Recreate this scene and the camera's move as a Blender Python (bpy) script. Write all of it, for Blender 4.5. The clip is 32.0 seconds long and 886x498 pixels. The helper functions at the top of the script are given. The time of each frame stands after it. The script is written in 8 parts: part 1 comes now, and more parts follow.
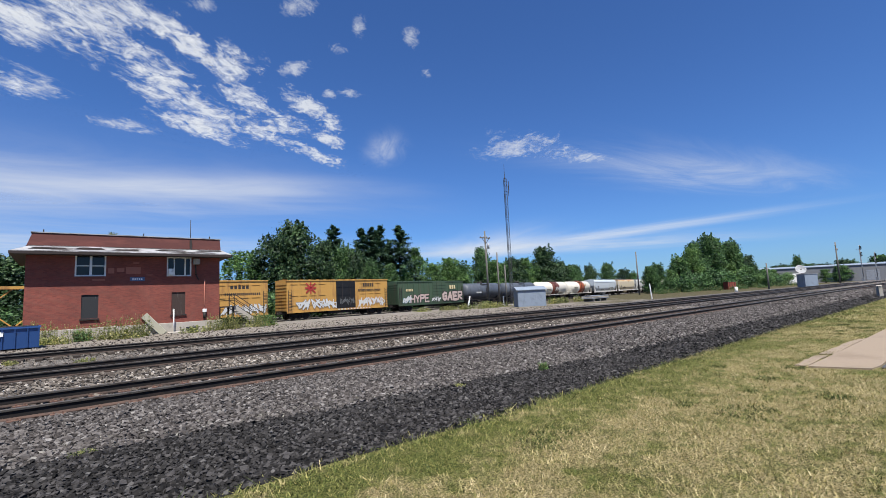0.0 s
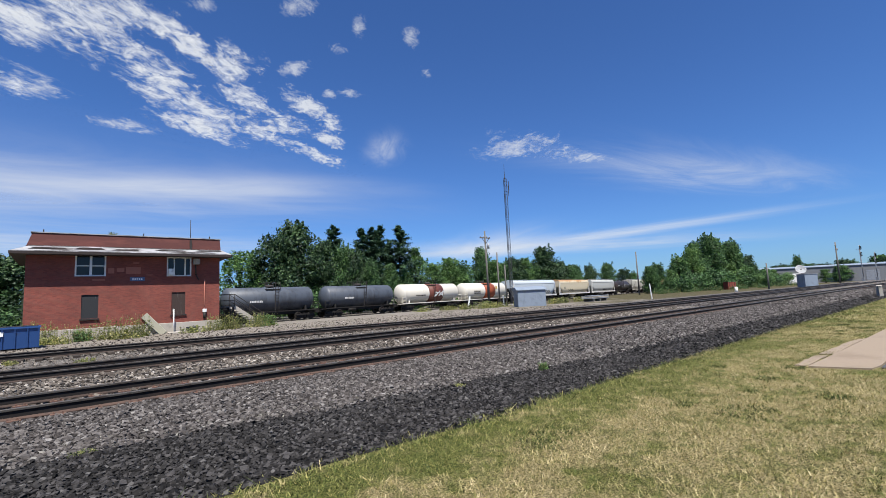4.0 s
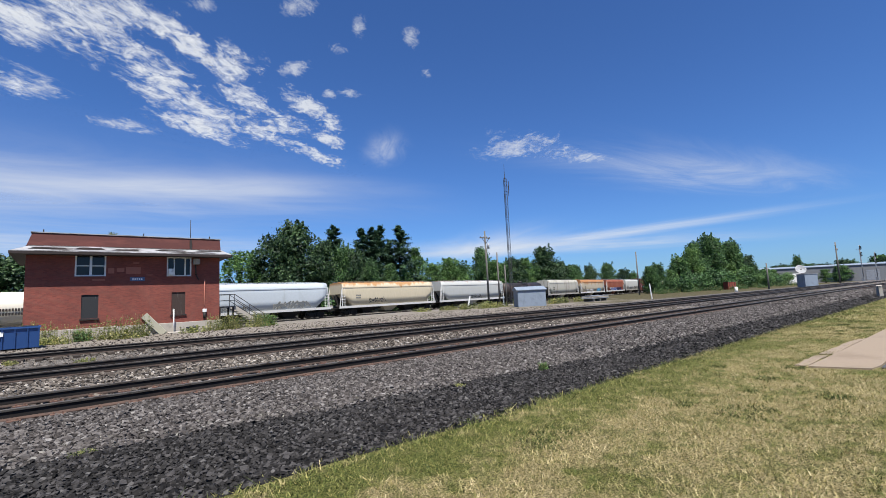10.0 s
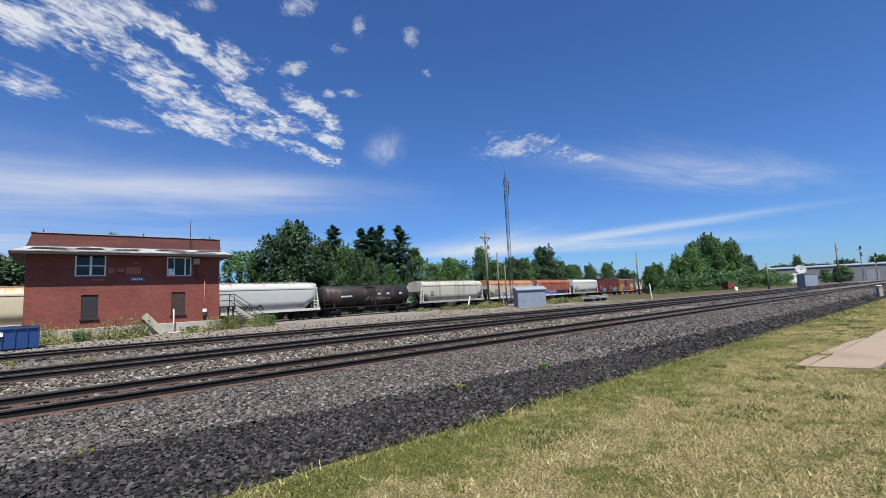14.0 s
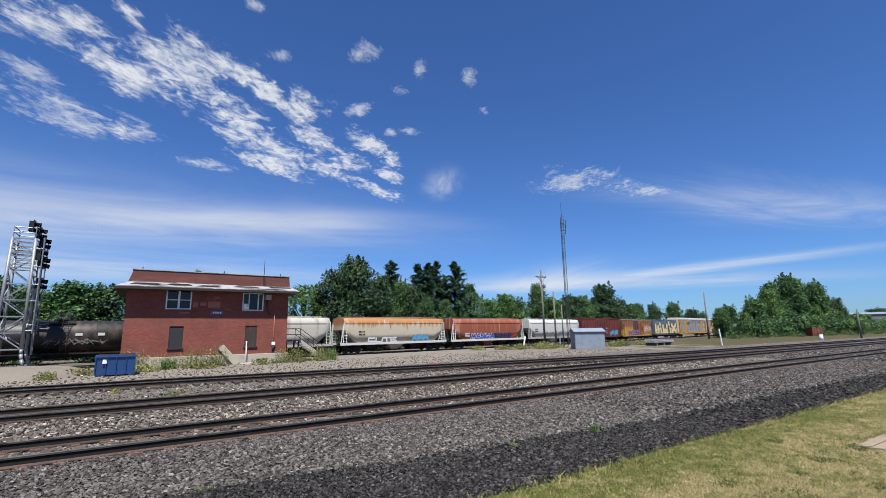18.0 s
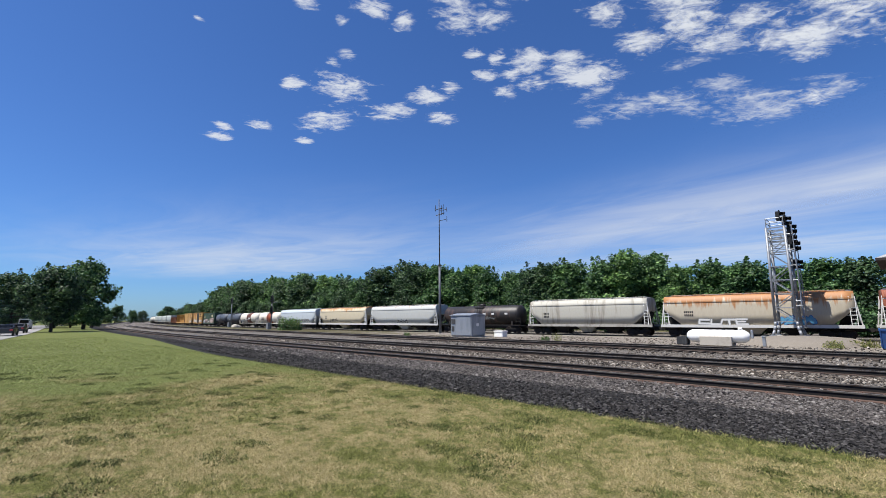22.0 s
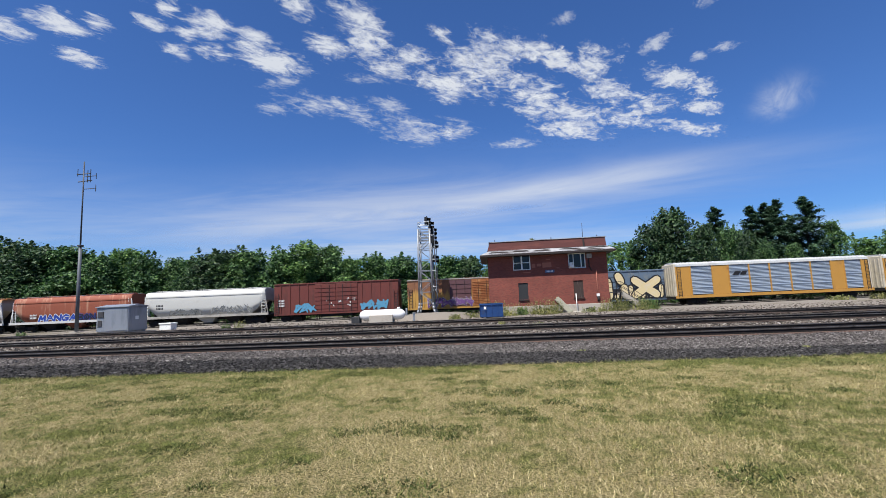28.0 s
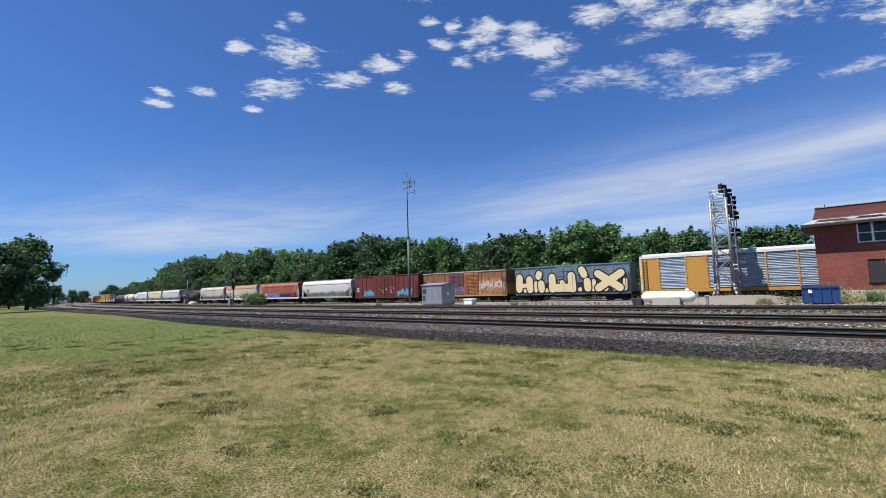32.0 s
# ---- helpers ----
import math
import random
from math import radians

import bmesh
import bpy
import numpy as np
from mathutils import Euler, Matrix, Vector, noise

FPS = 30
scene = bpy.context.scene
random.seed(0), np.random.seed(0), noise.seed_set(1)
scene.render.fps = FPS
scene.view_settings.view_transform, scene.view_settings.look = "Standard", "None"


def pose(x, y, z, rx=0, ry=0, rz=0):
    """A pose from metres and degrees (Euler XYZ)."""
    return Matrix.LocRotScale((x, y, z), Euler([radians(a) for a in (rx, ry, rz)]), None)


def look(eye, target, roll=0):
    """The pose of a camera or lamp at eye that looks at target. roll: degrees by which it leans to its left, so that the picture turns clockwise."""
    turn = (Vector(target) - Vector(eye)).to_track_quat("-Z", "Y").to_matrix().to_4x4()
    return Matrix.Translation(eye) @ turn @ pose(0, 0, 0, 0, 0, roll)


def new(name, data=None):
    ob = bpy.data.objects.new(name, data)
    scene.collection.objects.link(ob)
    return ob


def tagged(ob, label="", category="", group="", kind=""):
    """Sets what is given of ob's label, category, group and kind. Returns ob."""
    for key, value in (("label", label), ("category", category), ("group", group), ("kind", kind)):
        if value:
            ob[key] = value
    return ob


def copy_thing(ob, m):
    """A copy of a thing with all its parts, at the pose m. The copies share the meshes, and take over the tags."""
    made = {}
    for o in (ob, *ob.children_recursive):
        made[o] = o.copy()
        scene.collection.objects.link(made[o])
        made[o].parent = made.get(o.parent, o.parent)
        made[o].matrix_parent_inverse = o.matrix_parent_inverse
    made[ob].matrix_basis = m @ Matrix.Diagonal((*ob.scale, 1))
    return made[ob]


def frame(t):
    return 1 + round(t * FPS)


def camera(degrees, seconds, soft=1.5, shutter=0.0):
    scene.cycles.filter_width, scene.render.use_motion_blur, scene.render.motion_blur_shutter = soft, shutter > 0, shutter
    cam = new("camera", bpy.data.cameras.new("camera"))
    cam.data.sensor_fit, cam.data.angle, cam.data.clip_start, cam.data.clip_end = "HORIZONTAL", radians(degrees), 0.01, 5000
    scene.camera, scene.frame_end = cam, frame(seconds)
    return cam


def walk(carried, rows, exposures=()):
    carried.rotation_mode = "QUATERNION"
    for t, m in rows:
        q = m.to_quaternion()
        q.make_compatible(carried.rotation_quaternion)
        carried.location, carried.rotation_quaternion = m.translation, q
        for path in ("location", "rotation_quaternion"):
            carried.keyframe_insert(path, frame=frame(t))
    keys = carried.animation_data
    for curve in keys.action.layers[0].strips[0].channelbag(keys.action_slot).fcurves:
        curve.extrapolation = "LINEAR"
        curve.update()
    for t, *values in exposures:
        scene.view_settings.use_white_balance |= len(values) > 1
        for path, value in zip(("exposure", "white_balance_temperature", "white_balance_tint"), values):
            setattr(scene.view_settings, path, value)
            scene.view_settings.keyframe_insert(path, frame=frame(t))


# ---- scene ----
# ---------------------------------------------------------------- camera
def eye_pose(x, y, z, yaw, pitch, roll):
    return pose(x, y, z, 0, 0, yaw) @ pose(0, 0, 0, 90 + pitch) @ pose(0, 0, 0, 0, 0, roll)


EYE_ROWS = [
    (0, 0.00, -9.96, 1.45, -40.20, 5.90, -2.66),
    (8, 0.00, -9.96, 1.45, -40.20, 5.90, -2.66),
    (16.5, 0.00, -9.96, 1.45, -40.20, 5.90, -2.66),
    (17, -0.09, -10.07, 1.55, -40.27, 5.91, -2.46),
    (17.5, -0.28, -10.26, 1.84, -40.91, 9.35, -1.45),
    (18, -0.62, -10.71, 1.98, -33.22, 10.33, -0.82),
    (18.5, -0.91, -11.16, 1.90, -27.71, 10.29, -1.19),
    (19, -1.21, -11.61, 1.87, -25.25, 10.10, -0.29),
    (19.5, -1.64, -12.23, 1.91, -9.01, 8.41, 0.34),
    (20, -1.95, -12.70, 1.85, 2.84, 8.52, -0.32),
    (20.5, -1.97, -13.41, 1.87, 20.32, 8.53, -1.56),
    (21, -1.82, -13.67, 1.86, 36.08, 8.70, -0.54),
    (21.5, -1.73, -14.02, 1.85, 43.95, 8.63, 0.11),
    (22, -1.67, -14.10, 1.81, 45.56, 8.55, -0.60),
    (22.5, -1.61, -14.41, 1.76, 45.70, 8.60, -0.59),
    (23, -1.56, -14.60, 1.81, 41.81, 8.73, -1.00),
    (23.5, -1.47, -14.97, 1.83, 41.16, 8.53, -0.48),
    (24, -1.50, -15.34, 1.82, 37.04, 7.20, -0.06),
    (24.5, -1.82, -15.73, 1.72, 17.30, 5.45, -1.93),
    (25, -1.83, -15.33, 1.39, 5.25, 2.78, -2.40),
    (25.5, -1.92, -15.20, 1.32, 4.08, 3.97, -2.67),
    (27.5, -2.11, -15.43, 1.36, 2.90, 6.57, -2.54),
    (28, -2.13, -15.54, 1.38, 5.47, 6.36, -2.44),
    (28.5, -2.14, -15.68, 1.41, 7.91, 5.93, -2.22),
    (29, -1.90, -15.73, 1.42, 12.62, 5.50, -1.91),
    (29.5, -1.67, -15.71, 1.43, 17.59, 5.18, -1.79),
    (30, -1.64, -15.80, 1.45, 22.72, 4.94, -1.77),
    (30.5, -1.67, -15.90, 1.46, 24.92, 4.65, -2.00),
    (31, -1.77, -15.96, 1.47, 28.26, 4.68, -2.16),
    (31.5, -1.70, -16.10, 1.49, 34.77, 4.85, -2.01),
    (32, -1.66, -16.18, 1.54, 40.15, 4.97, -1.92),
]
cam = camera(89.25, 32.0, soft=0.8)
walk(cam, [(r[0], eye_pose(*r[1:])) for r in EYE_ROWS])

# ---------------------------------------------------------------- light
SUN_FROM = Vector((-0.37, -0.80, 1.75))
world = bpy.data.worlds.new("sky")
scene.world = world
world.use_nodes = True
wn = world.node_tree.nodes
sky = wn.new("ShaderNodeTexSky")
sky.sky_type = "NISHITA"
sky.sun_disc = False
sky.sun_elevation = radians(63)
sky.sun_rotation = radians(205)
sky.altitude = 250
sky.air_density = 1.0
sky.dust_density = 0.5
sky.ozone_density = 4.0
wn["Background"].inputs["Strength"].default_value = 0.063
deep = wn.new("ShaderNodeMix")
deep.data_type, deep.blend_type = "RGBA", "MULTIPLY"
deep.inputs["Factor"].default_value = 1.0
deep.inputs["B"].default_value = (0.50, 0.775, 1.20, 1)
world.node_tree.links.new(sky.outputs[0], deep.inputs["A"])
world.node_tree.links.new(deep.outputs["Result"], wn["Background"].inputs["Color"])
sun_data = bpy.data.lights.new("sun", "SUN")
sun_data.energy, sun_data.angle, sun_data.color = 5.0, radians(0.5), (1.0, 0.96, 0.90)
sun = new("sun", sun_data)
sun.matrix_world = look(SUN_FROM * 40, (0, 0, 0))
scene.view_settings.exposure = 0.8


# ---------------------------------------------------------------- mesh helpers
def part(name, bm, material, parent=None, label=""):
    """One mesh object out of a bmesh, under a thing or a part."""
    me = bpy.data.meshes.new(name)
    bm.to_mesh(me)
    bm.free()
    for m in (material if isinstance(material, (list, tuple)) else (material,)):
        me.materials.append(m)
    ob = new(name, me)
    if parent is not None:
        ob.parent = parent
    if label:
        ob["label"] = label
    return ob


def shared(name, me, parent, m):
    """One more object on a mesh that others use too."""
    ob = new(name, me)
    ob.parent = parent
    ob.matrix_basis = m
    return ob


def thing(name, label, category, m=None, group="", kind=""):
    """An Empty at a thing's base, which parents its parts."""
    ob = tagged(new(name), label, category, group, kind)
    ob.empty_display_size = 0.3
    if m is not None:
        ob.matrix_basis = m
    return ob


def box(bm, x0, x1, y0, y1, z0, z1, mi=0):
    v = [bm.verts.new((x, y, z)) for z in (z0, z1) for y in (y0, y1) for x in (x0, x1)]
    for f in ((0, 2, 3, 1), (4, 5, 7, 6), (0, 1, 5, 4), (2, 6, 7, 3), (0, 4, 6, 2), (1, 3, 7, 5)):
        bm.faces.new([v[i] for i in f]).material_index = mi
    return v


def boxes(*rows):
    bm = bmesh.new()
    for r in rows:
        box(bm, *r)
    return bm


def soft_box(x0, x1, y0, y1, z0, z1, r=0.02, seg=1):
    bm = boxes((x0, x1, y0, y1, z0, z1))
    bmesh.ops.bevel(bm, geom=bm.edges[:], offset=r, segments=seg, affect="EDGES", profile=0.6)
    return bm


def frame_on(a, b):
    a, b = Vector(a), Vector(b)
    d = b - a
    q = d.to_track_quat("Z", "Y").to_matrix().to_4x4()
    return Matrix.Translation(a) @ q, d.length


def rod(bm, a, b, r0, r1=None, n=8, mi=0, caps=True):
    """A tapered rod from a to b."""
    m, h = frame_on(a, b)
    r1 = r0 if r1 is None else r1
    lo = [bm.verts.new(m @ Vector((r0 * math.cos(i * math.tau / n), r0 * math.sin(i * math.tau / n), 0))) for i in range(n)]
    hi = [bm.verts.new(m @ Vector((r1 * math.cos(i * math.tau / n), r1 * math.sin(i * math.tau / n), h))) for i in range(n)]
    for i in range(n):
        f = bm.faces.new((lo[i], lo[(i + 1) % n], hi[(i + 1) % n], hi[i]))
        f.material_index, f.smooth = mi, n > 6
    if caps:
        bm.faces.new(lo[::-1]).material_index = mi
        bm.faces.new(hi).material_index = mi


def bar(bm, a, b, w, d=None, mi=0):
    """A square bar from a to b."""
    m, h = frame_on(a, b)
    d = w if d is None else d
    v = [bm.verts.new(m @ Vector((x, y, z))) for z in (0, h) for y in (-d / 2, d / 2) for x in (-w / 2, w / 2)]
    for f in ((0, 2, 3, 1), (4, 5, 7, 6), (0, 1, 5, 4), (2, 6, 7, 3), (0, 4, 6, 2), (1, 3, 7, 5)):
        bm.faces.new([v[i] for i in f]).material_index = mi


def lathe(bm, axis_pts, n=20, m=Matrix(), mi=0, smooth=True):
    """Rings along x: rows of (x, radius); radius 0 closes."""
    rings = []
    for x, r in axis_pts:
        if r < 1e-5:
            rings.append([bm.verts.new(m @ Vector((x, 0, 0)))])
        else:
            rings.append([bm.verts.new(m @ Vector((x, r * math.cos(i * math.tau / n), r * math.sin(i * math.tau / n)))) for i in range(n)])
    for a, b in zip(rings, rings[1:]):
        for i in range(n):
            j = (i + 1) % n
            q = [a[i % len(a)], a[j % len(a)], b[j % len(b)], b[i % len(b)]]
            q = list(dict.fromkeys(q))
            if len(q) > 2:
                f = bm.faces.new(q)
                f.material_index, f.smooth = mi, smooth
    return rings


def prism(bm, outline, x0, x1, mi=0):
    """A (y, z) outline drawn out along x."""
    a = [bm.verts.new((x0, y, z)) for y, z in outline]
    b = [bm.verts.new((x1, y, z)) for y, z in outline]
    n = len(outline)
    for i in range(n):
        bm.faces.new((a[i], a[(i + 1) % n], b[(i + 1) % n], b[i])).material_index = mi
    bm.faces.new(a[::-1]).material_index = mi
    bm.faces.new(b).material_index = mi


# ---------------------------------------------------------------- materials
def nodes_of(name):
    m = bpy.data.materials.new(name)
    m.use_nodes = True
    return m, m.node_tree.nodes, m.node_tree.links, m.node_tree.nodes["Principled BSDF"]


def noise_node(n, l, scale, detail=4, rough=0.6, coord="Object", stretch=None):
    tc = n.new("ShaderNodeTexCoord")
    out = tc.outputs[coord]
    if stretch:
        mp = n.new("ShaderNodeMapping")
        mp.inputs["Scale"].default_value = stretch
        l.new(out, mp.inputs["Vector"])
        out = mp.outputs[0]
    t = n.new("ShaderNodeTexNoise")
    t.inputs["Scale"].default_value, t.inputs["Detail"].default_value, t.inputs["Roughness"].default_value = scale, detail, rough
    l.new(out, t.inputs["Vector"])
    return t.outputs["Fac"]


def ramp(n, l, fac, stops):
    r = n.new("ShaderNodeValToRGB")
    e = r.color_ramp.elements
    while len(e) < len(stops):
        e.new(0.5)
    for el, (p, c) in zip(e, stops):
        el.position, el.color = p, (*c, 1) if len(c) == 3 else c
    l.new(fac, r.inputs[0])
    return r.outputs["Color"]


def mixed(n, l, fac, a, b, mode="MIX"):
    x = n.new("ShaderNodeMix")
    x.data_type, x.blend_type = "RGBA", mode
    for s, v in ((x.inputs["Factor"], fac), (x.inputs["A"], a), (x.inputs["B"], b)):
        if isinstance(v, (int, float)):
            s.default_value = v
        elif isinstance(v, tuple):
            s.default_value = (*v, 1)
        else:
            l.new(v, s)
    return x.outputs["Result"]


def bumped(n, l, b, fac, strength=0.3, dist=0.02):
    u = n.new("ShaderNodeBump")
    u.inputs["Strength"].default_value, u.inputs["Distance"].default_value = strength, dist
    l.new(fac, u.inputs["Height"])
    l.new(u.outputs[0], b.inputs["Normal"])


def worn(name, base, wear=None, amount=0.45, rough=0.6, metal=0.0, scale=1.5, fine=30, bump=0.1, streak=None, spread=0.12, spec=0.4):
    """A painted or bare surface: fine grain, broad stains, and a second colour that wears through."""
    m, n, l, b = nodes_of(name)
    base = Vector(base)
    lo, hi = tuple(base * (1 - spread)), tuple(base * (1 + spread))
    g = noise_node(n, l, fine, 3)
    col = mixed(n, l, g, lo, hi)
    big = noise_node(n, l, scale, 5, 0.65, stretch=streak)
    if wear is not None:
        f = ramp(n, l, big, [(amount, (0, 0, 0)), (min(amount + 0.16, 1), (1, 1, 1))])
        col = mixed(n, l, f, col, tuple(wear))
    else:
        col = mixed(n, l, big, col, tuple(base * (1 - spread * 1.5)))
    l.new(col, b.inputs["Base Color"])
    b.inputs["Roughness"].default_value, b.inputs["Metallic"].default_value = rough, metal
    b.inputs["Specular IOR Level"].default_value = spec
    if bump:
        bumped(n, l, b, g, bump, 0.01)
    return m


def varied(name, stops, rough=0.9, fine=25, island=False, bump=0.3, spec=0.25):
    """Pieces that differ from one another."""
    m, n, l, b = nodes_of(name)
    if island:
        r = n.new("ShaderNodeNewGeometry").outputs["Random Per Island"]
    else:
        r = n.new("ShaderNodeObjectInfo").outputs["Random"]
    c = ramp(n, l, r, stops)
    g = noise_node(n, l, fine, 4)
    c = mixed(n, l, 0.55, c, ramp(n, l, g, [(0.3, (0.55, 0.55, 0.55)), (0.7, (1.3, 1.3, 1.3))]), "MULTIPLY")
    l.new(c, b.inputs["Base Color"])
    b.inputs["Roughness"].default_value = rough
    b.inputs["Specular IOR Level"].default_value = spec
    if bump:
        bumped(n, l, b, g, bump, 0.02)
    return m


def flecked(name, stops, scale, rough=0.95, big=0.35, bump=0.5, coord="Object"):
    """Loose ground: a cell pattern of stones under broad stains."""
    m, n, l, b = nodes_of(name)
    tc = n.new("ShaderNodeTexCoord")
    v = n.new("ShaderNodeTexVoronoi")
    v.inputs["Scale"].default_value = scale
    l.new(tc.outputs[coord], v.inputs["Vector"])
    sep = n.new("ShaderNodeSeparateColor")
    l.new(v.outputs["Color"], sep.inputs[0])
    c = ramp(n, l, sep.outputs[0], stops)
    broad = noise_node(n, l, 0.35, 5, 0.6)
    c = mixed(n, l, big, c, ramp(n, l, broad, [(0.3, (0.6, 0.6, 0.6)), (0.7, (1.35, 1.33, 1.3))]), "MULTIPLY")
    l.new(c, b.inputs["Base Color"])
    b.inputs["Roughness"].default_value = rough
    b.inputs["Specular IOR Level"].default_value = 0.2
    bumped(n, l, b, v.outputs["Distance"], bump, 0.03)
    return m


def lawn_patches(n, l):
    """Where the lawn is green: broad swathes, clumps and tufts, and all of it down the line."""
    total = None
    for scale, weight, detail in ((0.2, 0.55, 3), (1.3, 0.6, 4), (5.5, 0.6, 4)):
        k = n.new("ShaderNodeMath")
        k.operation = "MULTIPLY_ADD"
        k.inputs[1].default_value = weight
        k.inputs[2].default_value = 0.0
        l.new(noise_node(n, l, scale, detail, 0.6), k.inputs[0])
        if total is not None:
            l.new(total, k.inputs[2])
        total = k.outputs[0]
    # drier where the lawn runs up to the path
    sx = n.new("ShaderNodeSeparateXYZ")
    l.new(n.new("ShaderNodeTexCoord").outputs["Object"], sx.inputs[0])
    mr = n.new("ShaderNodeMapRange")
    mr.inputs["From Min"].default_value, mr.inputs["From Max"].default_value, mr.inputs["To Max"].default_value = 2.0, 9.0, -0.03
    l.new(sx.outputs["X"], mr.inputs["Value"])
    ad = n.new("ShaderNodeMath")
    ad.operation = "ADD"
    l.new(total, ad.inputs[0])
    l.new(mr.outputs[0], ad.inputs[1])
    # and greener along the cinders
    fr = n.new("ShaderNodeMapRange")
    fr.inputs["From Min"].default_value, fr.inputs["From Max"].default_value, fr.inputs["To Max"].default_value = -7.6, -6.3, 0.09
    l.new(sx.outputs["Y"], fr.inputs["Value"])
    edge = n.new("ShaderNodeMath")
    edge.operation = "ADD"
    l.new(ad.outputs[0], edge.inputs[0])
    l.new(fr.outputs[0], edge.inputs[1])
    return ramp(n, l, edge.outputs[0], [(0.80, (0, 0, 0)), (0.98, (1, 1, 1))])


def lush(n, l, c, gain=1.0):
    """Down the line the lawn is watered and evenly green."""
    sx = n.new("ShaderNodeSeparateXYZ")
    l.new(n.new("ShaderNodeTexCoord").outputs["Object"], sx.inputs[0])
    mr = n.new("ShaderNodeMapRange")
    mr.inputs["From Min"].default_value, mr.inputs["From Max"].default_value, mr.inputs["To Max"].default_value = -10, -24, 0.5
    l.new(sx.outputs["X"], mr.inputs["Value"])
    ad = n.new("ShaderNodeMath")
    ad.operation = "ADD"
    l.new(mr.outputs[0], ad.inputs[0])
    l.new(noise_node(n, l, 0.3, 4, 0.6), ad.inputs[1])
    f = ramp(n, l, ad.outputs[0], [(0.66, (0, 0, 0)), (0.84, (1, 1, 1))])
    return mixed(n, l, f, c, ramp(n, l, noise_node(n, l, 9.0, 4, 0.7), [(0.3, tuple(Vector((0.062, 0.079, 0.022)) * gain)), (0.7, tuple(Vector((0.135, 0.145, 0.050)) * gain))]))


def lawn_material():
    m, n, l, b = nodes_of("dry_lawn")
    tuft = noise_node(n, l, 46.0, 5, 0.82)
    # low end of the tuft tone is darkened as shade between the blades
    dry = ramp(n, l, tuft, [(0.42, (0.062, 0.056, 0.019)), (0.60, (0.41, 0.335, 0.172))])
    green = ramp(n, l, tuft, [(0.42, (0.026, 0.034, 0.008)), (0.60, (0.19, 0.195, 0.056))])
    l.new(lush(n, l, mixed(n, l, lawn_patches(n, l), dry, green)), b.inputs["Base Color"])
    b.inputs["Roughness"].default_value = 1.0
    b.inputs["Specular IOR Level"].default_value = 0.1
    bumped(n, l, b, tuft, 0.8, 0.05)
    return m


def blade_material():
    m, n, l, b = nodes_of("grass_blade")
    r = n.new("ShaderNodeNewGeometry").outputs["Random Per Island"]
    dry = ramp(n, l, r, [(0.0, (0.065, 0.08, 0.018)), (0.3, (0.216, 0.18, 0.06)), (0.7, (0.41, 0.34, 0.165)), (1.0, (0.55, 0.465, 0.27))])
    green = ramp(n, l, r, [(0.0, (0.026, 0.038, 0.009)), (0.5, (0.105, 0.128, 0.031)), (0.85, (0.22, 0.215, 0.064)), (1.0, (0.38, 0.32, 0.13))])
    l.new(lush(n, l, mixed(n, l, lawn_patches(n, l), dry, green), 2.5), b.inputs["Base Color"])
    b.inputs["Roughness"].default_value = 0.7
    b.inputs["Specular IOR Level"].default_value = 0.2
    return m


def yard_material():
    """Pale gravel round the tower, giving way to weedy soil along the line."""
    m, n, l, b = nodes_of("yard_gravel")
    grit = noise_node(n, l, 26, 5, 0.75)
    gravel = ramp(n, l, grit, [(0.3, (0.1237, 0.1069, 0.0872)), (0.7, (0.225, 0.1997, 0.1687))])
    soil = ramp(n, l, grit, [(0.3, (0.0281, 0.0281, 0.0124)), (0.7, (0.1012, 0.0844, 0.0422))])
    sx = n.new("ShaderNodeSeparateXYZ")
    l.new(n.new("ShaderNodeTexCoord").outputs["Object"], sx.inputs[0])
    ab = n.new("ShaderNodeMath")
    ab.operation = "ABSOLUTE"
    l.new(sx.outputs["X"], ab.inputs[0])
    mr = n.new("ShaderNodeMapRange")
    mr.inputs["From Min"].default_value, mr.inputs["From Max"].default_value, mr.inputs["To Max"].default_value = 34, 80, 0.42
    l.new(ab.outputs[0], mr.inputs["Value"])
    ad = n.new("ShaderNodeMath")
    ad.operation = "ADD"
    l.new(mr.outputs[0], ad.inputs[0])
    l.new(noise_node(n, l, 0.22, 5, 0.65), ad.inputs[1])
    f = ramp(n, l, ad.outputs[0], [(0.56, (0, 0, 0)), (0.74, (1, 1, 1))])
    l.new(mixed(n, l, f, gravel, soil), b.inputs["Base Color"])
    b.inputs["Roughness"].default_value = 1.0
    b.inputs["Specular IOR Level"].default_value = 0.15
    bumped(n, l, b, grit, 0.4, 0.03)
    return m


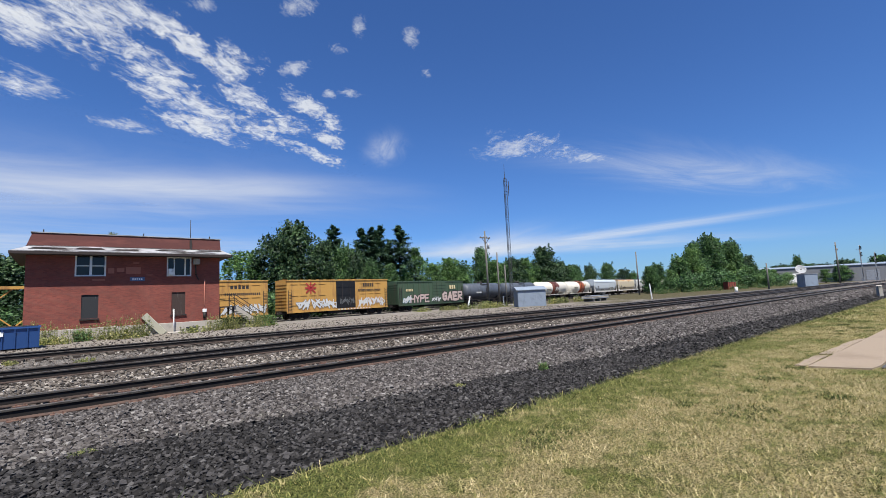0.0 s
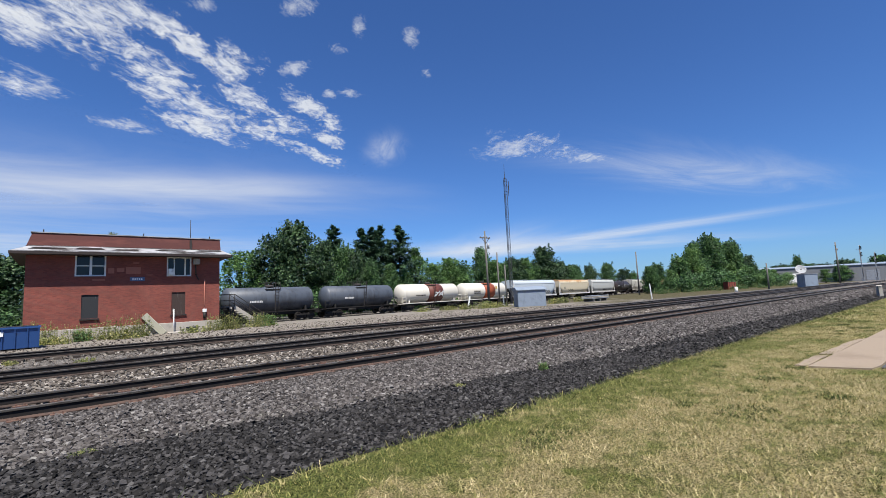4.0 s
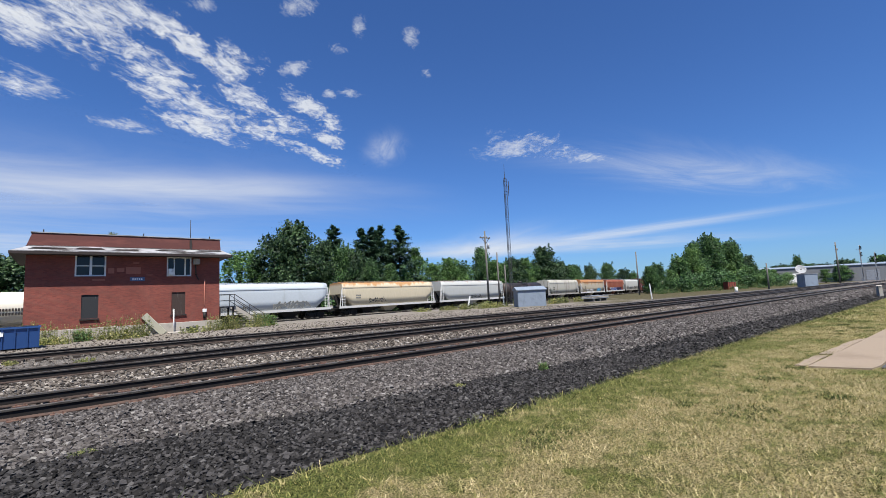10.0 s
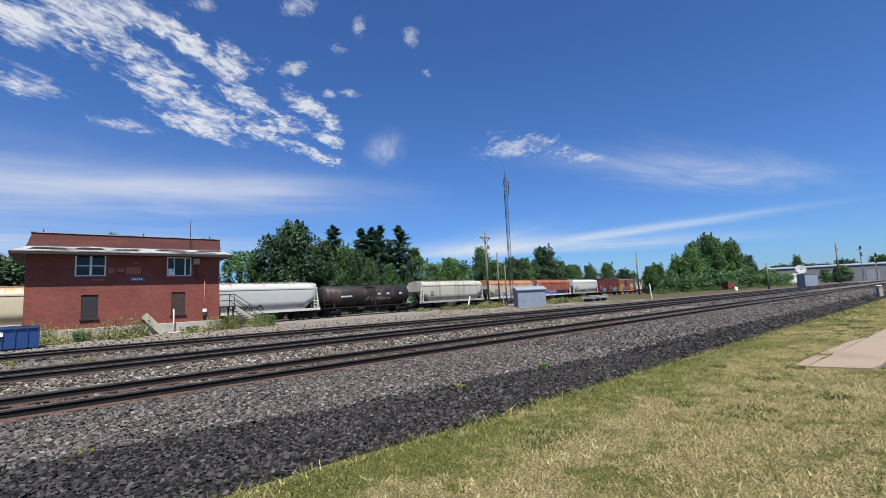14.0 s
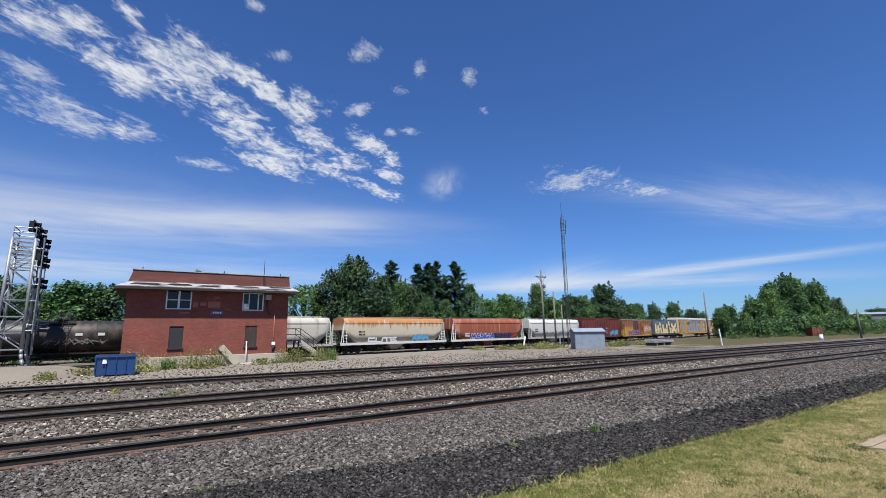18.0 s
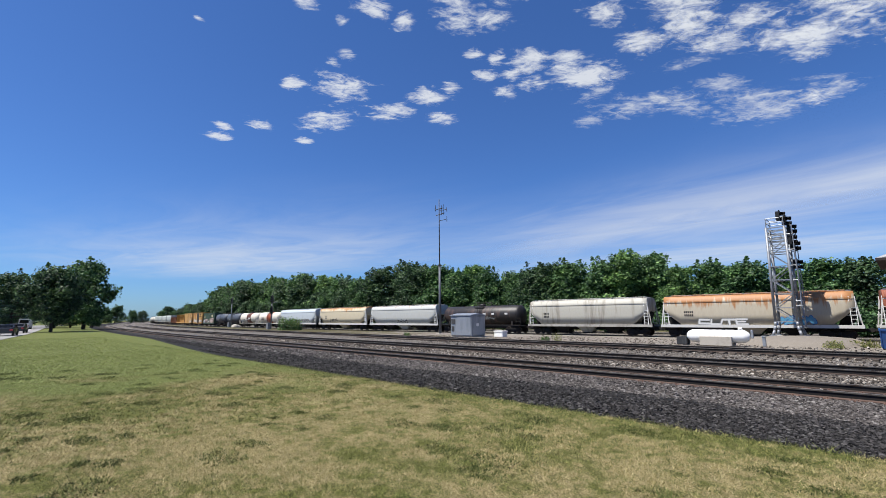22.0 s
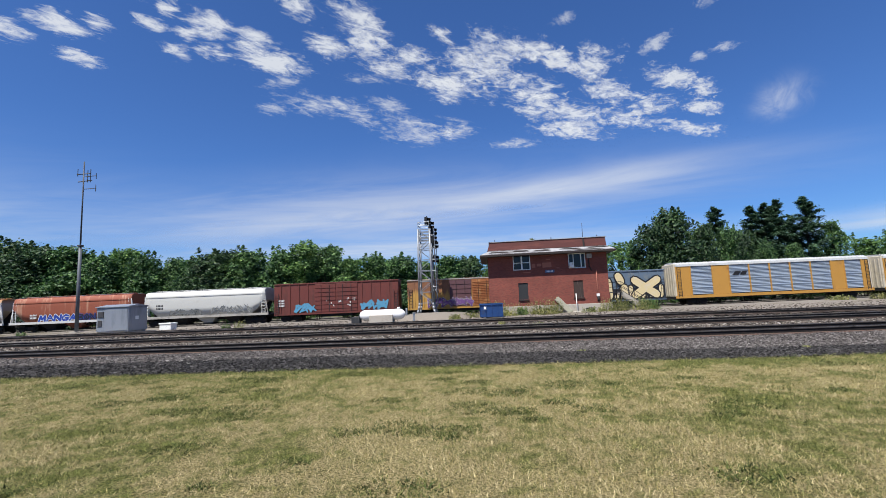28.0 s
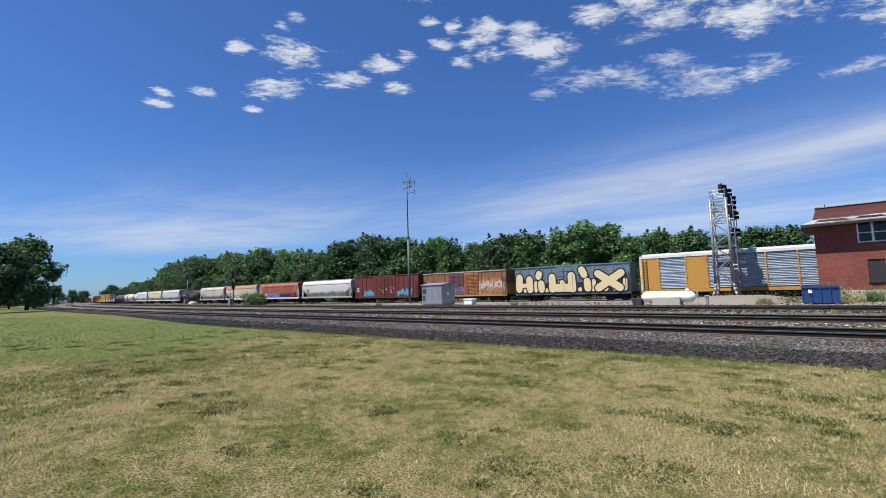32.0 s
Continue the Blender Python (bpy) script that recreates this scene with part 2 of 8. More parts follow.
def leaf_material(name, dark, mid, light):
    m, n, l, b = nodes_of(name)
    g = n.new("ShaderNodeNewGeometry").outputs["Random Per Island"]
    o = n.new("ShaderNodeObjectInfo").outputs["Random"]
    c = ramp(n, l, g, [(0.0, dark), (0.55, mid), (1.0, light)])
    t = ramp(n, l, o, [(0.0, (0.8, 0.85, 0.8)), (1.0, (1.2, 1.15, 1.1))])
    c = mixed(n, l, 1.0, c, t, "MULTIPLY")
    # broad noise paints lit and shaded clumps of the crown into the leaf colour
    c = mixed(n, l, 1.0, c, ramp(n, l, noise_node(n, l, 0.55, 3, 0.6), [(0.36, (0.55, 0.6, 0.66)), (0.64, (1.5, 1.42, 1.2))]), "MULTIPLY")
    l.new(c, b.inputs["Base Color"])
    b.inputs["Roughness"].default_value = 0.55
    b.inputs["Specular IOR Level"].default_value = 0.35
    tr = n.new("ShaderNodeBsdfTranslucent")
    l.new(c, tr.inputs["Color"])
    mx = n.new("ShaderNodeMixShader")
    mx.inputs[0].default_value = 0.3
    l.new(b.outputs[0], mx.inputs[1])
    l.new(tr.outputs[0], mx.inputs[2])
    l.new(mx.outputs[0], n["Material Output"].inputs["Surface"])
    return m


def rusty(name, base, rust, lo, hi, wave=0.9, amount=0.5, rough=0.6):
    """Car paint whose rust runs down in tongues from the top: lo and hi are heights in the car's own space."""
    m, n, l, b = nodes_of(name)
    tc = n.new("ShaderNodeTexCoord")
    sx = n.new("ShaderNodeSeparateXYZ")
    l.new(tc.outputs["Object"], sx.inputs[0])
    mr = n.new("ShaderNodeMapRange")
    mr.inputs["From Min"].default_value, mr.inputs["From Max"].default_value = lo, hi
    l.new(sx.outputs["Z"], mr.inputs["Value"])
    tongues = noise_node(n, l, wave, 5, 0.6, stretch=(1.0, 0.02, 0.10))
    fine = noise_node(n, l, 5.0, 5, 0.7, stretch=(1.0, 1.0, 0.25))
    add = n.new("ShaderNodeMath")
    add.operation = "ADD"
    l.new(mr.outputs[0], add.inputs[0])
    l.new(tongues, add.inputs[1])
    half = n.new("ShaderNodeMath")
    half.operation = "MULTIPLY"
    half.inputs[1].default_value = 0.5
    l.new(add.outputs[0], half.inputs[0])
    f = ramp(n, l, half.outputs[0], [(amount / 2 + 0.225, (0, 0, 0)), (amount / 2 + 0.29, (1, 1, 1))])
    base = Vector(base)
    body = mixed(n, l, fine, tuple(base * 0.78), tuple(base * 1.1))
    rst = mixed(n, l, fine, tuple(Vector(rust) * 0.7), tuple(Vector(rust) * 1.15))
    l.new(mixed(n, l, f, body, rst), b.inputs["Base Color"])
    b.inputs["Roughness"].default_value = rough
    return m


M_LAWN = lawn_material()
# dark cinder bed, painted blacker still as the shade between its loose stones
M_DARK = flecked("cinder_ballast_gap_shade", [(0.0, (0.004, 0.0038, 0.0038)), (0.7, (0.009, 0.0085, 0.0085)), (1.0, (0.026, 0.024, 0.023))], 22, bump=0.9)
M_BALL = flecked("grey_ballast", [(0.0, (0.03, 0.027, 0.024)), (0.6, (0.10, 0.088, 0.076)), (1.0, (0.22, 0.20, 0.18))], 18, bump=0.9)
# shoulder bed near-black: shade in the stone gaps put into its colour
M_NEARB = flecked("shoulder_ballast_gap_shade", [(0.0, (0.007, 0.0065, 0.006)), (0.6, (0.022, 0.020, 0.019)), (1.0, (0.06, 0.055, 0.051))], 20, bump=0.9)
M_YARD = yard_material()
M_SCRUB = worn("scrub_ground", (0.1021, 0.0894, 0.0383), (0.0447, 0.0638, 0.016), 0.45, 1.0, scale=0.4, fine=6, spread=0.35)
M_STONE = varied("ballast_stone", [(0.0, (0.0310, 0.0258, 0.0215)), (0.5, (0.0975, 0.0815, 0.0670)), (0.85, (0.1940, 0.1670, 0.1390)), (1.0, (0.385, 0.350, 0.308))], island=True, fine=40)
M_NEARST = varied("shoulder_stone", [(0.0, (0.034, 0.030, 0.028)), (0.5, (0.082, 0.073, 0.068)), (0.94, (0.145, 0.132, 0.124)), (1.0, (0.23, 0.215, 0.20))], island=True, fine=40, spec=0.12)
M_PALEST = varied("pale_stone", [(0.0, (0.0511, 0.0459, 0.0396)), (0.6, (0.1277, 0.1181, 0.1021)), (1.0, (0.2681, 0.2554, 0.2298))], island=True, fine=40)
M_CINDER = varied("dark_stone", [(0.0, (0.010, 0.0095, 0.0095)), (0.5, (0.032, 0.030, 0.029)), (0.93, (0.062, 0.058, 0.057)), (1.0, (0.11, 0.105, 0.10))], island=True, fine=40, spec=0.12)
M_BLADE = blade_material()
M_GREENBLADE = varied("green_blade", [(0.0, (0.022, 0.035, 0.009)), (0.6, (0.066, 0.085, 0.021)), (1.0, (0.16, 0.165, 0.048))], island=True, fine=3, bump=0)
M_HEAD = worn("worn_rail_head", (0.0981, 0.0868, 0.0754), (0.0377, 0.0271, 0.0212), 0.5, 0.42, 0.55, scale=3, fine=60, bump=0.05)
# brown-black web steel, with the head's shade put into its colour too
M_WEB = worn("dark_shaded_rail_web", (0.009, 0.0068, 0.0061), (0.0264, 0.0151, 0.0106), 0.55, 0.85, 0.1, scale=4, fine=40)
M_FOOT = worn("rusty_rail_foot", (0.075, 0.046, 0.035), (0.04, 0.028, 0.024), 0.5, 0.85, 0.1, scale=5, fine=40)
M_FOOTD = worn("dark_rail_foot", (0.042, 0.027, 0.021), (0.025, 0.018, 0.015), 0.5, 0.85, 0.1, scale=5, fine=40)
M_TIE = varied("weathered_tie", [(0.0, (0.0319, 0.0255, 0.0217)), (0.6, (0.0638, 0.0511, 0.0415)), (1.0, (0.1085, 0.0894, 0.0734))], fine=9)
M_CONC = worn("pale_concrete", (0.347, 0.3168, 0.2716), (0.2263, 0.2037, 0.1735), 0.56, 0.9, scale=1.2, fine=20)
M_SLAB = worn("mossy_concrete", (0.255, 0.245, 0.19), (0.15, 0.148, 0.11), 0.52, 0.9, scale=1.6, fine=20)
M_PATH = worn("path_concrete", (0.2298, 0.1788, 0.1277), (0.1851, 0.1404, 0.099), 0.5, 0.9, scale=0.8, fine=18)
M_TAR = worn("asphalt", (0.0575, 0.0575, 0.0575), (0.0383, 0.0383, 0.0383), 0.5, 0.9, scale=0.6, fine=30)
M_ROADC = worn("pale_road", (0.2171, 0.2107, 0.2043), (0.1724, 0.166, 0.1596), 0.5, 0.9, scale=0.3, fine=10)
M_PALEB = worn("patched_brick", (0.3395, 0.1282, 0.0905), None, rough=0.9, scale=2, fine=14)
M_WHITE = worn("white_paint", (0.68, 0.68, 0.66), (0.3772, 0.3697, 0.347), 0.6, 0.6, scale=3, fine=20)
M_TIN = worn("peeling_white_roof", (0.29, 0.29, 0.30), (0.08, 0.072, 0.070), 0.47, 0.7, scale=1.6, fine=12, streak=(0.5, 1.6, 1.6))
M_SOFFIT = worn("dark_soffit", (0.0276, 0.0202, 0.0184), None, rough=0.8)
M_GLASS, _n, _l, _b = nodes_of("window_glass")
_b.inputs["Base Color"].default_value = (0.012, 0.014, 0.017, 1)
_b.inputs["Roughness"].default_value = 0.06
_b.inputs["Specular IOR Level"].default_value = 0.3
M_BOARD = worn("grey_board", (0.022, 0.024, 0.027), (0.075, 0.078, 0.085), 0.60, 0.9, scale=2, fine=14, streak=(3, 1, 0.4))
M_BROWNB = worn("brown_board", (0.040, 0.026, 0.022), (0.10, 0.088, 0.078), 0.57, 0.9, scale=2, fine=14, streak=(3, 1, 0.4))
M_BLUE = worn("blue_steel", (0.0151, 0.0566, 0.1811), (0.0453, 0.0453, 0.0566), 0.62, 0.55, scale=2, fine=20)
M_SIGN = worn("blue_sign", (0.0754, 0.1207, 0.2263), None, rough=0.6)
M_GALV = worn("galvanised_steel", (0.235, 0.25, 0.27), (0.16, 0.168, 0.182), 0.5, 0.5, 0.35, scale=2.5, fine=25)
M_ALU = worn("brushed_cabinet", (0.265, 0.285, 0.315), (0.19, 0.208, 0.235), 0.5, 0.45, 0.45, scale=1.4, fine=30, streak=(1, 1, 0.2))
M_SHEDB = worn("blue_grey_sheet", (0.1901, 0.2281, 0.2788), (0.1521, 0.1838, 0.2281), 0.5, 0.6, scale=1.5, fine=20)
M_BLACK = worn("black_paint", (0.009, 0.009, 0.0098), None, rough=0.5, fine=30)
M_IRON = worn("dark_iron", (0.0264, 0.0226, 0.0212), (0.0604, 0.0339, 0.0226), 0.6, 0.75, scale=3, fine=30)
M_WOODP = worn("grey_pole_wood", (0.12, 0.114, 0.104), (0.08, 0.075, 0.068), 0.5, 0.9, scale=1.5, fine=12, streak=(2, 2, 0.15))
M_MAST = worn("dark_lattice_steel", (0.0453, 0.0453, 0.049), None, rough=0.6)
M_BARK = worn("bark", (0.0528, 0.0415, 0.0316), None, rough=0.95, fine=9, streak=(2, 2, 0.4))
M_CHASSIS = worn("black_undergear", (0.0098, 0.0083, 0.0075), (0.0302, 0.0196, 0.0151), 0.58, 0.85, scale=2, fine=25)
M_WHEEL = worn("wheel_steel", (0.0453, 0.0362, 0.0302), None, rough=0.6, metal=0.4)
M_RED = worn("faded_red_cloth", (0.4149, 0.0377, 0.0453), None, rough=0.8)
M_DISH = worn("white_dish", (0.5884, 0.596, 0.6035), None, rough=0.5)
M_SHED2 = worn("grey_warehouse", (0.1467, 0.1521, 0.1629), None, rough=0.7)
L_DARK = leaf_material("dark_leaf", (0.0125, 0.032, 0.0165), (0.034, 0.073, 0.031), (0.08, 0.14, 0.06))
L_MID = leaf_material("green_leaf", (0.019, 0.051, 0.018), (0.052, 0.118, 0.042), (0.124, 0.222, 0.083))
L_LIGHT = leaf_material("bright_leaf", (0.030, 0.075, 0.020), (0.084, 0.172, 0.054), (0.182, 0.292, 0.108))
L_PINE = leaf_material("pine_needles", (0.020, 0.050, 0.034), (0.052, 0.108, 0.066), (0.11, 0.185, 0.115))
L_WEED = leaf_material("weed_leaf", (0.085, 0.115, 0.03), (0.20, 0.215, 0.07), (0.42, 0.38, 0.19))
M_PLATE = worn("rusty_tie_plate", (0.13, 0.072, 0.052), (0.07, 0.045, 0.036), 0.5, 0.85, 0.1, scale=6, fine=40)


# ---------------------------------------------------------------- ground and tracks
def bend(x):
    """How far the main line swings away from its straight, beyond the antenna."""
    d = max(0.0, -30.0 - x)
    return 4.4e-4 * d * d if d < 220 else 4.4e-4 * 220 * 220 + 0.1936 * (d - 220)


def siding_y(x):
    t = min(max((x + 8) / 52.0, 0), 1)
    return 14.0 - 3.9 * t * t * (3 - 2 * t) + bend(x)


def line_y(x):
    """The middle of the yard line on which the train runs."""
    c = min(max(x, -230.0), 150.0)
    y = 43.07 + 0.0908 * c + 4.48e-4 * c * c
    return y + (0.0908 + 8.96e-4 * c) * (x - c)


def line_turn(x):
    return math.degrees(math.atan(0.0908 + 8.96e-4 * min(max(x, -230.0), 150.0)))


LINE_Z = -0.7
GROUND_ROWS = [(-1500, -0.03, 0), (-200, -0.03, 0), (-60, -0.03, 0), (-25, -0.02, 0), (-14, -0.02, 0), (-8, -0.02, 0), (-6.25, -0.02, 0), (-6.02, -0.03, 1), (-4.8, -0.08, 1),
               (-3.3, -0.13, 6), (-1.6, -0.18, 6), (0.4, -0.2, 2), (2.6, -0.21, 2), (3.4, -0.26, 2), (4.4, -0.22, 2), (8.2, -0.22, 2), (9.6, -0.34, 2),
               (11.5, -0.27, 2), (16.4, -0.27, 2), (17.6, -0.32, 3), (34.0, -0.42, 3), (38.2, -0.86, 4), (40.0, -0.92, 4), (47.5, -0.92, 4), (60, -0.8, 5), (200, -0.6, 5), (1500, -0.6, 5)]
GROUND_XS = [-1500, -700, -400, -300, -250] + list(range(-220, -40, 15)) + list(range(-36, 41, 2)) + list(range(48, 160, 14)) + [200, 300, 500, 900, 1500]


def ground_z(x, y):
    y0 = y - bend(x)
    for (ya, za, _), (yb, zb, _) in zip(GROUND_ROWS, GROUND_ROWS[1:]):
        if ya <= y0 <= yb:
            return za + (zb - za) * (y0 - ya) / (yb - ya)
    return -0.4


def narrowing(x):
    """How far the lawn draws in towards the rails, down the line."""
    t = min(max((-22 - x) / 36.0, 0), 1)
    return 2.5 * t * t * (3 - 2 * t)


def seam_y(x):
    """Where the dark cinders meet the grey ballast."""
    return -3.3 - min(max(0.1 * x, -0.6), 0.9) + 0.16 * noise.noise((x * 0.5, 2, 3)) + 0.35 * narrowing(x)


def build_ground():
    bm = bmesh.new()
    rows = []
    for y, z, _ in GROUND_ROWS:
        row = []
        for x in GROUND_XS:
            shift = bend(x) if -100 < y < 30 else (line_y(x) - 43.07 if 30 < y < 61 and -300 <= x <= 300 else bend(x) * 0.5)
            wob = 0.12 * noise.noise((x * 0.35, 1, 0)) if y in (-6.25, -6.02) else (seam_y(x) - y if y == -3.3 else 0)
            wob += narrowing(x) * {-8: 0.6, -6.25: 1.0, -6.02: 1.0, -4.8: 0.72}.get(y, 0)
            dz = 0.012 * noise.noise((x * 0.3, y * 0.4, 7)) if -30 < y < -6.3 else 0
            row.append(bm.verts.new((x, y + shift + wob, z + dz)))
        rows.append(row)
    for (a, b), (_, _, mi) in zip(zip(rows, rows[1:]), GROUND_ROWS):
        for i in range(len(a) - 1):
            f = bm.faces.new((a[i], a[i + 1], b[i + 1], b[i]))
            f.material_index, f.smooth = mi, True
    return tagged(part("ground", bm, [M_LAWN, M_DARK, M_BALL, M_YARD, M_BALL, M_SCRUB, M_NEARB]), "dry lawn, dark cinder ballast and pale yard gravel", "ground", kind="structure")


build_ground()

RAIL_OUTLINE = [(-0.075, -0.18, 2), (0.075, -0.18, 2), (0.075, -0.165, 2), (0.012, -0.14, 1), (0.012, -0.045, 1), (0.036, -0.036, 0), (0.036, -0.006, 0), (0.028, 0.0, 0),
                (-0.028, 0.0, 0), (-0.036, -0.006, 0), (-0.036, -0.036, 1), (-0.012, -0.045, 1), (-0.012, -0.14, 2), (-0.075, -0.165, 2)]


def rail(name, ys, z, xs, label, foot=None):
    bm = bmesh.new()
    rings = [[bm.verts.new((x, ys(x) + oy, z + oz)) for oy, oz, _ in RAIL_OUTLINE] for x in xs]
    n = len(RAIL_OUTLINE)
    for a, b in zip(rings, rings[1:]):
        for i in range(n):
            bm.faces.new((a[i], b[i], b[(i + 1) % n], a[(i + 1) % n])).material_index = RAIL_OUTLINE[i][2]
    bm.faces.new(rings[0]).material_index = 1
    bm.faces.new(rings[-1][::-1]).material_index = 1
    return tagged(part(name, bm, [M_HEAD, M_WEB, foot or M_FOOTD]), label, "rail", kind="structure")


RAIL_XS = list(range(-420, -30, 15)) + [-30, -20, -10, 0, 10, 20, 30, 40, 60, 90, 150, 260]
for off in (0.0, 1.5):
    rail("rail", lambda x, o=off: o + bend(x), 0.0, RAIL_XS, "worn steel rail of the main track", None if off else M_FOOT)
    rail("rail", lambda x, o=off: 5.5 + o + bend(x), 0.0, RAIL_XS, "worn steel rail of the second main track")
    rail("rail", lambda x, o=off: siding_y(x) - 0.73 + o, -0.01, [x for x in RAIL_XS if -260 < x < 155] , "dull rusty rail of the siding")
    rail("rail", lambda x, o=off: line_y(x) - 0.75 + o, LINE_Z, list(range(-420, 300, 10)), "dark rail under the freight train")

STAKE = boxes((-0.11, 0.11, -1.3, 1.3, -0.16, 0.0))
TIE_ME = bpy.data.meshes.new("tie")
bmesh.ops.bevel(STAKE, geom=STAKE.edges[:], offset=0.012, segments=1, affect="EDGES")
STAKE.to_mesh(TIE_ME)
STAKE.free()
TIE_ME.materials.append(M_TIE)
for label, mid, x0, x1, zt in (("timber ties of the near main track, sunk in ballast", lambda x: 0.75 + bend(x), -28, 46, -0.185),
                               ("timber ties of the second main track, sunk in ballast", lambda x: 6.25 + bend(x), -34, 56, -0.195),
                               ("weathered timber ties of the siding standing proud of cinders", siding_y, -42, 70, -0.18)):
    bed = thing("tie_row", label, "railway ties", kind="structure")
    k = 0
    while x0 + k * 0.53 < x1:
        x = x0 + k * 0.53 + random.uniform(-0.03, 0.03)
        shared("tie", TIE_ME, bed, pose(x, mid(x) + random.uniform(-0.06, 0.06), zt + random.uniform(-0.012, 0.012), 0, 0, random.uniform(-1.5, 1.5)))
        k += 1


PLATE_ME = bpy.data.meshes.new("tie_plate")
PLATE = boxes((-0.1, 0.1, -0.17, 0.17, -0.03, 0.0), (-0.07, -0.045, -0.13, -0.105, 0, 0.03), (0.045, 0.07, -0.13, -0.105, 0, 0.03), (0.045, 0.07, 0.105, 0.13, 0, 0.03))
PLATE.to_mesh(PLATE_ME)
PLATE.free()
PLATE_ME.materials.append(M_PLATE)
plates = thing("plate_row", "rusty tie plates with spikes under the near rails", "tie plates", kind="structure")
for k in range(72):
    for y in (0.0, 1.5):
        shared("tie_plate", PLATE_ME, plates, pose(-8 + k * 0.53 + random.uniform(-0.03, 0.03), y, -0.168, 0, 0, random.uniform(-2, 2)))


def scatter_mesh(name, verts, faces, material, label, category):
    me = bpy.data.meshes.new(name)
    me.from_pydata(verts, [], faces)
    me.materials.append(material)
    return tagged(new(name, me), label, category, kind="stuff")


STONE_V = np.array([(x, y, z) for z in (-1, 1) for y in (-1, 1) for x in (-1, 1)]) * 0.72
STONE_F = np.array([(0, 2, 3), (0, 3, 1), (4, 5, 7), (4, 7, 6), (0, 1, 5), (0, 5, 4), (2, 6, 7), (2, 7, 3), (0, 4, 6), (0, 6, 2), (1, 3, 7), (1, 7, 5)])


def stones(name, zones, material, label, seed, side=0):
    """Loose stones strewn over zones (x0, x1, y0, y1, count, size)."""
    rng = np.random.default_rng(seed)
    allv, allf, base = [], [], 0
    for x0, x1, y0, y1, count, size in zones:
        cell = math.sqrt((x1 - x0) * (y1 - y0) / count)
        gx, gy = np.meshgrid(np.arange(x0, x1, cell), np.arange(y0, y1, cell))
        x, y = (g.ravel() + rng.uniform(-0.1, 1.1, g.size) * cell for g in (gx, gy))
        count = len(x)
        if side and y1 < 0:
            over = np.array([b - seam_y(a) for a, b in zip(x, y)])
            keep = np.abs(over - 0.35 + rng.normal(0, 0.12, count)) < 0.3 if side == 2 else over * side + rng.normal(0, 0.13, count) > 0
            x, y = x[keep], y[keep]
            count = len(x)
        z = np.array([ground_z(a, b) for a, b in zip(x, y)])
        s = size * rng.uniform(0.45, 1.3, (count, 1, 1)) * rng.uniform(0.55, 1.25, (count, 1, 3))
        v = (STONE_V[None] + rng.normal(0, 0.24, (count, 8, 3))) * s
        q = rng.normal(0, 1, (count, 4))
        q /= np.linalg.norm(q, axis=1, keepdims=True)
        u, w = q[:, None, 1:], q[:, :1, None]
        v = v + 2 * np.cross(u, np.cross(u, v) + w * v)
        v[:, :, 2] *= 0.72
        p = v + np.stack([x, y, z + size * rng.uniform(0.05, 0.55, count)], -1)[:, None, :]
        allv.append(p.reshape(-1, 3))
        allf.append((STONE_F[None] + base + 8 * np.arange(count)[:, None, None]).reshape(-1, 3))
        base += 8 * count
    return scatter_mesh(name, np.concatenate(allv).tolist(), np.concatenate(allf).tolist(), material, label, "ballast")


stones("ballast_stones", [(-18, 30, 0.15, 1.35, 2600, 0.042),
                          (-20, 34, 1.7, 5.3, 14000, 0.046), (-20, 30, 5.7, 6.8, 1200, 0.045), (-28, 40, 7.2, 10.5, 8000, 0.052), (-30, 30, 10.5, 16.5, 5000, 0.05), (-62, -20, 1.7, 10.0, 9000, 0.065), (40, 75, 7.2, 12, 3000, 0.075)],
       M_STONE, "loose grey and brown crushed ballast stones", 11, 1)
stones("shoulder_stones", [(-5, 10, -4.4, -0.15, 24000, 0.031), (-20, -5, -4.4, -0.15, 12000, 0.038), (10, 36, -4.4, -0.15, 13000, 0.040), (36, 75, -4.4, 5.2, 9000, 0.075), (-62, -20, -4.4, -0.15, 7000, 0.065)],
       M_NEARST, "dark grey ballast stones on the near shoulder", 13, 1)
stones("pale_stones", [(-20, 34, -4.6, -2.0, 9000, 0.026)], M_PALEST, "small pale stones where ballast meets cinders", 14, 2)
stones("yard_stones", [(-45, 45, 17.0, 22.0, 3800, 0.05), (-30, 40, 22, 28.5, 2200, 0.05)], M_STONE, "scattered stones and clinker on the yard gravel", 15)
stones("cinder_stones", [(-5, 10, -5.95, -2.6, 24000, 0.026), (-22, -5, -5.95, -2.6, 10000, 0.035), (10, 36, -5.95, -2.6, 11000, 0.037), (36, 70, -5.95, -2.6, 3500, 0.07), (-32, -22, -5.3, -2.8, 2200, 0.06), (-60, -32, -3.9, -2.4, 2600, 0.06), (-30, 45, 38.4, 41.5, 2500, 0.06)],
       M_CINDER, "loose dark crushed cinder stones", 12, -1)


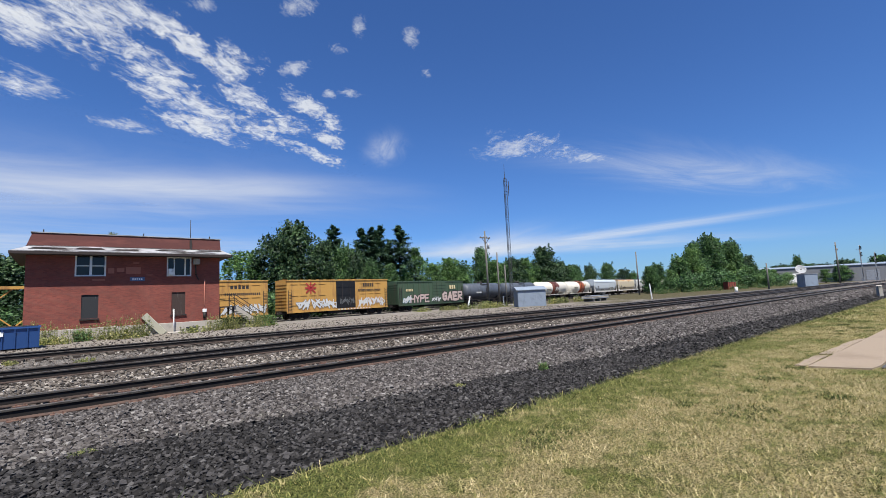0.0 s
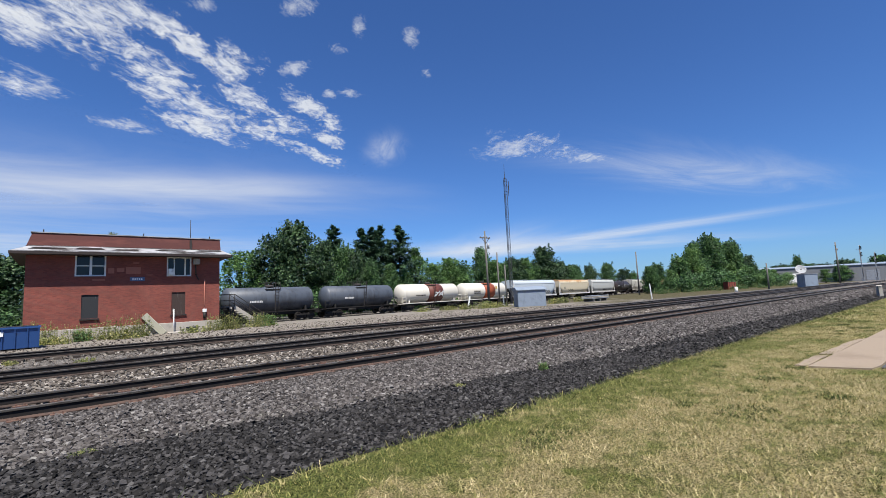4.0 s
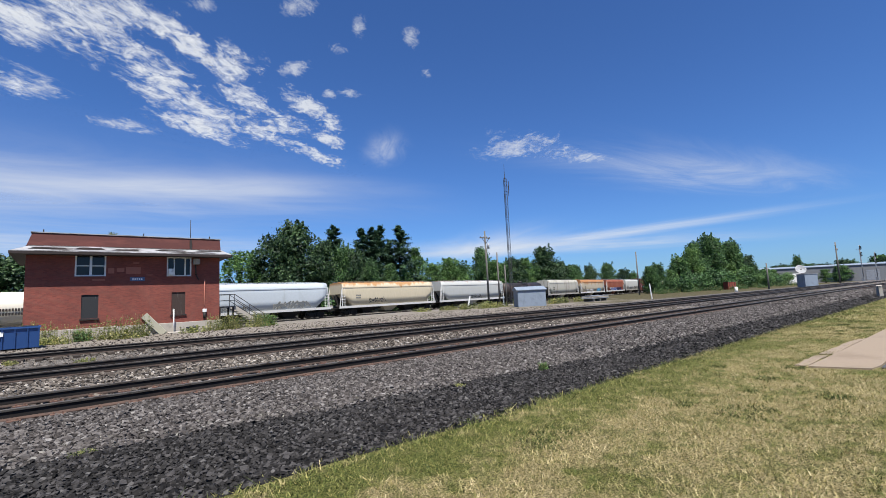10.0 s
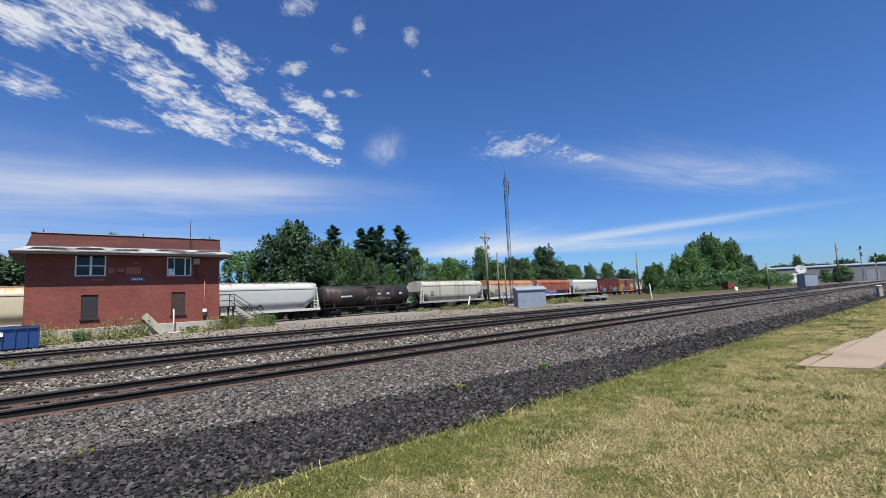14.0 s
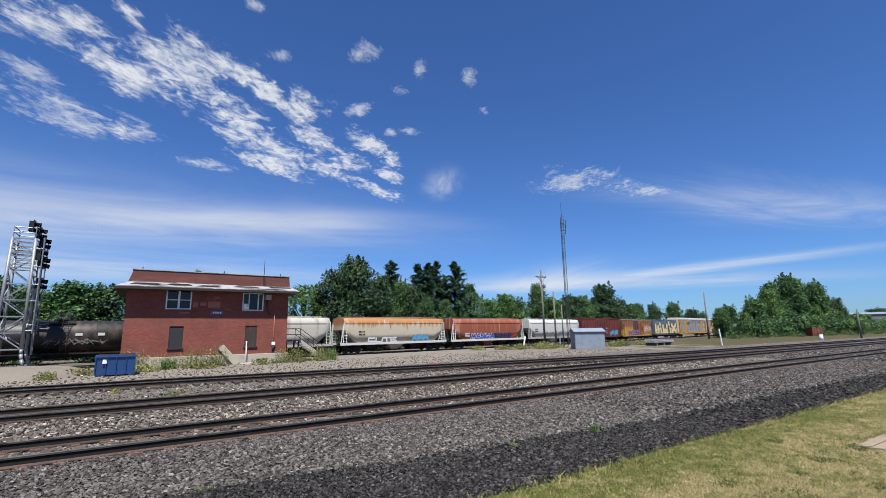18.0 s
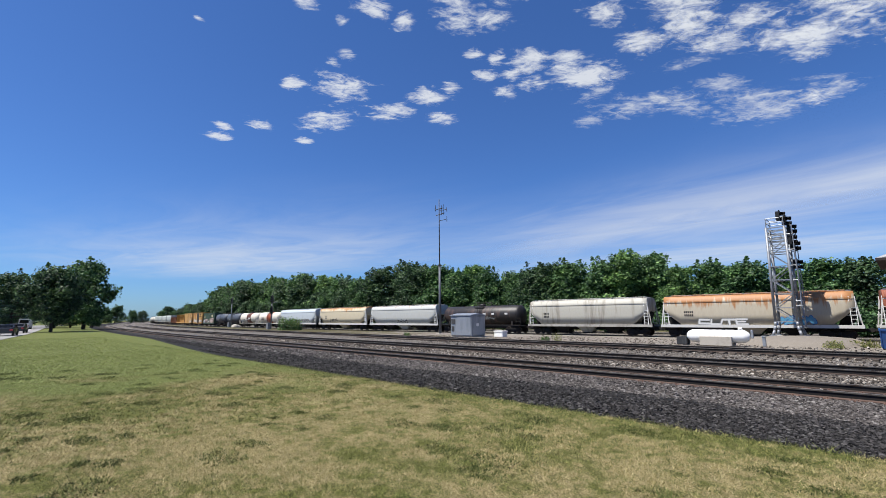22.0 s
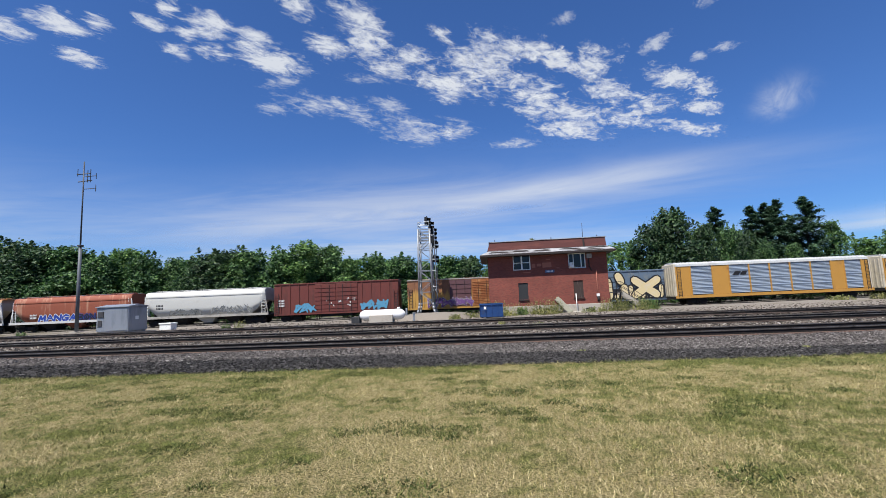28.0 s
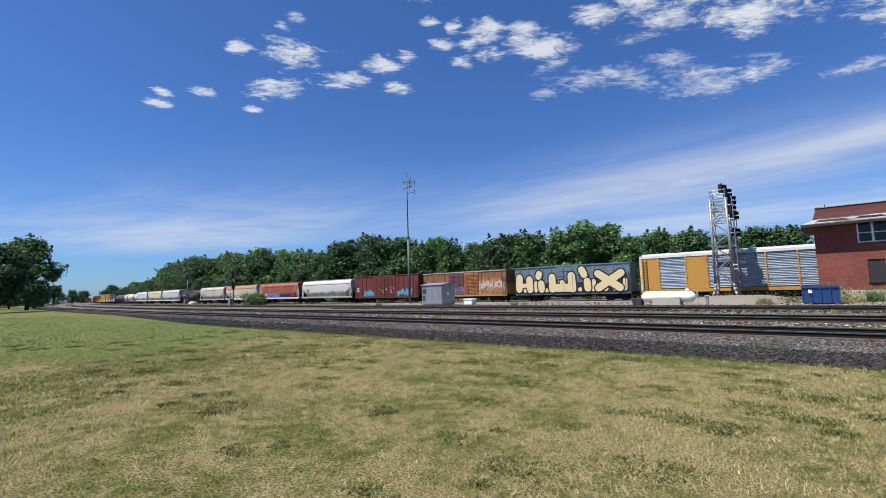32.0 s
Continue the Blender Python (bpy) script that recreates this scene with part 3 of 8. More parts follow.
def blades(name, zones, material, label, seed, lean=0.5):
    """Grass blades, one triangle each, over zones (x0, x1, y0, y1, count, width, height), in tufts."""
    rng = np.random.default_rng(seed)
    out = []
    for x0, x1, y0, y1, count, w, h in zones:
        tufts = max(1, count // 3)
        tx, ty = rng.uniform(x0, x1, tufts), rng.uniform(y0, y1, tufts)
        i = rng.integers(0, tufts, count)
        x, y = tx[i] + rng.normal(0, 0.04, count), ty[i] + rng.normal(0, 0.04, count)
        bare = (x > 9.45) & (y < -7.97 - 0.03 * (x - 9.5)) & (y > -12 - 0.1 * (x - 9.5)) & ((x > 9.95) | (y > -8.75))
        x, y = x[~bare], y[~bare]
        count = len(x)
        z = np.array([ground_z(a, b) for a, b in zip(x, y)]) - 0.005
        a = rng.uniform(0, math.tau, count)
        hh = h * rng.uniform(0.5, 1.4, count)
        ww = w * rng.uniform(0.6, 1.4, count)
        dx, dy = np.cos(a) * ww / 2, np.sin(a) * ww / 2
        lx, ly = rng.normal(0, lean, count) * hh, rng.normal(0, lean, count) * hh
        out.append(np.stack([np.stack([x - dx, y - dy, z], -1), np.stack([x + dx, y + dy, z], -1), np.stack([x + lx, y + ly, z + hh], -1)], 1).reshape(-1, 3))
    v = np.concatenate(out)
    return scatter_mesh(name, v.tolist(), np.arange(len(v)).reshape(-1, 3).tolist(), material, label, "grass")


blades("dry_grass", [(-10, 6, -13.6, -9.5, 190000, 0.0065, 0.030), (-10, 7, -9.5, -6.05, 130000, 0.009, 0.032), (7, 20, -10, -6.05, 80000, 0.0095, 0.031), (-20, -10, -17, -6.05, 120000, 0.011, 0.036), (-10, -2, -16, -13.6, 20000, 0.008, 0.032), (-20, 20, -6.25, -5.9, 9000, 0.011, 0.05), (20, 45, -8, -6.05, 14000, 0.024, 0.06), (-34, -20, -20, -6.05, 50000, 0.02, 0.045), (-64, -34, -24, -6.05, 40000, 0.028, 0.045)],
       M_BLADE, "short dry straw-coloured lawn grass", 21, 0.7)


def clover(count, seed):
    """Patches of broad-leaved weeds, and the taller fringe along the cinders."""
    rng = np.random.default_rng(seed)
    zones = []
    for _ in range(count):
        x, y = rng.uniform(-24, 20), rng.uniform(-14, -6.5)
        r = rng.uniform(0.08, 0.36)
        zones.append((x - r, x + r, y - r * 0.7, y + r * 0.7, int(1500 * r), 0.018, 0.030))
    for x in np.arange(-40, 44, 0.3):
        zones.append((x, x + 0.34, -6.24, -5.9, 20, 0.010, rng.uniform(0.03, 0.085)))
    return zones


blades("green_weeds", clover(230, 5), M_GREENBLADE, "small green weeds and clover in the dry lawn", 22, 1.1)


# ---------------------------------------------------------------- signal tower building
def brick_material():
    m, n, l, b = nodes_of("tower_brickwork")
    tc = n.new("ShaderNodeTexCoord")
    mp = n.new("ShaderNodeMapping")
    mp.inputs["Rotation"].default_value = (radians(90), 0, 0)
    l.new(tc.outputs["Object"], mp.inputs["Vector"])
    t = n.new("ShaderNodeTexBrick")
    t.inputs["Scale"].default_value = 1.0
    t.inputs["Brick Width"].default_value, t.inputs["Row Height"].default_value, t.inputs["Mortar Size"].default_value = 0.21, 0.074, 0.007
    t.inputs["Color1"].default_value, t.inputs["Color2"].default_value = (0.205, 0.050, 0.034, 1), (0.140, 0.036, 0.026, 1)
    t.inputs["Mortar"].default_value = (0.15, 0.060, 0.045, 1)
    l.new(mp.outputs[0], t.inputs["Vector"])
    stain = noise_node(n, l, 0.7, 6, 0.65)
    c = mixed(n, l, 0.7, t.outputs["Color"], ramp(n, l, stain, [(0.3, (0.75, 0.72, 0.72)), (0.7, (1.2, 1.2, 1.2))]), "MULTIPLY")
    l.new(c, b.inputs["Base Color"])
    b.inputs["Roughness"].default_value = 0.88
    bumped(n, l, b, t.outputs["Fac"], 0.3, -0.01)
    return m


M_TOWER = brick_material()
# parapet colour is darker than the wall brick below it
M_PARAPET = worn("dark_maroon_brickwork", (0.088, 0.030, 0.026), (0.125, 0.042, 0.034), 0.5, 0.9, scale=0.8, fine=9, streak=(0.6, 1, 2.5))


def wall_with_holes(x0, x1, z0, z1, y0, y1, holes):
    """A wall in the xz plane with rectangular openings (x0, x1, z0, z1) through it."""
    xs = sorted({x0, x1, *[v for h in holes for v in h[:2]]})
    zs = sorted({z0, z1, *[v for h in holes for v in h[2:]]})
    bm = bmesh.new()
    for xa, xb in zip(xs, xs[1:]):
        for za, zb in zip(zs, zs[1:]):
            if not any(h[0] <= (xa + xb) / 2 <= h[1] and h[2] <= (za + zb) / 2 <= h[3] for h in holes):
                box(bm, xa, xb, y0, y1, za, zb)
    bmesh.ops.remove_doubles(bm, verts=bm.verts, dist=1e-4)
    inner = [f for f in bm.faces if len([g for g in bm.faces if g is not f and set(g.verts) == set(f.verts)])] if len(bm.faces) < 400 else []
    bmesh.ops.delete(bm, geom=inner, context="FACES")
    return bm


def window(parent, x0, x1, z0, z1, y, mullions, transoms, sill=True):
    """A framed window whose glass lies back in the wall."""
    w = thing("window", "white-framed window with dark panes", "window")
    w.parent = parent
    del w["category"]
    bm = boxes((x0, x1, y - 0.03, y + 0.06, z1 - 0.09, z1), (x0, x1, y - 0.03, y + 0.06, z0, z0 + 0.09), (x0, x0 + 0.09, y - 0.03, y + 0.06, z0 + 0.09, z1 - 0.09), (x1 - 0.09, x1, y - 0.03, y + 0.06, z0 + 0.09, z1 - 0.09))
    part("window_frame", bm, M_WHITE, w)
    for x, wd in mullions:
        part("mullion", boxes((x - wd / 2, x + wd / 2, y - 0.01, y + 0.05, z0 + 0.09, z1 - 0.09)), M_WHITE, w)
    edges = [x0 + 0.09] + [e for x, wd in mullions for e in (x - wd / 2, x + wd / 2)] + [x1 - 0.09]
    for xa, xb in zip(edges[::2], edges[1::2]):
        lows = [z0 + 0.09] + list(transoms) + [z1 - 0.09]
        for za, zb in zip(lows, lows[1:]):
            part("pane", boxes((xa + 0.004, xb - 0.004, y + 0.07, y + 0.085, za + 0.02, zb - 0.02)), M_GLASS, w)
        for z in transoms:
            part("glazing_bar", boxes((xa + 0.002, xb - 0.002, y, y + 0.06, z - 0.03, z + 0.03)), M_WHITE, w)
    if sill:
        part("sill", boxes((x0 - 0.08, x1 + 0.08, y - 0.12, y + 0.02, z0 - 0.09, z0 - 0.003)), M_PALEB if sill == 2 else M_TOWER, w)


def signal_tower():
    t = thing("signal_tower", "two-storey red brick signal tower with peeling white skirt roof", "building")
    holes = [(0.45, 2.14, 3.86, 5.36), (5.78, 7.42, 3.82, 5.28), (0.85, 1.77, 1.0, 2.60), (6.12, 7.03, 0.97, 2.62)]
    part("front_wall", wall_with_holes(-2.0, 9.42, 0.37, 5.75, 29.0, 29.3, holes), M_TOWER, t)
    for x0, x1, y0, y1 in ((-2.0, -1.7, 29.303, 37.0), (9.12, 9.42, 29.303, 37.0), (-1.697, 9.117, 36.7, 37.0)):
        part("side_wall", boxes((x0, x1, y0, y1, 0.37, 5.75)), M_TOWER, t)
    part("upper_floor", boxes((-1.69, 9.11, 29.31, 36.69, 3.05, 3.2)), M_SOFFIT, t)
    part("flat_roof", boxes((-1.69, 9.11, 29.31, 36.69, 5.78, 5.95)), M_TAR, t)
    part("foundation", soft_box(-2.15, 9.60, 28.85, 37.15, -0.75, 0.365, 0.02), M_CONC, t)
    # parapet with its coping
    bm = bmesh.new()
    lo = [bm.verts.new(p) for p in ((-2.02, 28.98, 5.80), (9.50, 28.98, 5.80), (9.50, 37.05, 5.80), (-2.02, 37.05, 5.80))]
    hi = [bm.verts.new(p) for p in ((-1.74, 29.10, 6.74), (9.44, 29.10, 6.74), (9.44, 37.0, 6.74), (-1.74, 37.0, 6.74))]
    back = [bm.verts.new(p) for p in ((-1.5, 29.36, 6.74), (9.2, 29.36, 6.74), (9.2, 36.75, 6.74), (-1.5, 36.75, 6.74))]
    deck = [bm.verts.new((v.co.x, v.co.y, 5.96)) for v in back]
    for i in range(4):
        j = (i + 1) % 4
        for a, b in ((lo, hi), (hi, back), (back, deck)):
            bm.faces.new((a[i], a[j], b[j], b[i]))
    part("parapet", bm, M_PARAPET, t, "dark red parapet leaning slightly back")
    part("coping", boxes((-1.82, 9.52, 29.04, 29.40, 6.743, 6.80), (-1.82, -1.44, 29.403, 37.06, 6.743, 6.80), (9.14, 9.52, 29.403, 37.06, 6.743, 6.80)), M_TIN, t, "peeling white coping")
    # skirt roof on three sides: sloped boards, soffit and fascia
    bm = bmesh.new()
    a = [(-2.75, 28.05, 5.44), (10.1, 28.05, 5.44), (10.1, 37.9, 5.44), (-2.75, 37.9, 5.44)]
    b = [(-1.75, 29.03, 5.92), (9.45, 29.03, 5.92), (9.45, 37.0, 5.92), (-1.75, 37.0, 5.92)]
    va, vb = [bm.verts.new(p) for p in a], [bm.verts.new(p) for p in b]
    for i in (0, 1, 3):
        j = (i + 1) % 4
        bm.faces.new((va[i], va[j], vb[j], vb[i]))
    part("skirt_roof", bm, M_TIN, t, "white painted skirt roof, peeling")
    part("soffit", boxes((-2.72, 10.07, 28.08, 28.99, 5.26, 5.30), (-2.72, -2.01, 28.993, 37.8, 5.26, 5.30), (9.43, 10.07, 28.993, 37.8, 5.26, 5.30)), M_SOFFIT, t)
    part("fascia", boxes((-2.75, 10.1, 28.05, 28.078, 5.26, 5.436), (-2.75, -2.722, 28.08, 37.8, 5.26, 5.436), (10.072, 10.1, 28.08, 37.8, 5.26, 5.436)), M_SOFFIT, t)
    for x0, x1, d, wd in ((-1.9, 0.1, 0.30, 0.30), (0.35, 2.1, 0.34, 0.34), (2.4, 4.1, 0.30, 0.26), (4.9, 7.0, 0.40, 0.22), (6.4, 9.0, 0.16, 0.16), (7.6, 9.6, 0.50, 0.24), (-2.1, 1.2, 0.80, 0.09), (1.9, 5.6, 0.84, 0.08), (5.2, 9.5, 0.80, 0.1), (-2.5, 3.4, 0.03, 0.05), (4.2, 9.8, 0.03, 0.05)):
        bm = bmesh.new()
        for u, v in ((d, d + wd),):
            z0, z1, y0, y1 = 5.44 + 0.49 * u + 0.012, 5.44 + 0.49 * v + 0.012, 28.05 + u, 28.05 + v
            q = [bm.verts.new(p) for p in ((x0, y0, z0), (x1, y0, z0), (x1 - 0.25, y1, z1), (x0 + 0.3, y1, z1))]
            f = bm.faces.new(q)
            bmesh.ops.solidify(bm, geom=[f], thickness=0.008)
        part("bare_patch", bm, M_SOFFIT, t, "dark strip where the white coating has torn off")
    window(t, 0.45, 2.14, 3.86, 5.36, 29.05, [(1.30, 0.14)], [4.58])
    window(t, 5.78, 7.42, 3.82, 5.28, 29.05, [(6.28, 0.07), (7.0, 0.09)], [])
    part("air_conditioner", soft_box(5.86, 6.24, 28.72, 29.12, 3.92, 4.38, 0.02), M_WHITE, t, "small white window air conditioner")
    part("boarded_opening", boxes((0.85, 1.77, 29.06, 29.12, 1.0, 2.60)), M_BOARD, t, "lower window boarded up in grey")
    part("boarded_opening", boxes((6.12, 7.03, 29.06, 29.12, 0.97, 2.62)), M_BROWNB, t, "lower window boarded up in brown")
    for x0, x1, z in ((0.78, 1.84, 0.92), (6.05, 7.1, 0.89)):
        part("sill", boxes((x0, x1, 28.9, 29.0, z - 0.03, z + 0.07)), M_SOFFIT, t)
    for x0, x1, z0, z1 in ((2.25, 2.6, 4.05, 4.42), (2.75, 3.18, 4.16, 4.42), (3.28, 4.15, 4.02, 4.5), (3.7, 4.05, 4.76, 4.84), (1.4, 2.1, 3.56, 3.66), (4.5, 4.9, 3.9, 3.96)):
        part("brick_patch", boxes((x0, x1, 28.985, 28.999, z0, z1)), M_PALEB, t, "pale repaired brickwork")
    part("name_board", boxes((3.52, 4.40, 28.95, 28.998, 3.50, 3.77)), M_SIGN, t, "small blue name board")
    for i in range(5):
        part("sign_bar", boxes((3.66 + i * 0.13, 3.74 + i * 0.13, 28.94, 28.95, 3.57, 3.70)), M_WHITE, t)
    # lamp box with its bent conduit, meter and pipe
    part("lamp_housing", soft_box(7.52, 7.95, 28.62, 28.99, 4.72, 5.16, 0.03), M_CONC, t, "weathered lamp housing under the eave")
    bm = bmesh.new()
    rod(bm, (7.68, 28.9, 4.72), (7.72, 28.93, 3.95), 0.05)
    rod(bm, (7.72, 28.93, 3.95), (7.92, 28.95, 3.5), 0.05)
    part("conduit", bm, M_IRON, t)
    bm = bmesh.new()
    rod(bm, (8.33, 28.93, 3.55), (8.33, 28.93, 0.62), 0.035)
    part("service_pipe", bm, M_PALEB, t)
    part("meter_box", soft_box(8.2, 8.47, 28.78, 28.99, 1.02, 1.28, 0.02), M_WHITE, t)
    bm = bmesh.new()
    rod(bm, (8.33, 28.88, 1.02), (8.33, 28.88, 0.55), 0.10, n=10)
    part("meter", bm, M_IRON, t)
    # roof clutter
    bm = bmesh.new()
    rod(bm, (7.35, 29.1, 6.1), (7.35, 29.1, 8.2), 0.03, 0.02)
    box(bm, 7.28, 7.42, 28.9, 29.04, 5.9, 6.6)
    part("roof_aerial", bm, M_IRON, t)
    bm = bmesh.new()
    for k in range(26):
        x, z = random.uniform(2.15, 2.75), random.uniform(6.8, 7.05)
        bar(bm, (2.45, 29.15, 6.8), (x, 29.15 + random.uniform(-0.1, 0.1), z), 0.02)
    part("roof_weed", bm, L_WEED, t)
    for x in (-1.2, 4.3, 8.7):
        part("roof_vent", boxes((x - 0.03, x + 0.03, 29.1, 29.16, 6.8, 6.98)), M_IRON, t)
    # side stair with pipe rails
    st = thing("stair", "weathered timber outside stair with dark pipe rails", "stairs")
    part("landing", boxes((9.62, 10.9, 30.2, 31.9, 1.28, 1.38)), M_WOODP, st)
    for x, y in ((9.75, 30.3), (10.8, 30.3), (9.75, 31.8), (10.8, 31.8)):
        part("post", boxes((x - 0.06, x + 0.06, y - 0.06, y + 0.06, -0.6, 1.28)), M_IRON, st)
    for y in (30.22, 31.85):
        bm = bmesh.new()
        bar(bm, (10.9, y, 1.3), (13.3, y, -0.42), 0.06, 0.26)
        part("stringer", bm, M_CONC, st)
    for i in range(9):
        part("tread", boxes((10.92 + i * 0.26, 11.2 + i * 0.26, 30.26, 31.8, 1.08 - i * 0.185, 1.12 - i * 0.185)), M_WOODP, st)
    for y in (30.22, 31.85):
        bm = bmesh.new()
        for a, b in (((9.7, y, 2.35), (10.9, y, 2.35)), ((10.9, y, 2.35), (13.3, y, 0.6)), ((9.7, y, 1.85), (10.9, y, 1.85)), ((10.9, y, 1.85), (13.3, y, 0.1)), ((10.9, y, 1.3), (10.9, y, 2.35)), ((9.7, y, 1.3), (9.7, y, 2.35)), ((13.3, y, -0.45), (13.3, y, 0.6)), ((12.1, y, 0.45), (12.1, y, 1.48))):
            rod(bm, a, b, 0.028, n=6)
        part("handrail", bm, M_IRON, st)
    return t


signal_tower()


def tilted_slab():
    s = thing("concrete_slab", "pale broken concrete slab leaning on the tower's wall", "slab", pose(5.6, 28.3, -0.4, 0, 0, -8))
    bm = soft_box(-0.24, 0.24, -0.08, 0.08, 0, 1.95, 0.03)
    bmesh.ops.transform(bm, matrix=pose(0, 0.0, 0.0, -14, -42, 0), verts=bm.verts)
    part("slab", bm, M_SLAB, s)
    bm = soft_box(0.2, 1.9, -0.5, 0.3, -0.02, 0.12, 0.03)
    part("footing", bm, M_CONC, s)
    p = thing("marker_pipe", "thin white upright marker pipe by the tower", "post", pose(6.22, 28.5, -0.42))
    bm = bmesh.new()
    rod(bm, (0, 0, 0), (-0.03, 0, 1.75), 0.045)
    part("pipe", bm, M_WHITE, p)
    part("cap", soft_box(-0.085, 0.025, -0.055, 0.055, 1.75, 1.79, 0.01), M_WHITE, p)
    u = thing("utility_box", "low grey utility box on legs beside the tower", "box", pose(7.35, 28.25, -0.42))
    part("cabinet", soft_box(-0.35, 0.35, -0.2, 0.2, 0.14, 0.42, 0.02), M_BOARD, u)
    for x in (-0.3, 0.3):
        part("leg", boxes((x - 0.03, x + 0.03, -0.15, 0.15, 0, 0.14)), M_IRON, u)


tilted_slab()


def dumpster():
    d = thing("dumpster", "blue steel dumpster with pale sticker, beside the brick tower", "dumpster", pose(-1.95, 23.2, -0.33, 0, 0, 1))
    bm = bmesh.new()
    outline = [(-0.80, 0.06), (0.80, 0.06), (0.95, 1.12), (-0.95, 1.12)]
    prism(bm, outline, -0.95, 0.95)
    part("body", bm, M_BLUE, d)
    for x in (-0.96, -0.48, 0.0, 0.48, 0.92):
        bm = bmesh.new()
        bar(bm, (x + 0.02, -0.83, 0.08), (x + 0.02, -0.98, 1.1), 0.05, 0.05)
        part("rib", bm, M_BLUE, d)
    part("rim", boxes((-1.0, 1.0, -1.0, -0.92, 1.08, 1.17), (-1.0, 1.0, 0.92, 1.0, 1.08, 1.17), (-1.0, -0.92, -0.918, 0.918, 1.08, 1.17), (0.92, 1.0, -0.918, 0.918, 1.08, 1.17)), M_BLUE, d)
    for x0, x1 in ((-0.9, -0.02), (0.02, 0.9)):
        bm = soft_box(x0, x1, -0.97, 0.9, 1.172, 1.20, 0.01)
        part("lid", bm, M_BLACK, d, "black plastic lid")
    part("sticker", boxes((-0.62, -0.42, -0.975, -0.962, 0.72, 0.95)), M_WHITE, d)
    for x in (-0.75, 0.75):
        part("skid", boxes((x - 0.06, x + 0.06, -0.7, 0.7, 0, 0.06)), M_IRON, d)


dumpster()


def gas_tank():
    g = thing("propane_tank", "white horizontal propane tank on concrete saddles", "gas tank", pose(-10.75, 20.6, -0.3))
    bm = bmesh.new()
    r, h = 0.42, 1.62
    prof = [(-h - 0.28, 0.0), (-h - 0.25, 0.14), (-h - 0.16, 0.27), (-h, 0.38), (-h + 0.1, r), (h - 0.1, r), (h, 0.38), (h + 0.16, 0.27), (h + 0.25, 0.14), (h + 0.28, 0.0)]
    lathe(bm, prof, 24, Matrix.Translation((0, 0, 0.62)))
    part("vessel", bm, M_WHITE, g)
    part("saddle", soft_box(-0.95, 0.95, -0.62, -0.3, 0, 0.62, 0.03), M_CONC, g, "grey concrete block")
    part("saddle", soft_box(-0.9, 0.9, 0.3, 0.6, 0, 0.3, 0.03), M_CONC, g)
    bm = bmesh.new()
    rod(bm, (1.35, 0, 1.02), (1.35, 0, 1.2), 0.14, 0.12, 12)
    part("valve_dome", bm, M_WHITE, g)
    part("regulator", soft_box(1.92, 2.05, -0.08, 0.08, 0.5, 1.05, 0.02), M_GALV, g)
    b = thing("concrete_block", "loose grey concrete block by the propane tank", "block", pose(-12.95, 20.7, -0.3))
    part("block", soft_box(-0.35, 0.35, -0.3, 0.3, 0, 0.52, 0.03), M_BOARD, b)
    b = thing("vent_pipe", "short pale vent posts by the propane tank", "post", pose(-8.2, 20.8, -0.3))
    part("post", soft_box(-0.09, 0.09, -0.09, 0.09, 0, 0.62, 0.02), M_GALV, b)
    part("cap", soft_box(-0.14, 0.14, -0.14, 0.14, 0.62, 0.68, 0.02), M_GALV, b)


gas_tank()


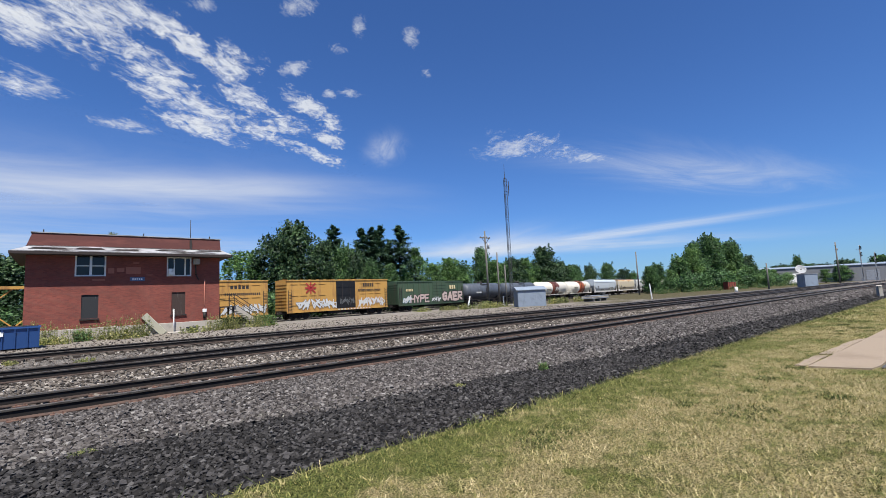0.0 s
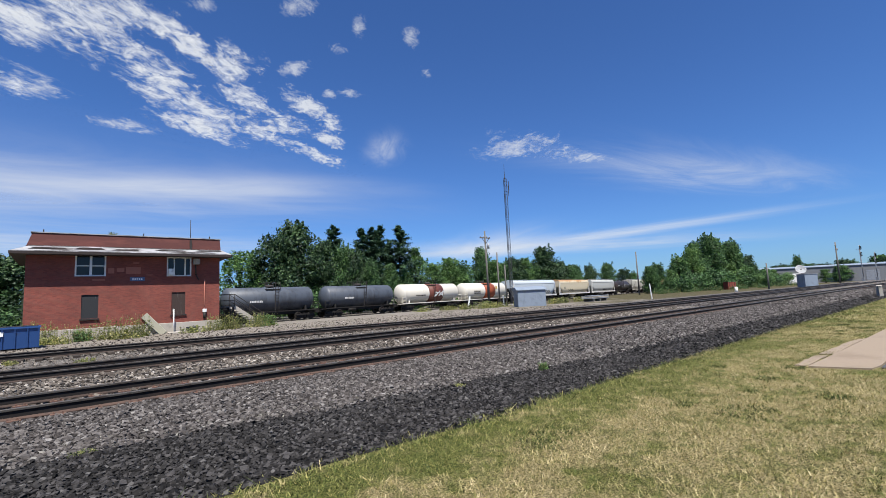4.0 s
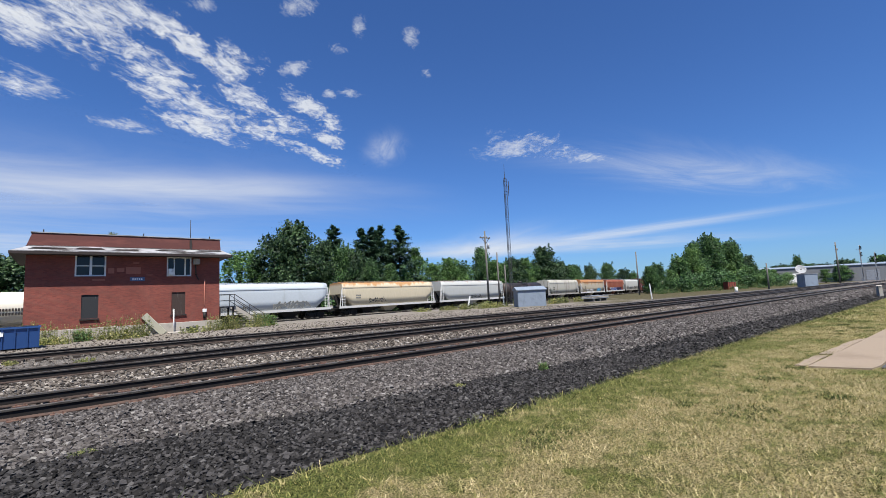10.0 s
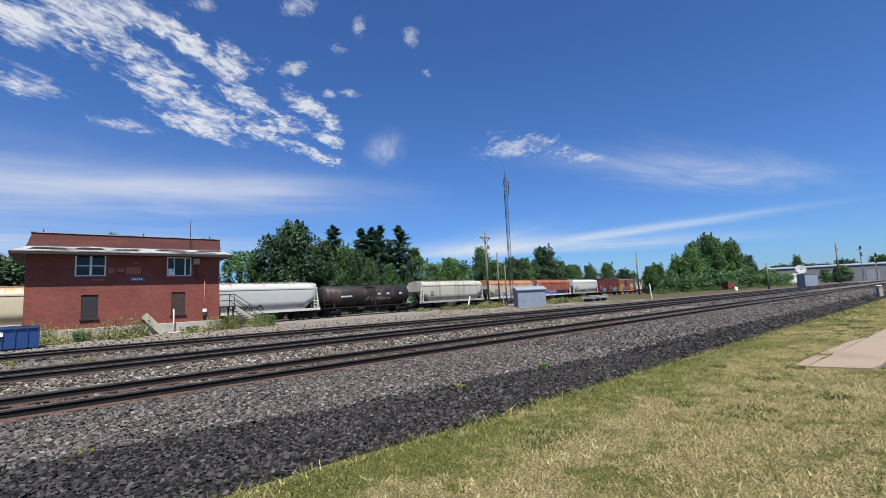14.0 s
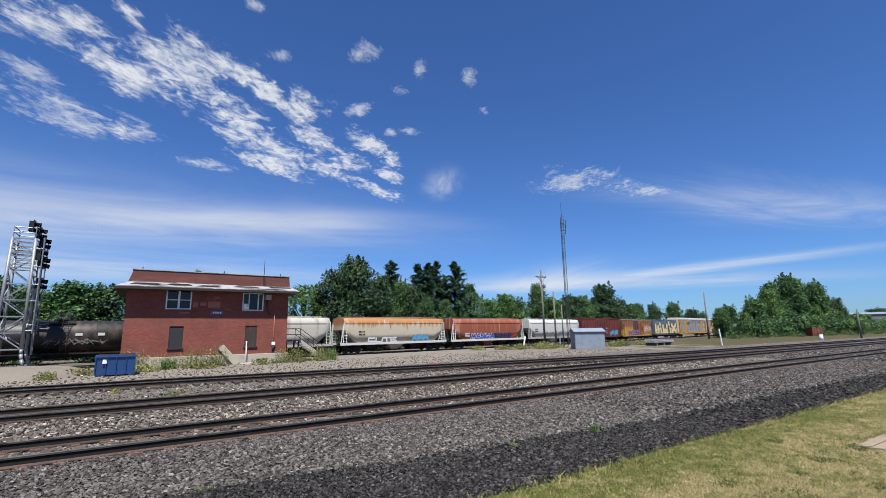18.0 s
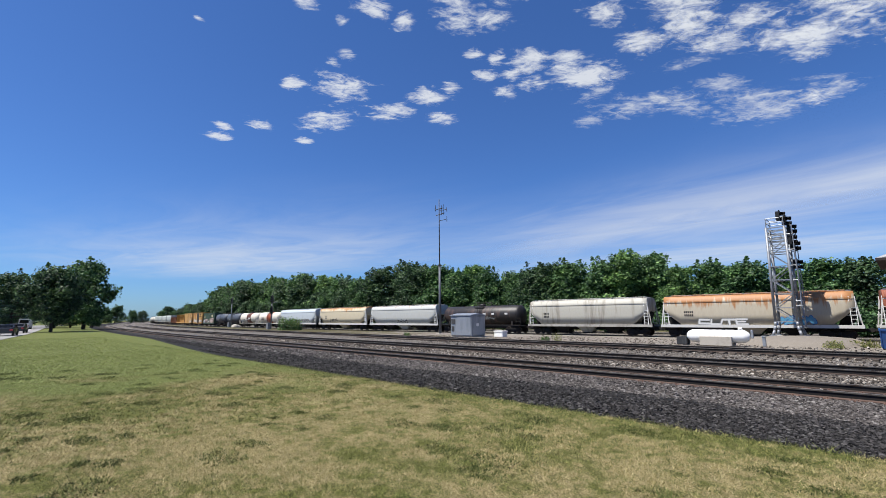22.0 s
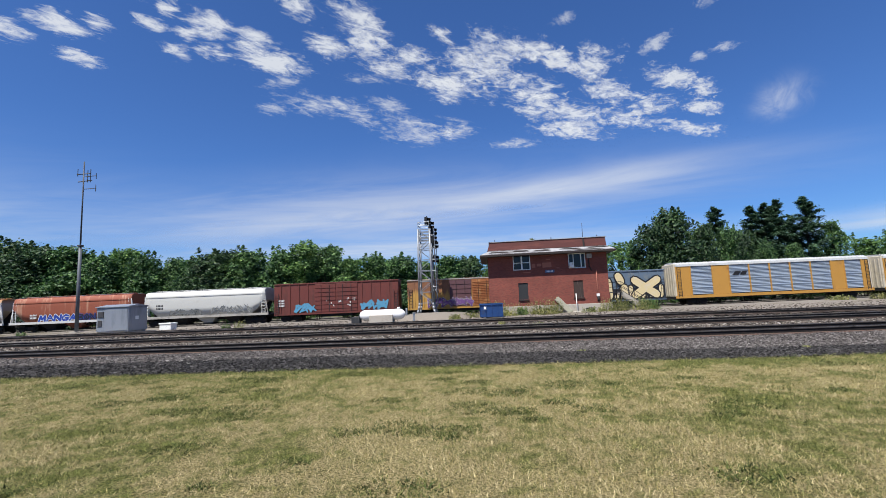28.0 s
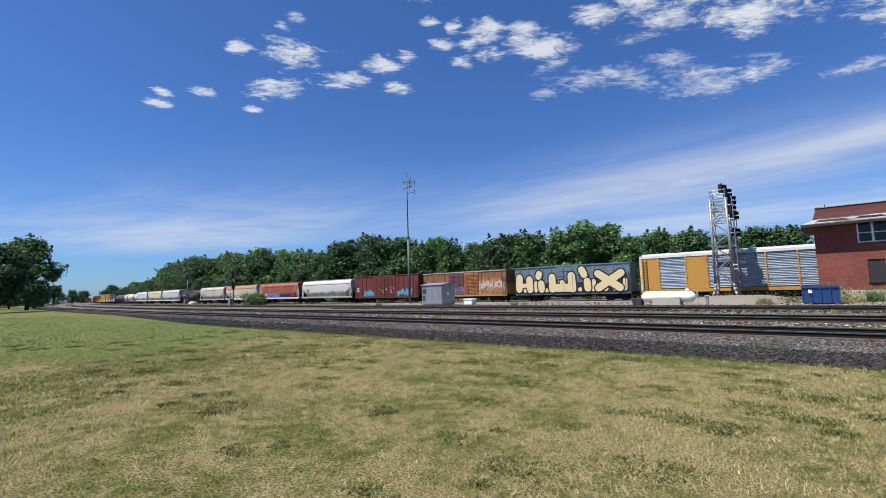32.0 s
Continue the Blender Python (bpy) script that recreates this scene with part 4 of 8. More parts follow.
def cabinets():
    c = thing("equipment_cabinet", "grey metal railway equipment cabinet with hatches", "cabinet", pose(-34.7, 21.9, -0.33))
    part("body", soft_box(-1.5, 1.5, -1.1, 1.1, 0.12, 2.2, 0.03), M_ALU, c)
    bm = bmesh.new()
    prism(bm, [(-1.2, 2.2), (1.2, 2.2), (1.2, 2.26), (0, 2.46), (-1.2, 2.26)], -1.56, 1.56)
    part("roof", bm, M_ALU, c)
    part("plinth", boxes((-1.42, 1.42, -1.02, 1.02, -0.05, 0.12)), M_CONC, c)
    part("door", soft_box(-0.55, 1.42, -1.13, -1.1, 0.2, 2.12, 0.01), M_ALU, c, "flat grey door")
    part("hatch", soft_box(-1.35, -0.8, -1.16, -1.1, 1.35, 1.85, 0.015), M_MAST, c, "dark louvred hatch")
    part("hatch", soft_box(-1.35, -0.95, -1.14, -1.1, 0.55, 1.1, 0.015), M_MAST, c)
    part("vent", soft_box(1.5, 1.53, -0.35, 0.05, 1.1, 1.4, 0.01), M_WHITE, c, "small white notice")
    part("side_door", soft_box(1.5, 1.525, -0.9, 0.9, 0.2, 2.1, 0.01), M_ALU, c)
    w = thing("junction_box", "small white lidded junction box on the gravel", "box", pose(-31.3, 23.2, -0.33))
    part("body", soft_box(-0.55, 0.55, -0.4, 0.4, 0, 0.5, 0.02), M_WHITE, w)
    part("lid", soft_box(-0.6, 0.6, -0.45, 0.45, 0.5, 0.62, 0.02), M_WHITE, w)
    M_POLE = worn("dull_grey_tube", (0.085, 0.095, 0.11), None, rough=0.6)
    a = thing("antenna_mast", "tall slim grey steel antenna mast", "antenna", pose(-42.7, 25.5, -0.33))
    bm = bmesh.new()
    rod(bm, (0, 0, 0), (0, 0, 8.6), 0.17, 0.15, 12)
    part("lower_tube", bm, M_POLE, a)
    bm = bmesh.new()
    rod(bm, (0, 0, 8.6), (0, 0, 17.3), 0.075, 0.05, 8)
    part("upper_tube", bm, M_MAST, a)
    bm = bmesh.new()
    rod(bm, (-0.75, 0, 16.0), (0.75, 0, 16.0), 0.05, n=6)
    part("cross_arm", bm, M_MAST, a)
    bm = bmesh.new()
    rod(bm, (-0.6, 0, 15.2), (0.75, 0.2, 15.35), 0.05, n=6)
    part("cross_arm", bm, M_MAST, a)
    for x, z0, z1 in ((-0.72, 15.8, 16.6), (0.4, 15.1, 16.4), (0.72, 15.1, 16.5), (1.35, 14.1, 14.8), (1.35, 15.4, 16.0)):
        bm = bmesh.new()
        rod(bm, (x, 0.05, z0), (x, 0.05, z1), 0.035, n=6)
        part("aerial", bm, M_MAST, a)
    for z in (14.4, 15.7):
        bm = bmesh.new()
        rod(bm, (0, 0, z), (1.4, 0.05, z + 0.05), 0.035, n=6)
        part("side_arm", bm, M_MAST, a)
    part("collar", soft_box(-0.2, 0.2, -0.2, 0.2, 8.5, 8.66, 0.02), M_MAST, a)
    part("base_plate", boxes((-0.4, 0.4, -0.4, 0.4, -0.02, 0.05)), M_CONC, a)


cabinets()


def mound():
    bm = bmesh.new()
    n = 40
    rings = []
    for k, (r, z) in enumerate(((1.0, -0.36), (0.93, -0.16), (0.8, 0.02), (0.55, 0.12), (0.25, 0.14))):
        rings.append([bm.verts.new((-7.1 + (3.7 + 0.25 * noise.noise((i * 0.4, k, 1))) * r * math.cos(i * math.tau / n), 26.4 + 4.4 * r * math.sin(i * math.tau / n), z + 0.03 * noise.noise((i * 0.7, k, 5)))) for i in range(n)])
    for a, b in zip(rings, rings[1:]):
        for i in range(n):
            bm.faces.new((a[i], a[(i + 1) % n], b[(i + 1) % n], b[i])).smooth = True
    bm.faces.new(rings[-1])
    tagged(part("gravel_mound", bm, M_YARD), "low pale gravel mound under the signal structure", "mound", kind="structure")


mound()


def signal_structure():
    s = thing("signal_structure", "galvanised lattice signal structure with black hooded lamps", "railway signal", pose(-9.4, 37.9, -0.2) @ Matrix.Diagonal((1.215, 1.215, 1.21, 1)))
    top = 8.25

    def leg_at(sx, sy, z):
        k = 0.67 + (0.57 - 0.67) * min(z / top, 1)
        flare = 0.20 * max(0, 1 - z / 1.0) ** 2
        return Vector((sx * (k + flare), sy * (0.75 + flare), z))

    for sx in (-1, 1):
        for sy in (-1, 1):
            bm = bmesh.new()
            pts = [leg_at(sx, sy, z) for z in (0, 0.35, 0.7, 1.0, top)]
            for a, b in zip(pts, pts[1:]):
                rod(bm, a, b, 0.10 if a.z < 0.9 else 0.092, n=8)
            part("leg", bm, M_GALV, s)
            part("base_plate", boxes((pts[0].x - 0.2, pts[0].x + 0.2, pts[0].y - 0.2, pts[0].y + 0.2, -0.06, 0.0)), M_GALV, s)
            part("footing", soft_box(pts[0].x - 0.28, pts[0].x + 0.28, pts[0].y - 0.28, pts[0].y + 0.28, -0.6, -0.061, 0.02), M_CONC, s, "pale concrete footing")
    levels = [1.0, 2.05, 3.1, 4.15, 5.2, 6.25, 7.25, 8.2]
    for k, z in enumerate(levels):
        for sy in (-1, 1):
            bm = bmesh.new()
            bar(bm, leg_at(-1, sy, z), leg_at(1, sy, z), 0.12, 0.06)
            part("crossbar", bm, M_GALV, s)
        for sx in (-1, 1):
            bm = bmesh.new()
            bar(bm, leg_at(sx, -1, z), leg_at(sx, 1, z), 0.08, 0.06)
            part("side_bar", bm, M_GALV, s)
        if k + 1 < len(levels):
            z2, f = levels[k + 1], 1 if k % 2 else -1
            for sy in (-1, 1):
                bm = bmesh.new()
                bar(bm, leg_at(-f, sy, z), leg_at(f, sy, z2), 0.10, 0.06)
                part("brace", bm, M_GALV, s)
            for sx in (-1, 1):
                bm = bmesh.new()
                bar(bm, leg_at(sx, -f, z), leg_at(sx, f, z2), 0.06, 0.04)
                part("brace", bm, M_GALV, s)
    # close-set bars of the head section
    for k in range(6):
        z = 6.45 + 0.29 * k
        for sy in (-1, 1):
            bm = bmesh.new()
            bar(bm, leg_at(-1, sy, z), leg_at(1, sy, z), 0.07, 0.05)
            part("head_bar", bm, M_GALV, s)
    # top cage
    for z in (7.55, 7.9, 8.6, 8.95):
        bm = bmesh.new()
        for a, b in (((-0.55, -0.75), (0.55, -0.75)), ((0.55, -0.75), (0.55, 0.75)), ((0.55, 0.75), (-0.55, 0.75)), ((-0.55, 0.75), (-0.55, -0.75))):
            rod(bm, (*a, z), (*b, z), 0.03, n=6)
        part("rail", bm, M_GALV, s)
    for x, y in ((-0.55, -0.75), (0.55, -0.75), (0.55, 0.75), (-0.55, 0.75)):
        bm = bmesh.new()
        rod(bm, (x, y, 8.2), (x, y, 8.95), 0.03, n=6)
        part("rail_post", bm, M_GALV, s)
    # ladder and its frame on the lamp side
    for y in (0.1, 0.5):
        bm = bmesh.new()
        rod(bm, (1.0, y, 0.6), (0.85, y, 8.6), 0.035, n=6)
        part("ladder_stile", bm, M_GALV, s)
    for k in range(24):
        z = 0.9 + k * 0.32
        x = 1.0 - 0.15 * (z - 0.6) / 8
        bm = bmesh.new()
        rod(bm, (x, 0.1, z), (x, 0.5, z), 0.02, n=5)
        part("rung", bm, M_GALV, s)
    for z in (2.2, 2.55, 4.1, 5.2, 6.4, 7.6):
        bm = bmesh.new()
        for y in (-0.75, 0.75):
            rod(bm, (0.55, y, z), (1.05, y, z), 0.03, n=6)
        rod(bm, (1.05, -0.75, z), (1.05, 0.75, z), 0.03, n=6)
        part("outrigger", bm, M_GALV, s)
    for y in (-0.75, 0.75):
        bm = bmesh.new()
        rod(bm, (1.05, y, 2.0), (1.02, y, 8.3), 0.035, n=6)
        part("outer_post", bm, M_GALV, s)
    for x, y, z in ((0.35, -0.5, 9.1), (0.6, 0.2, 8.8), (0.8, 0.7, 8.2), (0.9, -0.5, 7.2), (0.95, 0.3, 6.8), (0.9, 0.8, 5.4)):
        h = thing("signal_head", "black hooded signal lamp", "lamp")
        del h["category"]
        h.parent = s
        h.matrix_basis = pose(x, y, z)
        part("backing_plate", soft_box(-0.02, 0.03, -0.3, 0.3, -0.42, 0.42, 0.01), M_BLACK, h)
        part("case", soft_box(-0.25, -0.02, -0.16, 0.16, -0.36, 0.36, 0.02), M_BLACK, h)
        for dz in (-0.22, 0.16):
            bm = bmesh.new()
            rod(bm, (0.03, 0, dz), (0.34, 0, dz - 0.05), 0.14, 0.15, 10, caps=False)
            bmesh.ops.solidify(bm, geom=bm.faces[:], thickness=0.01)
            part("hood", bm, M_BLACK, h)


signal_structure()


# ---------------------------------------------------------------- yard poles, mast and hut
def wood_pole(x, y, height, label, arm=False, lean=0.0, r=0.15):
    p = thing("utility_pole", label, "pole", pose(x, y, -0.42, 0, lean, 0))
    bm = bmesh.new()
    rod(bm, (0, 0, 0), (0, 0, height), r, r * 0.68, 10)
    part("shaft", bm, M_WOODP, p)
    if arm:
        bm = boxes((-0.95, 0.95, -0.06, 0.06, height - 1.0, height - 0.86))
        part("cross_arm", bm, M_WOODP, p)
        for i in (-0.85, -0.3, 0.3, 0.85):
            bm = bmesh.new()
            rod(bm, (i, 0, height - 0.86), (i, 0, height - 0.66), 0.05, 0.035, 8)
            part("insulator", bm, M_GALV, p)
        for sx in (-1, 1):
            bm = bmesh.new()
            bar(bm, (0, -0.1, height - 1.7), (sx * 0.7, -0.07, height - 0.95), 0.04)
            part("strut", bm, M_IRON, p)
        bm = bmesh.new()
        rod(bm, (0.3, -0.2, height - 2.4), (0.3, -0.2, height - 1.7), 0.17, n=10)
        part("transformer", bm, M_GALV, p)
    return p


wood_pole(43.0, 32.0, 10.2, "tall grey timber utility pole with cross-arm", True, -0.6)
wood_pole(45.1, 32.0, 7.4, "bare leaning timber pole stub", False, -0.5, 0.13)
wood_pole(46.5, 32.0, 5.7, "short dark bare timber pole", False, -0.3, 0.11)
wood_pole(96.0, 38.0, 9.5, "bare grey timber pole beyond the yard", False, -0.4, 0.17)
wood_pole(104.0, 16.3, 5.2, "dark timber post among trackside bushes", False, 0, 0.16)
wood_pole(171.5, 16.0, 12.0, "tall timber pole with flat lamp arm", True, 0, 0.22)


def lattice_mast():
    m = thing("lattice_mast", "tall dark triangular lattice radio mast", "mast", pose(50.3, 34.4, -0.42))
    w, h = 0.26, 21.0
    c = [(w * math.cos(a), w * math.sin(a)) for a in (radians(90), radians(210), radians(330))]
    for x, y in c:
        bm = bmesh.new()
        rod(bm, (x, y, 0), (x, y, h * 0.9), 0.035, n=6)
        part("chord", bm, M_MAST, m)
    for k in range(38):
        z0, z1 = k * 0.5, (k + 1) * 0.5
        for i in range(3):
            a, b = c[i], c[(i + 1) % 3]
            bm = bmesh.new()
            bar(bm, (*a, z0), (*b, z1), 0.022)
            part("brace", bm, M_MAST, m)
            bm = bmesh.new()
            bar(bm, (*a, z1), (*b, z1), 0.022)
            part("girt", bm, M_MAST, m)
    bm = bmesh.new()
    rod(bm, (0, 0, h * 0.9), (0, 0, h + 0.2), 0.05, 0.02, 6)
    part("top_rod", bm, M_MAST, m)
    for z, x in ((17.8, 0.8), (16.9, 0.7)):
        bm = bmesh.new()
        rod(bm, (0, 0, z), (x, 0, z + 0.1), 0.04, n=6)
        rod(bm, (x, 0, z - 0.5), (x, 0, z + 0.9), 0.05, n=6)
        part("side_aerial", bm, M_MAST, m)
    part("base", soft_box(-0.5, 0.5, -0.5, 0.5, -0.3, 0.12, 0.03), M_CONC, m)


lattice_mast()


def relay_hut():
    h = thing("relay_hut", "small blue-grey corrugated metal relay hut on gravel", "hut", pose(44.0, 26.0, -0.55, 0, 0, -38))
    for x0, x1, y0, y1 in ((-1.7, 1.7, -1.35, -1.32), (-1.7, 1.7, 1.32, 1.35), (-1.7, -1.67, -1.318, 1.318), (1.67, 1.7, -1.318, 1.318)):
        part("wall", boxes((x0, x1, y0, y1, 0.1, 2.15)), M_SHEDB, h)
    for i in range(15):
        part("rib", boxes((-1.66 + i * 0.235, -1.6 + i * 0.235, -1.375, -1.35, 0.12, 2.13)), M_SHEDB, h)
    for i in range(11):
        part("rib", boxes((1.70, 1.725, -1.28 + i * 0.25, -1.22 + i * 0.25, 0.12, 2.13)), M_SHEDB, h)
    bm = bmesh.new()
    prism(bm, [(-1.5, 2.152), (1.5, 2.152), (1.5, 2.22), (0, 2.62), (-1.5, 2.22)], -1.85, 1.85)
    part("roof", bm, M_SHEDB, h, "shallow pale metal roof")
    part("plinth", boxes((-1.62, 1.62, -1.27, 1.27, -0.25, 0.1)), M_CONC, h)
    part("door", soft_box(1.73, 1.76, -0.45, 0.45, 0.15, 2.0, 0.01), M_ALU, h)
    part("vent", soft_box(1.76, 1.79, -0.2, 0.2, 1.3, 1.7, 0.01), M_WHITE, h)


relay_hut()


def small_markers():
    for x, y, lean, h in ((39.3, 32.2, 16, 1.7), (46.9, 33.0, 2, 1.4), (60.5, 18.6, -9, 2.2)):
        p = thing("white_marker", "leaning white marker post in the yard", "post", pose(x, y, -0.45, 0, lean, 0))
        part("post", soft_box(-0.09, 0.09, -0.05, 0.05, 0, h, 0.015), M_WHITE, p)
        part("foot", soft_box(-0.16, 0.16, -0.12, 0.12, -0.1, 0.08, 0.02), M_CONC, p)
    s = thing("stacked_panels", "stack of pale track panels on timber blocks", "stack", pose(58.0, 25.5, -0.4, 0, 0, 3))
    for i in range(3):
        part("panel", soft_box(-2.6 + i * 0.2, 2.6 - i * 0.1, -0.8, 0.8, 0.42 + i * 0.16, 0.54 + i * 0.16, 0.02), M_CONC if i % 2 else M_GALV, s)
    for x in (-1.8, 0, 1.8):
        part("bearer", boxes((x - 0.15, x + 0.15, -0.75, 0.75, -0.05, 0.42)), M_WOODP, s)
    b = thing("white_barrel", "small white trackside marker beyond the siding", "marker", pose(90.0, 17.6, -0.4))
    bm = bmesh.new()
    rod(bm, (0, 0, 0), (0.05, 0, 0.95), 0.3, 0.22, 12)
    part("drum", bm, M_WHITE, b)
    bm = bmesh.new()
    rod(bm, (0.05, 0, 0.95), (0.05, 0, 1.0), 0.24, 0.24, 12)
    part("lid", bm, M_WHITE, b)
    p = thing("concrete_post", "leaning old concrete post at the ballast's edge", "post", pose(43.4, -5.4, -0.08, 0, -9, 0))
    bm = bmesh.new()
    rod(bm, (0, 0, -0.2), (0, 0, 0.78), 0.19, 0.16, 4)
    part("shaft", bm, M_CONC, p)
    part("cap", soft_box(-0.14, 0.14, -0.14, 0.14, 0.782, 0.83, 0.02), M_CONC, p)
    r = thing("red_flag", "faded red cloth lying by the siding's ties", "cloth", pose(15.5, 15.6, -0.26, 0, 0, 10))
    bm = bmesh.new()
    g = [[bm.verts.new((x * 0.12, y * 0.12, 0.02 + 0.14 * abs(noise.noise((x * 0.4, y * 0.5, 2))))) for x in range(9)] for y in range(5)]
    for a, c in zip(g, g[1:]):
        for i in range(8):
            bm.faces.new((a[i], a[i + 1], c[i + 1], c[i]))
    bmesh.ops.solidify(bm, geom=bm.faces[:], thickness=0.012)
    part("cloth", bm, M_RED, r)
    w = thing("white_rock", "pale rounded boulder beside the far track", "rock", pose(-128, 31.5, -0.4))
    bm = bmesh.new()
    bmesh.ops.create_icosphere(bm, subdivisions=2, radius=1.1)
    for v in bm.verts:
        v.co *= 1 + 0.25 * noise.noise(v.co * 1.3)
        v.co.z *= 0.7
    part("rock", bm, M_CONC, w)


small_markers()


def block_signal(name, x, y, h, label, heads=2):
    s = thing("block_signal", label, "railway signal", pose(x, y, -0.5))
    bm = bmesh.new()
    rod(bm, (0, 0, 0), (0, 0, h), 0.13, 0.11, 8)
    part("mast", bm, M_GALV, s)
    for k in range(heads):
        z = h - 0.9 - k * 2.2
        g = thing("signal_head", "black round signal target with hoods", "lamp")
        del g["category"]
        g.parent = s
        g.matrix_basis = pose(0.28, -0.1, z)
        bm = bmesh.new()
        rod(bm, (0, -0.05, 0), (0, 0.05, 0), 0.62, n=18)
        bmesh.ops.scale(bm, vec=(1, 1, 1.45), verts=bm.verts)
        part("target", bm, M_BLACK, g)
        for dz in (-0.42, 0, 0.42):
            bm = bmesh.new()
            rod(bm, (0, -0.05, dz), (0, -0.35, dz), 0.15, 0.16, 10, caps=False)
            bmesh.ops.solidify(bm, geom=bm.faces[:], thickness=0.012)
            part("hood", bm, M_BLACK, g)
    for sx in (-0.5, -0.2):
        bm = bmesh.new()
        rod(bm, (sx, 0.15, 0.1), (sx * 0.8, 0.1, h - 1), 0.035, n=5)
        part("ladder_stile", bm, M_GALV, s)
    for k in range(int(h * 1.8)):
        bm = bmesh.new()
        rod(bm, (-0.5, 0.15, 0.5 + k * 0.5), (-0.2, 0.15, 0.5 + k * 0.5), 0.025, n=5)
        part("rung", bm, M_GALV, s)
    part("platform", boxes((-0.7, 0.3, 0.2, 0.9, h - 1.6, h - 1.52)), M_GALV, s)
    part("relay_case", soft_box(-1.4, -0.6, -0.4, 0.4, 0, 1.4, 0.03), M_GALV, s)


block_signal("a", 205, 15.0, 12.4, "tall far trackside signal with black round heads")
block_signal("b", 214, 12.5, 10.0, "second far trackside signal with black heads")
block_signal("c", -91, 25.0, 7.0, "trackside signal with black head before the woods", 2)
block_signal("d", -133, 32.0, 8.2, "distant trackside signal beside the freight line", 1)


def dish_hut():
    h = thing("dish_hut", "grey flat-roofed equipment hut with white satellite dish", "hut", pose(121.1, 13.65, -0.5, 0, 0, -38))
    for x0, x1, y0, y1 in ((-1.4, 1.4, -1.05, -0.95), (-1.4, 1.4, 0.95, 1.05), (-1.4, -1.3, -0.948, 0.948), (1.3, 1.4, -0.948, 0.948)):
        part("wall", boxes((x0, x1, y0, y1, 0, 2.85)), M_SHEDB, h)
    part("roof", boxes((-1.48, 1.48, -1.13, 1.13, 2.852, 2.96)), M_GALV, h)
    bm = bmesh.new()
    lathe(bm, [(0.0, 1.0), (0.12, 0.85), (0.22, 0.55), (0.28, 0.22), (0.30, 0.0)], 20, Matrix.Translation((-1.4, -0.3, 4.0)) @ pose(0, 0, 0, 0, 0, 70) @ pose(0, 0, 0, 0, 28, 0))
    bmesh.ops.solidify(bm, geom=bm.faces[:], thickness=0.03)
    part("satellite_dish", bm, M_DISH, h, "white satellite dish")
    bm = bmesh.new()
    rod(bm, (-1.1, 0.1, 2.95), (-1.3, -0.1, 4.0), 0.06, n=6)
    bar(bm, (-1.4, -0.3, 3.8), (-1.7, -1.0, 4.1), 0.05)
    part("dish_stand", bm, M_MAST, h)
    w = thing("warehouse", "long grey metal warehouse beyond the tracks", "building", pose(231, 40.5, -0.6, 0, 0, -62))
    for x0, x1, y0, y1 in ((-45, 45, -12, -11.8), (-45, 45, 11.8, 12), (-45, -44.8, -11.79, 11.79), (44.8, 45, -11.79, 11.79)):
        part("wall", boxes((x0, x1, y0, y1, 0, 6.2)), M_SHED2, w)
    bm = bmesh.new()
    prism(bm, [(-12.3, 6.21), (12.3, 6.21), (12.3, 6.4), (0, 7.2), (-12.3, 6.4)], -45.3, 45.3)
    part("roof", bm, M_SHEDB, w)
    for i in range(7):
        part("loading_door", boxes((-40 + i * 12, -36 + i * 12, -12.08, -12.002, 0.1, 4.2)), M_WHITE if i % 3 == 0 else M_GALV, w)
    o = thing("steel_container", "rust-red steel container half hidden among trees", "container", pose(126.4, 30.1, -0.45, 0, 0, -30))
    part("body", soft_box(-1.1, 1.1, -0.8, 0.8, 0, 1.9, 0.03), worn("rust_red_container", (0.20, 0.045, 0.028), (0.12, 0.032, 0.022), 0.5, 0.8), o)
    part("lid", soft_box(-1.15, 1.15, -0.85, 0.85, 1.903, 1.98, 0.02), M_IRON, o)
    for x in (-0.7, 0.0, 0.7):
        part("rib", boxes((x - 0.05, x + 0.05, -0.86, -0.803, 0.05, 1.88)), M_IRON, o)


dish_hut()


